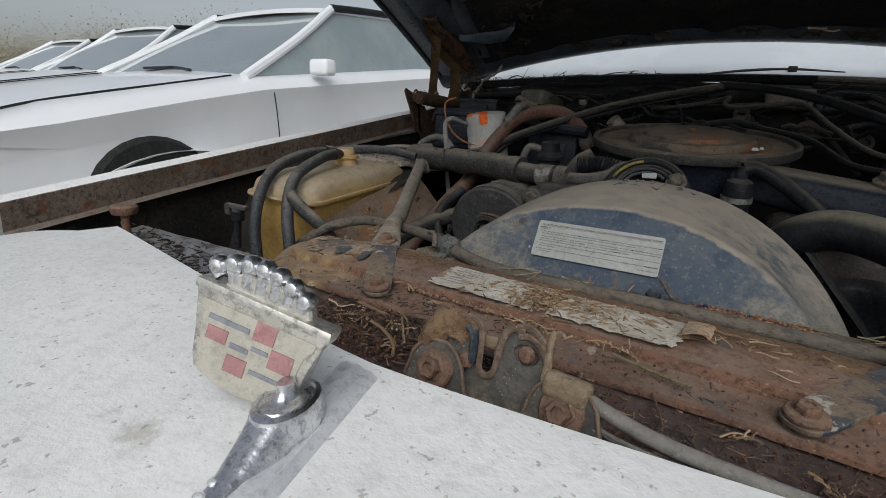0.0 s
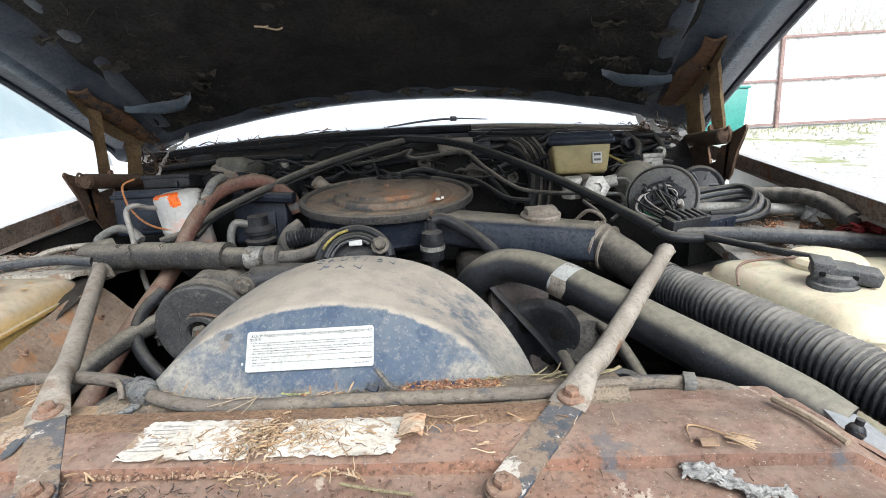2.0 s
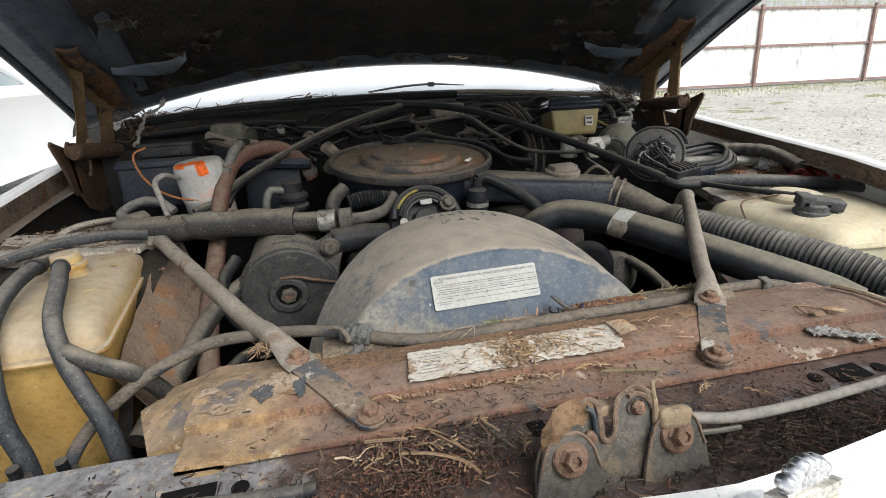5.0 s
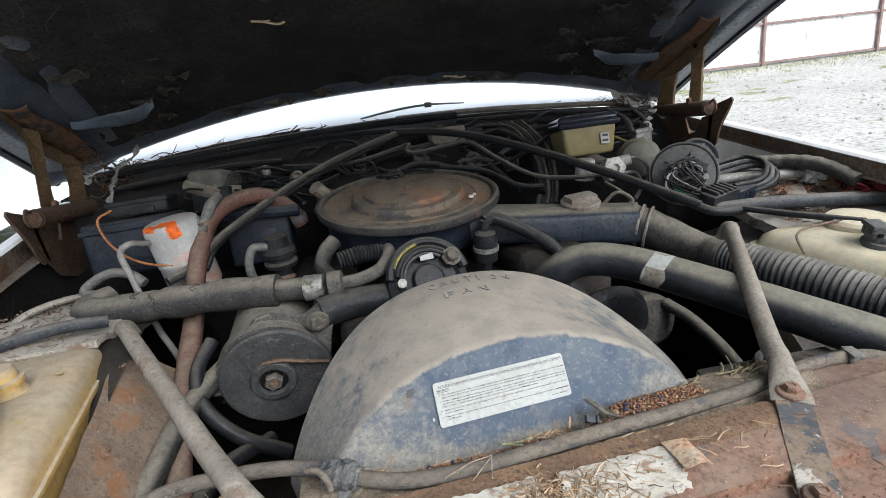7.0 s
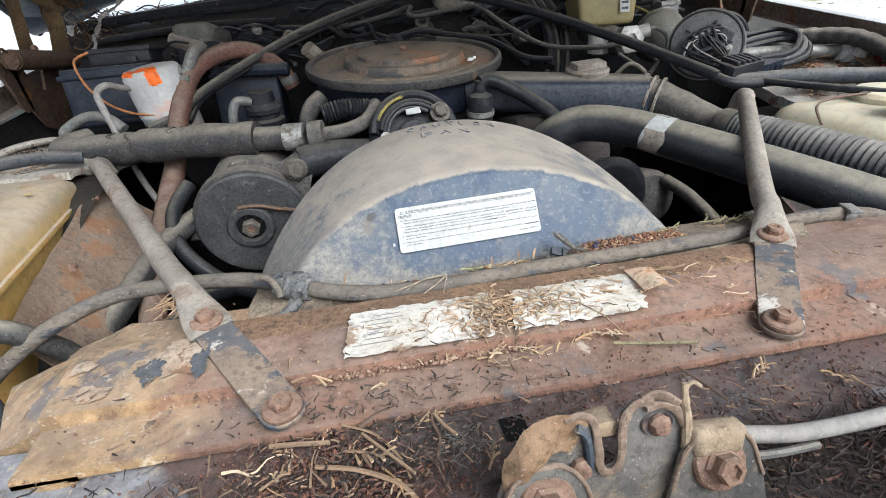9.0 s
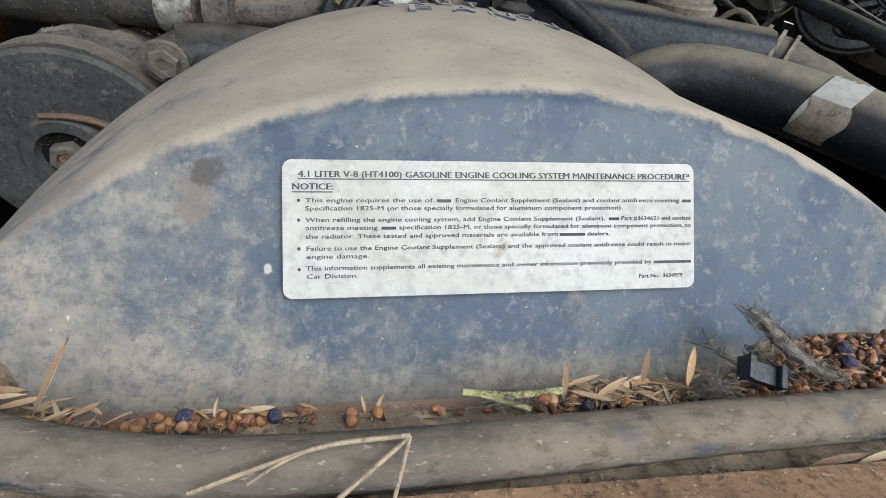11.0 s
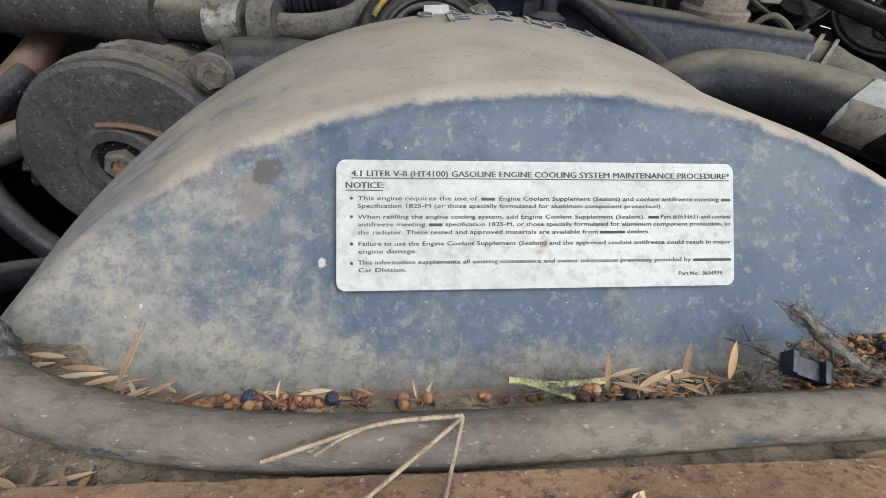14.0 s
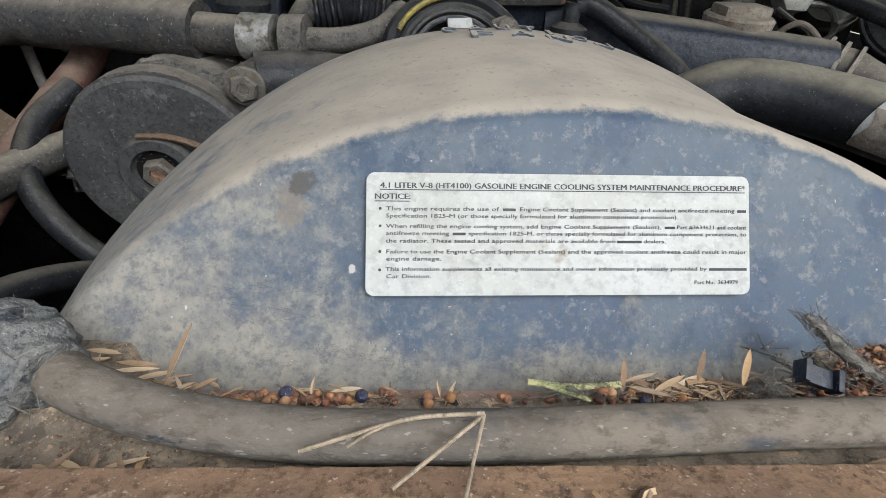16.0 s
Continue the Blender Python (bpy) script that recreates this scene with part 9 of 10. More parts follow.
def strip(u, v):
    y = -0.335 - 0.30 * v
    x = (u - 0.5) * 0.022 * (1 - 0.12 * v) + strip_x(y)
    prof = [0.0, 0.003, 0.0026, 0.004, 0.0026, 0.003, 0.0]
    k = u * 6
    i = min(int(k), 5)
    h = prof[i] + (prof[i + 1] - prof[i]) * (k - i)
    return Vector((x, y, header_z(0, y) + h * (1.0 if 0.01 < v else 0.7)))


sheet(bm, strip, 24, 30, 0.0015)
part("base_strip", bm, CHROME_SKY, orn)
for k in range(24):
    bm = bmesh.new()
    box(bm, (0.004, 0.0032, 0.0015), pose(strip_x(-0.405 - 0.0055 * k) - 0.0085, -0.405 - 0.0055 * k, header_z(0, -0.405) + 0.0045 - 0.00035 * k), 0.001, 1)
    part("strip_tooth", bm, CHROME_SKY, orn)
boss = pose(0.004, -0.378, header_z(0, -0.378), 0, 0, 14)
bm = bmesh.new()
lathe(bm, [(0.0135, 0.001), (0.0132, 0.008), (0.0118, 0.0125), (0.0100, 0.0135), (0.0092, 0.0128), (0.0088, 0.0136), (0.0050, 0.0145), (0.0034, 0.0165), (0.0030, 0.0200)], boss @ Matrix.Diagonal((0.86, 1.30, 1, 1)), 32)
ped = part("pedestal", bm, CHROME, orn)
bm = bmesh.new()
sheet(bm, lambda u, v: boss @ Vector(((u - 0.5) * 0.020 * (1 - 0.7 * v), -0.012 - 0.030 * v, 0.0125 * (1 - v) ** 1.5 * (1 - (2 * u - 1) ** 4) + 0.001)), 10, 12)
part("fairing", bm, CHROME, ped)
cm = Matrix.Translation((-0.0165, -0.3775, 0.9300)) @ pose(0, 0, 0, 80, 4, 22) @ Matrix.Rotation(radians(-12), 4, "Z") @ Matrix.Scale(0.84, 4)
shield = [(-0.0325, 0.027), (-0.0320, 0.0235), (-0.0285, 0.018), (-0.0272, 0.008), (-0.0260, -0.004), (-0.0235, -0.0105), (-0.012, -0.0140), (0.0, -0.0150), (0.012, -0.0140), (0.0235, -0.0105), (0.0260, -0.004), (0.0272, 0.008), (0.0285, 0.018), (0.0320, 0.0235), (0.0325, 0.027)]
bm = bmesh.new()
plate(bm, shield, cm @ pose(0, 0, -0.005), 0.010, 0.0012)
part("shield", bm, SILVER, orn, "worn silver shield")
bm = bmesh.new()
plate(bm, [(x * 0.86, y * 0.86 - 0.0012) for x, y in shield], cm @ pose(0, 0, 0.005), 0.0008)
part("enamel_field", bm, CREST_FACE, orn, smooth=False)
for x0, x1, y0, y1, mt in ((0.0, 0.010, 0.010, 0.021, CREST_RED), (-0.021, -0.011, 0.0, 0.008, CREST_RED), (0.010, 0.021, -0.002, 0.009, CREST_RED), (-0.009, 0.001, -0.014, -0.004, CREST_RED),
                           (-0.022, -0.002, 0.0115, 0.0145, CREST_BLUE), (-0.009, 0.0, 0.0, 0.003, CREST_BLUE), (0.001, 0.009, 0.0035, 0.006, CREST_BLUE), (0.003, 0.017, -0.0095, -0.007, CREST_BLUE)):
    bm = bmesh.new()
    y0, y1 = 0.0055 + 0.78 * y0, 0.0055 + 0.78 * y1
    plate(bm, [(x0, y0), (x1, y0), (x1, y1), (x0, y1)], cm @ pose(0, 0, 0.0058), 0.0005)
    part("enamel_patch", bm, mt, orn, "faded enamel patch", smooth=False)
bm = bmesh.new()
box(bm, (0.066, 0.013, 0.005), cm @ pose(0, 0.0275, 0.0, 90), 0.002)
part("shield_top", bm, SILVER, orn)
bm = bmesh.new()
plate(bm, [(-0.022, 0.029), (0.022, 0.029), (0.019, 0.036), (0.0, 0.040), (-0.019, 0.036)], cm @ pose(0, 0, -0.003), 0.006, 0.001)
part("crown_band", bm, SILVER, orn)
for k in range(7):
    u = -1 + 2 * k / 6
    bm = bmesh.new()
    lathe(bm, [(0, -0.0047), (0.0028, -0.004), (0.0046, -0.0015), (0.0046, 0.0015), (0.0028, 0.004), (0, 0.0047)], cm @ pose(0.0215 * u - 0.0055, 0.0425 - 0.006 * u * u, 0.001), 14)
    tube(bm, [cm @ Vector((0.0215 * u - 0.0055, 0.040 - 0.006 * u * u, 0.001)), cm @ Vector((0.020 * u - 0.0045, 0.032, 0.001))], 0.0028, 8, 1)
    part("crown_bead", bm, CHROME, orn, "chrome bead")


# ---- bare end of the radiator support ----
def end_fn(u, v):
    """A point on the tie bar's far end."""
    x = -0.74 + 0.40 * u
    y = -0.050 - 0.06 * u - 0.085 * (1 - v)
    return Vector((x, y, shelf_at(x, y) + 0.0045))


for u, v, r in ((0.34, 0.62, 0.0105), (0.47, 0.60, 0.0095), (0.20, 0.66, 0.0060), (0.64, 0.52, 0.0050)):
    bm = bmesh.new()
    q = end_fn(u, v)
    lathe(bm, [(r * 1.25, 0.0), (r * 1.1, 0.0016), (r, 0.0006), (r, 0.0002)], pose(q.x, q.y, q.z + 0.0004, 0, 0, -12), 22, 0.55)
    part("hole_edge", bm, BARE_STEEL, support)
    # flat dark disc as the shade within the hole
    bm = bmesh.new()
    lathe(bm, [(r, 0.0006), (0, 0.0008)], pose(q.x, q.y, q.z + 0.0006, 0, 0, -12), 22, 0.55)
    part("hole", bm, HOLE_SHADE, support)
valve_ = thing("drain_cock", "grimy black drain cock beside the yellowed tank", "valve")
bm = bmesh.new()
lathe(bm, [(0.006, -0.06), (0.006, -0.012), (0.011, -0.010), (0.011, 0.006), (0.007, 0.010), (0.0, 0.010)], axis_at((-0.600, 0.020, 0.835), (0.1, 0, 1)), 14)
part("body", bm, BLACK, valve_)
bm = bmesh.new()
box(bm, (0.044, 0.012, 0.008), pose(-0.598, 0.018, 0.848, 0, 4, 12), 0.003, 2)
box(bm, (0.012, 0.010, 0.020), pose(-0.618, 0.016, 0.842, 0, 4, 12), 0.003, 2)
part("lever", rough(bm, 0.0015, 90), CAST_DARK, valve_)

# ---- litter ----
def clump(cx, cy, sx, sy, n, lo, hi, r0, r1, heap=0.004):
    bm = bmesh.new()
    for k in range(n):
        x, y = rnd.gauss(cx, sx), rnd.gauss(cy, sy)
        near = math.exp(-((x - cx) / sx) ** 2 / 2 - ((y - cy) / sy) ** 2 / 2)
        twig(bm, (x, y, support_z(x, y) + 0.005 + rnd.uniform(0, heap) * near), rnd.uniform(lo, hi), rnd.uniform(r0, r1))
    return bm


single("twig_litter", clump(-0.030, -0.052, 0.014, 0.016, 260, 0.003, 0.011, 0.0004, 0.0011, 0.009), STRAW, "heap of dry brown twigs across the torn sticker", "twigs", kind="stuff")
single("twig_litter", clump(0.005, -0.038, 0.028, 0.007, 120, 0.005, 0.016, 0.0003, 0.0007, 0.005), STRAW, "dry straw bits on the torn sticker", "twigs", kind="stuff")
single("twig_litter", clump(-0.09, -0.045, 0.035, 0.009, 40, 0.003, 0.009, 0.0003, 0.0006, 0.003), STRAW, "dry brown needles on the torn sticker", "twigs", kind="stuff")
single("twig_litter", clump(0.02, -0.052, 0.022, 0.010, 110, 0.004, 0.012, 0.0003, 0.0008, 0.005), STRAW, "dry brown twigs below the torn sticker", "twigs", kind="stuff")
single("twig_litter", clump(-0.150, -0.146, 0.040, 0.016, 12, 0.006, 0.018, 0.0004, 0.0011, 0.007), STRAW, "straw-coloured twigs heaped on the tie bar", "twigs", kind="stuff")
single("twig_litter", clump(-0.13, -0.150, 0.07, 0.026, 150, 0.003, 0.013, 0.0003, 0.0010, 0.008), TWIG, "dark dry twigs strewn along the tie bar", "twigs", kind="stuff")
single("twig_litter", clump(0.20, -0.205, 0.10, 0.022, 1300, 0.005, 0.020, 0.0004, 0.0010, 0.010), ROTTEN, "black rotted needles lying on the tie bar", "needles", kind="stuff")
bm = bmesh.new()
for k in range(420):
    u, v = rnd.random(), min(0.95, abs(rnd.gauss(0.0, 0.30)))
    q = end_fn(u, v)
    twig(bm, (q.x, q.y, q.z + 0.003 + rnd.uniform(0, 0.006)), rnd.uniform(0.004, 0.014), rnd.uniform(0.0005, 0.0013))
single("twig_litter", bm, ROTTEN, "black rotted needles heaped along the bare end of the radiator support", "needles", kind="stuff")
single("twig_litter", clump(-0.35, -0.20, 0.12, 0.03, 600, 0.005, 0.020, 0.0004, 0.0010, 0.010), ROTTEN, "black rotted needles lying on the far end of the tie bar", "needles", kind="stuff")
bm = bmesh.new()
tube(bm, [(0.345, -0.062, 0.8480), (0.347, -0.048, 0.8500), (0.353, -0.041, 0.8500), (0.366, -0.047, 0.8500), (0.378, -0.058, 0.8495)], 0.0009, 6)
for k in range(16):
    a = rnd.gauss(-0.85, 0.28)
    q = Vector((0.372 + 0.010 * rnd.random(), -0.053 - 0.008 * rnd.random(), 0.8495))
    L = rnd.uniform(0.010, 0.022)
    tube(bm, [q, q + Vector((L * 0.5 * math.cos(a), L * 0.5 * math.sin(a), 0.0012)), q + Vector((L * math.cos(a + 0.2), L * math.sin(a + 0.2), rnd.uniform(-0.001, 0.002)))], rnd.uniform(0.0005, 0.0009), 5, 3)
sheet(bm, lambda u, v: Vector((0.350 + 0.014 * u, -0.070 + 0.012 * v, 0.8490 + 0.003 * math.sin(3.1 * v))), 5, 5, 0.0005)
single("dry_sprig", bm, STRAW, "dried straw-brown conifer sprig on the rusted panel", "sprig", kind="stuff")
single("twig_litter", clump(-0.10, -0.140, 0.09, 0.026, 620, 0.003, 0.011, 0.0003, 0.0009, 0.006), ROTTEN, "dark rotted twigs and needles strewn along the tie bar", "twigs", kind="stuff")
single("twig_litter", clump(-0.165, -0.142, 0.030, 0.012, 4, 0.014, 0.030, 0.0007, 0.0015, 0.010), STRAW, "longer straw-brown stalks across the tie bar", "twigs", kind="stuff")
single("twig_litter", clump(-0.16, -0.145, 0.04, 0.016, 8, 0.010, 0.026, 0.0006, 0.0014, 0.010), TWIG, "longer dark stalks across the tie bar", "twigs", kind="stuff")
single("twig_litter", clump(0.24, -0.21, 0.10, 0.022, 190, 0.004, 0.018, 0.0004, 0.0013, 0.008), SEED_RED, "reddish twig bits and bark among the rotted needles", "twigs", kind="stuff")
single("twig_litter", clump(0.22, -0.205, 0.12, 0.024, 80, 0.006, 0.028, 0.0004, 0.0012, 0.008), TWIG, "brown twigs among the rotted needles", "twigs", kind="stuff")
single("twig_litter", clump(0.0, -0.09, 0.18, 0.02, 45, 0.004, 0.014, 0.0004, 0.0012, 0.004), TWIG, "brown twigs strewn along the step of the panel", "twigs", kind="stuff")
single("twig_litter", clump(0.10, -0.045, 0.08, 0.018, 45, 0.006, 0.025, 0.0005, 0.0010, 0.003), STRAW, "straw bits about the torn sticker", "twigs", kind="stuff")
single("twig_litter", clump(-0.14, -0.165, 0.05, 0.018, 50, 0.004, 0.012, 0.0004, 0.0010, 0.005), SEED_RED, "reddish dry stalks on the tie bar", "twigs", kind="stuff")
single("twig_litter", clump(0.13, -0.150, 0.06, 0.014, 60, 0.003, 0.012, 0.0003, 0.0009, 0.004), TWIG, "brown twig bits lying behind the latch", "twigs", kind="stuff")


def sprig(bm, p, turn, length, r):
    """A dead conifer tip: a stem with short scaly shoots on both sides."""
    p = Vector(p)
    d = Vector((math.cos(turn), math.sin(turn), 0.05))
    o = Vector((-d.y, d.x, 0))
    tube(bm, [p, p + d * length * 0.5 + o * rnd.gauss(0, 0.002) + Vector((0, 0, 0.002)), p + d * length], r, 5, 3, rf=lambda s: 1.1 - 0.5 * s)
    for k in range(6):
        q = p + d * length * (0.28 + 0.13 * k)
        side = o * (1 if k % 2 else -1)
        e = (d * 0.8 + side * rnd.uniform(0.5, 0.9) + Vector((0, 0, rnd.uniform(-0.05, 0.4)))).normalized() * length * rnd.uniform(0.22, 0.42)
        tube(bm, [q, q + e * 0.5 + Vector((0, 0, 0.001)), q + e], r * 1.15, 5, 3, rf=lambda s: 0.8 + 0.5 * math.sin(9 * s) * 0.4)


bm = bmesh.new()
for x, y, turn, L in ((-0.156, -0.080, 2.6, 0.042), (-0.160, -0.083, 2.2, 0.030), (-0.128, -0.094, 0.2, 0.012), (-0.165, -0.128, 1.2, 0.026), (-0.150, -0.133, -0.4, 0.030), (-0.172, -0.140, 2.4, 0.024), (-0.02, -0.075, -0.7, 0.026), (-0.045, -0.078, 1.7, 0.014), (-0.070, -0.079, 1.5, 0.016), (-0.088, -0.080, 1.9, 0.013),
                      (-0.200, -0.150, 0.6, 0.022), (-0.125, -0.150, -1.1, 0.028), (-0.100, -0.125, 0.5, 0.022), (0.030, -0.080, 0.3, 0.020), (0.075, -0.088, 2.6, 0.020), (-0.06, -0.165, 1.2, 0.022), (0.14, -0.135, 0.5, 0.022), (0.21, -0.160, 2.2, 0.024)):
    sprig(bm, (x, y, support_z(x, y) + 0.005), turn, L, rnd.uniform(0.0007, 0.0011))
single("conifer_tips", bm, STRAW, "dead tan conifer tips scattered over the rusted panel", "twigs", kind="stuff")
bm = bmesh.new()
for k in range(2900):
    x, y = rnd.gauss(-0.150, 0.042), rnd.gauss(-0.168, 0.014)
    if rnd.random() < 0.3:
        x, y = rnd.gauss(-0.16, 0.022), rnd.gauss(-0.132, 0.008)
    if k > 900:
        x, y = rnd.uniform(-0.24, 0.30), rnd.gauss(-0.150, 0.026)
        if y > -0.085:
            continue
    rr = rnd.uniform(0.0008, 0.0026) if k <= 900 else rnd.uniform(0.0004, 0.0015)
    lathe(bm, [(0, -rr), (rr, -0.2 * rr), (rr * 0.7, rr * 0.6), (0, rr * 0.8)], pose(x, y, support_z(x, y) + rr + rnd.uniform(0, 0.004), rnd.uniform(0, 90), rnd.uniform(0, 90), rnd.uniform(0, 360)) @ Matrix.Diagonal((1, rnd.uniform(0.4, 1), rnd.uniform(0.4, 0.9), 1)), 6)
single("bark_crumbs", rough(bm, 0.0007, 300), CRUMB, "dark reddish bark crumbs and seeds heaped on the tie bar", "crumbs", kind="stuff")
bm = bmesh.new()
for k in range(170):
    x, y = rnd.uniform(-0.40, 0.44), rnd.uniform(-0.25, -0.014)
    twig(bm, (x, y, support_z(x, y) + 0.0055), rnd.uniform(0.002, 0.012), rnd.uniform(0.0003, 0.0008), 0.3)
single("twig_litter", bm, TWIG, "bits of dry twig scattered over the rusted panel", "twigs", kind="stuff")
bm, pale_row = bmesh.new(), bmesh.new()
for k in range(420):
    r_ = rnd.random()
    if r_ < 0.35:
        x, y = rnd.gauss(-0.165, 0.03), rnd.gauss(-0.172, 0.012)
    elif r_ < 0.65:
        x = rnd.uniform(-0.17, 0.0)
        y = -0.0775 + 0.0015 * rnd.gauss(0, 1)
        rr = rnd.uniform(0.0009, 0.0023)
        lathe(pale_row, [(0, -rr), (rr, -0.2 * rr), (rr * 0.7, rr * 0.7), (0, rr * 1.1)], pose(x, y, support_z(x, y) + 0.003 + rr, rnd.uniform(0, 90), rnd.uniform(0, 90), rnd.uniform(0, 360)), 7, 0.8)
        continue
    else:
        x, y = rnd.uniform(-0.38, 0.42), rnd.uniform(-0.22, -0.075)
    rr = rnd.uniform(0.0007, 0.0018)
    lathe(bm, [(0, -rr), (rr, 0), (0, rr * 1.2)], pose(x, y, support_z(x, y) + 0.0045 + rr, rnd.uniform(0, 90), rnd.uniform(0, 90), 0), 6, 0.8)
single("dry_seeds", rough(pale_row, 0.0006, 300), SEED_TAN, "row of dry tan seeds lodged along the step of the panel", "seeds", kind="stuff")
single("dry_seeds", bm, SEED_RED, "reddish-brown seeds strewn over the rusted panel", "seeds", kind="stuff")
for label_, pts, r, mt in (
        ("pale straw stalk lying on the rusted panel", [(0.056, -0.091, 0.8375), (0.088, -0.099, 0.8370), (0.117, -0.104, 0.8365)], 0.0014, GREEN_DRY),
        ("bleached stick lying by the end of the panel", [(0.4430, -0.008, 0.8535), (0.452, -0.035, 0.854), (0.458, -0.052, 0.8525), (0.464, -0.071, 0.8495)], 0.0034, BONE),
        ("pale snapped stick across the tie bar", [(-0.197, -0.121, 0.826), (-0.175, -0.124, 0.826), (-0.158, -0.126, 0.825)], 0.0017, STRAW),
        ("dry stick across the tie bar", [(-0.136, -0.126, 0.8275), (-0.122, -0.143, 0.8270), (-0.105, -0.163, 0.8255)], 0.0011, STRAW),
        ("knobbly grey-brown stick by the step of the panel", [(-0.138, -0.120, 0.8275), (-0.126, -0.112, 0.8285), (-0.111, -0.107, 0.8285)], 0.0017, TWIG),
        ("short flat stick by the step of the panel", [(-0.104, -0.095, 0.8295), (-0.095, -0.090, 0.8295), (-0.087, -0.084, 0.8300)], 0.0015, STRAW),
        ("thin dark stem across the tie bar", [(-0.083, -0.108, 0.8280), (-0.089, -0.124, 0.8275), (-0.086, -0.140, 0.8270), (-0.090, -0.156, 0.8260)], 0.0010, TWIG),
        ("ochre stalk across the tie bar", [(-0.087, -0.120, 0.8278), (-0.082, -0.131, 0.8275), (-0.075, -0.141, 0.8270)], 0.0013, STRAW),
        ("thin twig behind the latch cable", [(0.093, -0.117, 0.8280), (0.101, -0.136, 0.8270), (0.107, -0.154, 0.8260)], 0.0009, TWIG),
        ("pale knobbly twig hanging over the step of the panel", [(-0.026, -0.063, 0.8385), (-0.012, -0.073, 0.8365), (0.005, -0.085, 0.8310)], 0.0014, STRAW),
        ("brown stick across the tie bar", [(-0.166, -0.143, 0.824), (-0.140, -0.152, 0.825), (-0.115, -0.166, 0.823), (-0.104, -0.180, 0.820)], 0.0016, STRAW),
        ("thin bent stem across the tie bar", [(-0.150, -0.115, 0.828), (-0.128, -0.128, 0.827), (-0.112, -0.150, 0.824), (-0.108, -0.163, 0.822)], 0.0009, STRAW),
        ("forked straw stem leaning on the front hose", [(-0.0530, 0.0155, 0.8577), (-0.0650, 0.0070, 0.8542), (-0.0770, -0.0030, 0.8527)], 0.00060, BONE),
        ("forked straw stem leaning on the front hose", [(-0.0530, 0.0155, 0.8577), (-0.0570, 0.0030, 0.8542), (-0.0600, -0.0070, 0.8527)], 0.00054, BONE),
        ("forked straw stem leaning on the front hose", [(-0.0530, 0.0155, 0.8582), (-0.0720, 0.0145, 0.8574), (-0.0875, 0.0115, 0.8547), (-0.1010, 0.0075, 0.8532)], 0.00060, BONE),
        ("forked straw stem leaning on the front hose", [(-0.0750, 0.0143, 0.8572), (-0.0830, 0.0115, 0.8555), (-0.0890, 0.0085, 0.8535)], 0.00042, BONE),
        ("green-yellow stem at the foot of the shroud", [(-0.036, 0.0365, 0.8500), (-0.022, 0.0355, 0.8490), (-0.006, 0.0355, 0.8500)], 0.0011, GREEN_STEM),
        ("green-yellow side shoot at the foot of the shroud", [(-0.034, 0.0362, 0.8505), (-0.026, 0.0345, 0.8485), (-0.016, 0.0325, 0.8462)], 0.0008, GREEN_STEM)):
    hose_thing("grass_stalk", pts, r, mt, label_, "stem", 7)
bm = bmesh.new()
for k in range(20):
    x, y = rnd.uniform(0.175, 0.315), 0.0
    y = 0.052 + 0.016 * rnd.random() + 0.04 * (x - 0.17)
    a = rnd.gauss(0.35, 0.3)
    L = rnd.uniform(0.012, 0.045)
    q = Vector((x, y, litter_z(x, y) + 0.002 + rnd.uniform(0, 0.003)))
    tube(bm, [q, q + Vector((L * 0.5 * math.cos(a), L * 0.5 * math.sin(a), rnd.gauss(0.001, 0.001))), q + Vector((L * math.cos(a + 0.15), L * math.sin(a + 0.15), rnd.gauss(0, 0.002)))], rnd.uniform(0.0005, 0.0011), 6, 3)
single("green_stems", bm, GREEN_DRY, "yellow-green dead stems lying behind the front hose", "stems", kind="stuff")
# seeds and husks along the foot of the shroud
bm = bmesh.new()
bl = bmesh.new()
st = bmesh.new()


def seed(bm, x, y, z, rr):
    lathe(bm, [(0, -rr), (rr * 0.62, -rr * 0.78), (rr * 0.95, -rr * 0.3), (rr, 0.1 * rr), (rr * 0.82, 0.6 * rr), (rr * 0.40, 0.95 * rr), (rr * 0.15, 0.82 * rr), (0, rr * 0.80)],
          pose(x, y, z, rnd.uniform(-80, 80), rnd.uniform(-80, 80), 0) @ Matrix.Diagonal((1, rnd.uniform(0.75, 1), rnd.uniform(0.7, 1.15), 1)), 10)


def behind_hose():
    """A place in the litter between the hose and the shroud, and how high the litter lies there."""
    r_ = rnd.random()
    if r_ < 0.12:
        x = rnd.choice((-0.140, -0.1265, -0.1225, -0.1185, -0.115, -0.1115, -0.1085, -0.105, -0.1015, -0.098, -0.094, -0.079)) + rnd.gauss(0, 0.0014)
        y = 0.0335 + 0.0050 * rnd.random()
        return x, y, litter_z(x, y)
    if r_ < 0.155:
        x = rnd.uniform(-0.07, 0.05)
        y = 0.034 + 0.004 * rnd.random()
        return x, y, litter_z(x, y)
    x = 0.060 + 0.135 * rnd.random() ** 1.1
    y = 0.034 + 0.028 * rnd.random() * min(1.0, max(0.3, (x - 0.05) / 0.05))
    return x, y, litter_z(x, y)


for k in range(720):
    x, y, z = behind_hose()
    rr = rnd.uniform(0.0010, 0.0019)
    seed(bl if rnd.random() < 0.03 else bm, x, y, z + rr * 0.7 + rnd.uniform(0, 0.0022), rr)
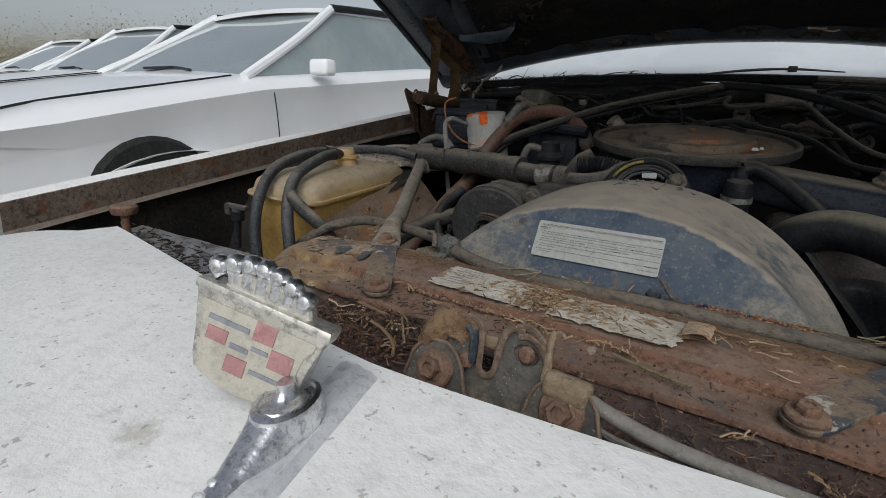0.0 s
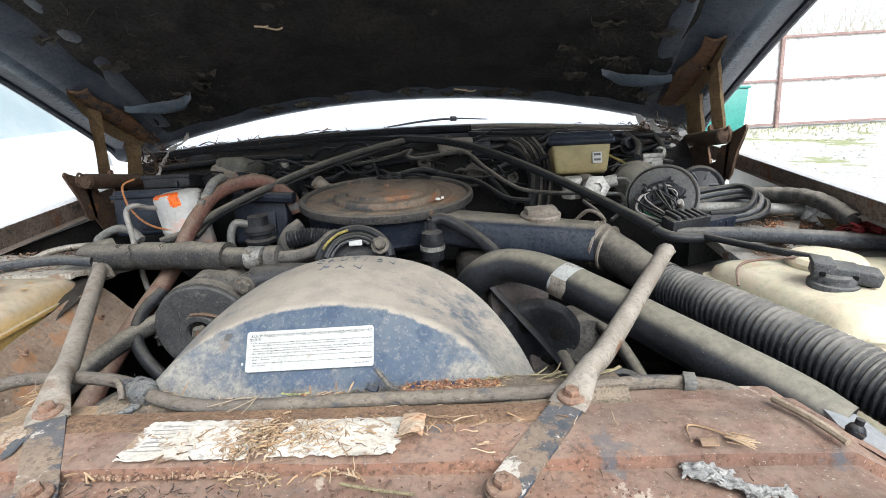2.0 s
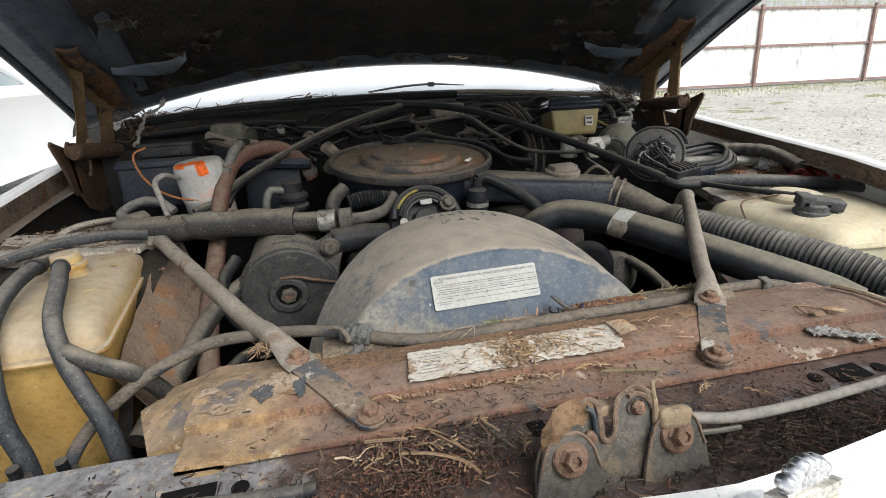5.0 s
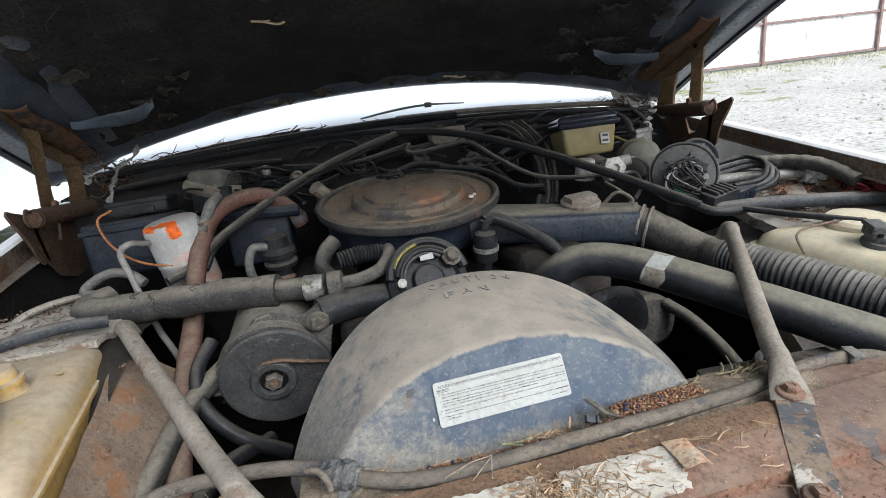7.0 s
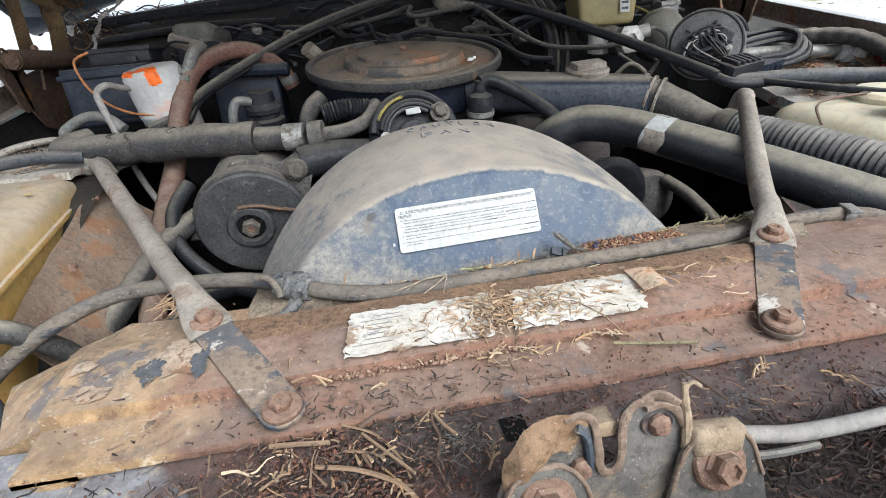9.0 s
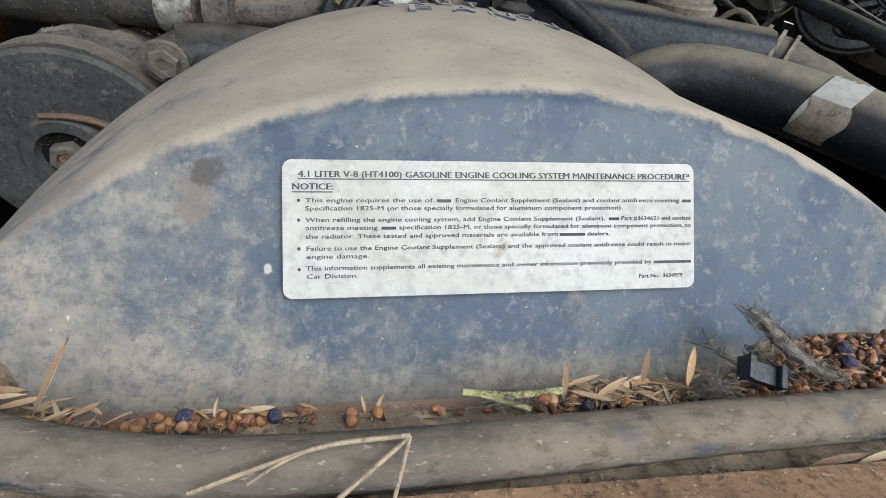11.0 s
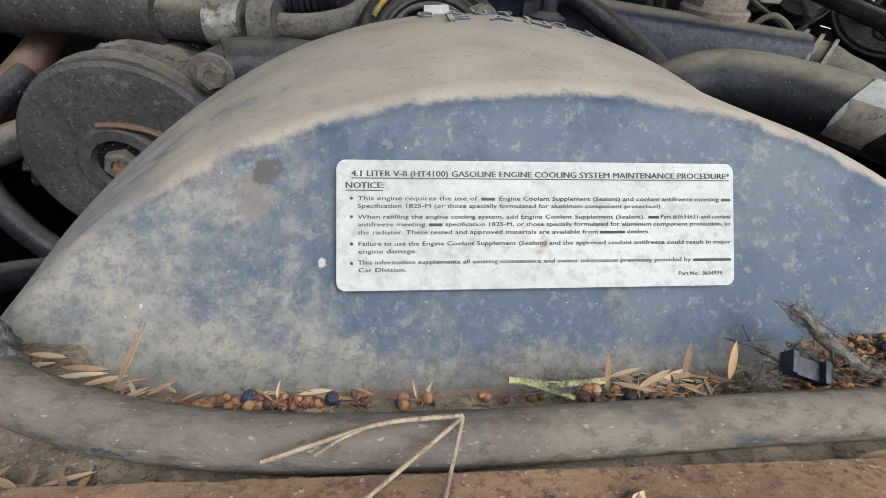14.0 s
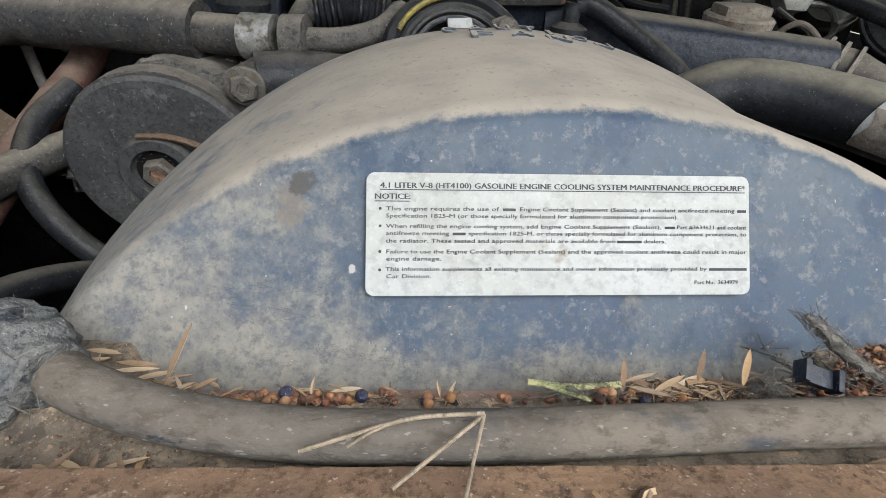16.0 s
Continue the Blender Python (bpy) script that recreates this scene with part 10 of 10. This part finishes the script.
for x, y, rr in ((-0.1115, 0.0365, 0.0024), (-0.088, 0.0355, 0.0022), (0.108, 0.052, 0.0030), (0.103, 0.045, 0.0029), (0.003, 0.0345, 0.0018), (0.146, 0.050, 0.0022)):
    lathe(bl, [(0, -rr), (rr * 0.7, -rr * 0.7), (rr, 0), (rr * 0.75, 0.7 * rr), (0.2 * rr, 0.95 * rr), (0, rr * 0.8)], pose(x, y, max(litter_z(x, y), 0.8405) + rr * 0.9 + 0.0015, 20, 15, 0), 12)
for x, y in ((-0.012, 0.034), (-0.0095, 0.0335), (-0.014, 0.0355)):
    seed(bm, x, y, 0.8485, 0.0020)


def husk(bm, x, y, z, length, w, tilt, lean, turn):
    q = pose(x, y, z, tilt, lean, turn)
    sheet(bm, lambda u, v: q @ Vector(((v - 0.5) * length, (u - 0.5) * 2 * w * (1 - abs(2 * v - 1) ** 2.4), 0.0002 * (2 * u - 1) ** 2 + 0.0003 * math.sin(3 * v))), 2, 6, 0.00025)


for k in range(210):
    r_ = rnd.random()
    if r_ < 0.14:
        x, y = -0.153 + rnd.gauss(0, 0.008), 0.042 + rnd.gauss(0, 0.003)
    elif r_ < 0.22:
        x, y = -0.10 + rnd.gauss(0, 0.018), 0.038 + rnd.gauss(0, 0.002)
    elif r_ < 0.62:
        x, y = rnd.uniform(0.000, 0.052), 0.0350 + 0.009 * rnd.random()
    else:
        x, y = rnd.uniform(0.045, 0.20), 0.037 + 0.014 * rnd.random()
    z = max(litter_z(x, y), 0.8415 if -0.01 < x < 0.06 else 0.836) + rnd.uniform(0.001, 0.0042)
    husk(st, x, y, z, rnd.uniform(0.004, 0.014), rnd.uniform(0.0003, 0.0010), rnd.uniform(-30, 30), rnd.uniform(-14, 14), rnd.gauss(0, 35))
chaff = bmesh.new()
for k in range(900):
    x, y, z = behind_hose()
    if rnd.random() < 0.25:
        x, y = rnd.uniform(0.0, 0.06), 0.034 + 0.010 * rnd.random()
        z = max(litter_z(x, y), 0.8415)
    twig(chaff, (x + rnd.gauss(0, 0.004), y, z + rnd.uniform(0.0005, 0.0035)), rnd.uniform(0.002, 0.008), rnd.uniform(0.00018, 0.0005), 0.6)
for k in range(700):
    x, y = rnd.gauss(-0.15, 0.035), rnd.uniform(0.009, 0.050)
    if rnd.random() < 0.4:
        x, y = rnd.uniform(-0.19, 0.22), rnd.uniform(0.0085, 0.014)
    rr = rnd.uniform(0.0002, 0.0008)
    lathe(chaff, [(0, -rr), (rr, 0), (0, rr * 0.8)], pose(x, y, litter_z(x, y) + rr * 0.6, rnd.uniform(0, 90), rnd.uniform(0, 90), 0), 5)
rough(bm, 0.0005, 420)
single("dry_seeds", bm, BERRY, "round brown seeds gathered at the foot of the shroud", "seeds", kind="stuff")
single("dry_seeds", bl, BERRY_BLUE, "dark blue berries among the brown seeds", "berries", kind="stuff")
single("straw_husks", st, STRAW, "pale straw husks lying along the foot of the shroud", "husks", kind="stuff")
single("seed_chaff", chaff, TWIG, "brown chaff and crumbs of dirt among the seeds", "chaff", kind="stuff")
bm = bmesh.new()
for x, y, z, turn, L, lean in ((-0.1465, 0.046, 0.8520, 62, 0.021, 48), (-0.160, 0.043, 0.8475, 4, 0.016, 2), (-0.1595, 0.0455, 0.8480, -10, 0.015, 3), (-0.153, 0.042, 0.8465, 14, 0.012, 4), (-0.172, 0.050, 0.8490, -12, 0.013, 3), (-0.175, 0.046, 0.8485, 10, 0.014, 2),
                               (-0.1030, 0.0365, 0.8475, 70, 0.006, 62), (-0.064, 0.0365, 0.8470, 110, 0.0055, 50), (-0.093, 0.0375, 0.8450, 6, 0.010, 3), (-0.0885, 0.0360, 0.8445, -14, 0.009, 4), (-0.137, 0.0400, 0.8450, 30, 0.008, 10), (-0.134, 0.0390, 0.8455, -40, 0.007, 12), (-0.005, 0.0375, 0.8520, 100, 0.013, 74), (0.022, 0.0405, 0.8540, 85, 0.012, 78), (0.030, 0.0375, 0.8490, -60, 0.016, 25), (0.004, 0.0355, 0.8470, -35, 0.014, 12),
                               (0.038, 0.0405, 0.8530, 60, 0.014, 40), (0.012, 0.0385, 0.8475, 24, 0.015, 8)):
    husk(bm, x, y, z, L, 0.0011 if L > 0.007 else 0.0006, 0, -lean, turn)
# a few lie flat on the dirt before the hose, heaped at one end
for k in range(15):
    x, y = rnd.gauss(-0.158, 0.007), rnd.gauss(0.0115, 0.0018)
    husk(bm, x, y, 0.8400 + rnd.uniform(0, 0.0025), rnd.uniform(0.006, 0.013), rnd.uniform(0.0005, 0.0011), rnd.uniform(-8, 8), rnd.uniform(-8, 8), rnd.gauss(5, 40))
for x, y, L, turn in ((-0.092, 0.0105, 0.010, -24), (-0.078, 0.0100, 0.013, -10), (-0.062, 0.0105, 0.008, 60), (0.066, 0.0095, 0.020, 5), (0.082, 0.0100, 0.022, 9), (0.098, 0.0095, 0.013, -6), (0.012, 0.0100, 0.007, 20), (0.13, 0.0095, 0.012, 12)):
    husk(bm, x, y, 0.8412 if x < 0.05 else 0.8462, L, 0.0010, 4, -3, turn)
single("straw_husks", bm, STRAW, "larger pale husks lying against the shroud and the hose", "husks", kind="stuff")
clip = thing("plastic_clip", "small dark blue-grey plastic clip caught in the litter", "clip")
bm = bmesh.new()
cmx = pose(0.0605, 0.0375, 0.8520, 38, 14, -14)
box(bm, (0.0135, 0.0065, 0.0035), cmx, 0.0007, 2)
part("clip_body", bm, NAVY, clip)
for dx in (-0.0055, 0.0055):
    bm = bmesh.new()
    box(bm, (0.0022, 0.0075, 0.0062), cmx @ pose(dx, 0, 0.001), 0.0006, 2)
    part("clip_arm", bm, NAVY, clip)
for x, y, n in ((-0.075, -0.145, 40), (0.072, 0.045, 40)):
    bm = bmesh.new()
    for k in range(n):
        p = Vector((rnd.gauss(x, 0.010), rnd.gauss(y, 0.010 if n != 40 else 0.006), support_z(x, y) + 0.007 + abs(rnd.gauss(0, 0.003))))
        pts = [p]
        for i in range(3):
            pts.append(pts[-1] + Vector((rnd.gauss(0, .005), rnd.gauss(0, .005), rnd.gauss(0, .001))))
        tube(bm, pts, 0.00028, 4, 2)
    single("cobweb_fluff", bm, COBWEB, "tuft of grey cobweb fluff on the panel", "fluff", kind="stuff")
bm = bmesh.new()
web = [Vector((0.0635, 0.0540, 0.8655)), Vector((0.068, 0.050, 0.8620)), Vector((0.073, 0.045, 0.8575)), Vector((0.080, 0.039, 0.8530)), Vector((0.090, 0.035, 0.8505))]
tube(bm, web, 0.0017, 12, 8, rf=lambda s: 0.55 + 0.75 * math.sin(3.1 * s))
rough(bm, 0.0010, 260)
for k in range(420):
    s_ = rnd.random() * 3.98
    q = web[int(s_)].lerp(web[int(s_) + 1], s_ % 1) + Vector((rnd.gauss(0, 0.0016), rnd.gauss(0, 0.0012), rnd.gauss(0, 0.0013)))
    d = (web[int(s_) + 1] - web[int(s_)]).normalized() * rnd.uniform(-0.004, 0.004) + Vector((rnd.gauss(0, .0014), rnd.gauss(0, .0012), rnd.gauss(0, .0012)))
    tube(bm, [q - d, q + Vector((0, 0, rnd.gauss(0, 0.0006))), q + d], 0.00010, 3, 2)
single("cobweb_fluff", bm, COBWEB, "rope of grey cobweb beside the plastic clip", "fluff", kind="stuff")
bm = bmesh.new()
for cx, n_ in ((0.044, 320), (-0.024, 260), (-0.013, 140)):
    for k in range(n_):
        p = Vector((rnd.gauss(cx, 0.003), rnd.gauss(0.0355, 0.0014), 0.8465 + abs(rnd.gauss(0, 0.0026))))
        pts = [p]
        for i in range(3):
            pts.append(pts[-1] + Vector((rnd.gauss(0, .0013), rnd.gauss(0, .0012), rnd.gauss(0, .0010))))
        tube(bm, pts, 0.00009, 3, 1)
single("cobweb_fluff", bm, COBWEB, "tuft of grey cobweb among the straw", "fluff", kind="stuff")
# leaf litter on the right inner fender, and on the cowl
bm = bmesh.new()
lv = bmesh.new()
for k in range(800):
    x, y = rnd.uniform(0.66, 0.89), rnd.uniform(0.38, 0.58)
    z = 0.875 + 0.19 * (y - 0.36) + 0.08 * (x - 0.64) + rnd.uniform(0, 0.010)
    if rnd.random() < 0.6:
        twig(bm, (x, y, z), rnd.uniform(0.005, 0.022), rnd.uniform(0.0004, 0.0010))
    else:
        rr = rnd.uniform(0.001, 0.003)
        lathe(bm, [(0, -rr), (rr, 0), (0, rr)], pose(x, y, z), 6)
for k in range(60):
    x, y = rnd.gauss(0.835, 0.020), rnd.gauss(0.405, 0.024)
    q = pose(x, y, 0.918 + rnd.uniform(0, 0.012), rnd.uniform(-40, 40), rnd.uniform(-40, 40), rnd.uniform(0, 360))
    sheet(lv, lambda u, v: q @ Vector(((v - 0.5) * 0.03, (u - 0.5) * 0.014 * math.sin(3.1 * v + 0.02), 0.003 * math.sin(3 * v))), 2, 5, 0.0004)
heap = bmesh.new()
for k in range(320):
    x, y = rnd.gauss(0.780, 0.024), rnd.gauss(0.500, 0.014)
    rr = rnd.uniform(0.0014, 0.0032)
    lathe(heap, [(0, -rr), (rr, -0.2 * rr), (rr * 0.7, rr * 0.7), (0, rr)], pose(x, y, 0.9150 + 0.14 * (y - 0.5) + rnd.uniform(0, 0.004), rnd.uniform(0, 90), rnd.uniform(0, 90), 0), 6, 0.8)
single("fallen_seeds", heap, BERRY, "orange-brown seeds heaped on the fender shelf", "seeds", kind="stuff")
single("leaf_litter", bm, TWIG, "brown leaf litter and twigs on the fender shelf", "litter", kind="stuff")
for x, y, L in ((0.775, 0.530, 0.030), (0.725, 0.545, 0.022), (0.835, 0.480, 0.036), (0.690, 0.560, 0.016)):
    dead = bmesh.new()
    q = pose(x, y, 0.922 + 0.1 * (y - 0.5), 12, -14, rnd.uniform(0, 360))
    sheet(dead, lambda u, v: q @ Vector(((v - 0.5) * L * 2, (u - 0.5) * L * 1.3 * math.sin(3.1 * v + 0.02), 0.006 * math.sin(3 * v) + 0.003 * (2 * u - 1) ** 2)), 6, 8, 0.0006)
    single("dry_leaf", rough(dead, 0.002, 60), PEEL_TAN, "curled tan dead leaf on the fender shelf", "leaf", "dead leaves")
single("red_leaves", lv, RED_LEAF, "dark red dead leaves on the fender shelf", "leaves", kind="stuff")
bm = bmesh.new()
for k in range(230):
    x = rnd.choice((rnd.gauss(-0.55, 0.10), rnd.gauss(0.70, 0.05), rnd.uniform(-0.7, 0.0)))
    y = cowl_y(x) - rnd.uniform(0.0, 0.06)
    twig(bm, (x, y, cowl_top(x) + rnd.uniform(-0.01, 0.02)), rnd.uniform(0.02, 0.07), rnd.uniform(0.0007, 0.0018), 2.5)
single("cowl_litter", bm, TWIG, "dry twigs and grass caught along the cowl", "litter", kind="stuff")
bm = bmesh.new()
for s, n in ((-1, 8), (1, 14)):
    for k in range(n):
        p = Vector((s * rnd.gauss(0.73, 0.02), rnd.gauss(1.03, 0.04), 1.09 + abs(rnd.gauss(0, 0.03))))
        pts = [p]
        for i in range(4):
            pts.append(pts[-1] + Vector((rnd.gauss(0, .012), rnd.gauss(0, .012), rnd.gauss(0, .014))))
        tube(bm, pts, rnd.uniform(0.0004, 0.0012), 5, 2)
for s in (-1, 1):
    rusty = bmesh.new()
    for k in range(46):
        p = Vector((s * rnd.gauss(0.715, 0.03), rnd.gauss(1.02, 0.05), 1.105 + rnd.gauss(0, 0.022)))
        pts = [p]
        for i in range(4):
            pts.append(pts[-1] + Vector((rnd.gauss(0, .010), rnd.gauss(0, .010), rnd.gauss(-.003, .008))))
        tube(rusty, pts, rnd.uniform(0.0006, 0.0028), 5, 2, flat=0.5)
    single("rust_flakes", rough(rusty, 0.003, 60), HINGE, "ragged flakes of rust and rotted felt about the hinge", "flakes", kind="stuff")
single("insulation_scraps", bm, BRACE, "ragged pale scraps of insulation beside the hinges", "scraps", kind="stuff")
bm = bmesh.new()
for k in range(40):
    x, y = rnd.gauss(-0.298, 0.010), rnd.gauss(0.036, 0.006)
    twig(bm, (x, y, 0.850 + rnd.uniform(0, 0.014)), rnd.uniform(0.01, 0.030), rnd.uniform(0.0003, 0.0007), 3.0)
single("twig_litter", bm, STRAW, "tuft of dry stems beside the strut", "twigs", kind="stuff")

mirror = thing("door_mirror", "dusty pale door mirror beyond the windscreen pillar", "mirror")
bm = bmesh.new()
box(bm, (0.075, 0.10, 0.095), pose(-0.905, 1.40, 1.062, 0, 12, 18), 0.030, 4, 0.85)
part("housing", bm, PAINT, mirror)
bm = bmesh.new()
tube(bm, [(-0.905, 1.40, 1.03), (-0.885, 1.42, 1.00), (-0.872, 1.43, 0.975)], 0.020, 10, 4)
part("stalk", bm, PAINT, mirror)

strand = thing("hanging_insulation", "frayed pale strip of insulation hanging by the hood hinge", "strip")
bm = bmesh.new()
tube(bm, [(-0.645, 1.045, 1.175), (-0.650, 1.03, 1.145), (-0.690, 1.01, 1.120), (-0.700, 0.985, 1.080), (-0.715, 0.965, 1.045)], 0.0055, 9, 10, flat=0.5, rf=lambda s: 0.6 + 0.5 * math.sin(11 * s) ** 2 + 0.5 * s)
part("strip", rough(rough(bm, 0.006, 60), 0.003, 220), RAG, strand)

foam = thing("foam_strip", "torn pale foam strip leaning by the windscreen pillar", "foam strip")
for k, (a, b, w) in enumerate((((0.665, 1.06, 1.165), (0.745, 0.955, 1.055), 0.016), ((0.70, 1.07, 1.15), (0.775, 0.985, 1.075), 0.011))):
    bm = bmesh.new()
    a, b = Vector(a), Vector(b)
    sheet(bm, lambda u, v: a.lerp(b, v) + Vector((w * (u - 0.5) * (1.2 - 0.5 * v), 0.006 * math.sin(9 * v + k), 0.006 * math.sin(14 * v) + 0.4 * w * (u - 0.5))), 5, 26, 0.004)
    part("strip", rough(bm, 0.005, 55), CAN_MAT, foam)

rag = thing("felt_rag", "torn grey felt rag lying on the rusted panel", "rag")
for k, (cx, cy, w, h, turn) in enumerate(((0.346, -0.088, 0.036, 0.020, -20), (0.362, -0.103, 0.040, 0.016, -38), (0.382, -0.110, 0.034, 0.013, -8))):
    bm = bmesh.new()
    m = pose(cx, cy, support_z(cx, cy) + 0.0055, 0, 0, turn)
    sheet(bm, lambda u, v: m @ Vector(((u - 0.5) * w * (1 + 0.5 * noise.noise(Vector((v * 5, k, 1)))), (v - 0.5) * h * (1 + 0.6 * noise.noise(Vector((u * 6, k, 7)))), 0.003 * noise.noise(Vector((u * 7, v * 7, k))) + 0.003 * math.sin(3.1 * u))), 18, 12, 0.0012)
    part("scrap", rough(bm, 0.0025, 120), RAG, rag)
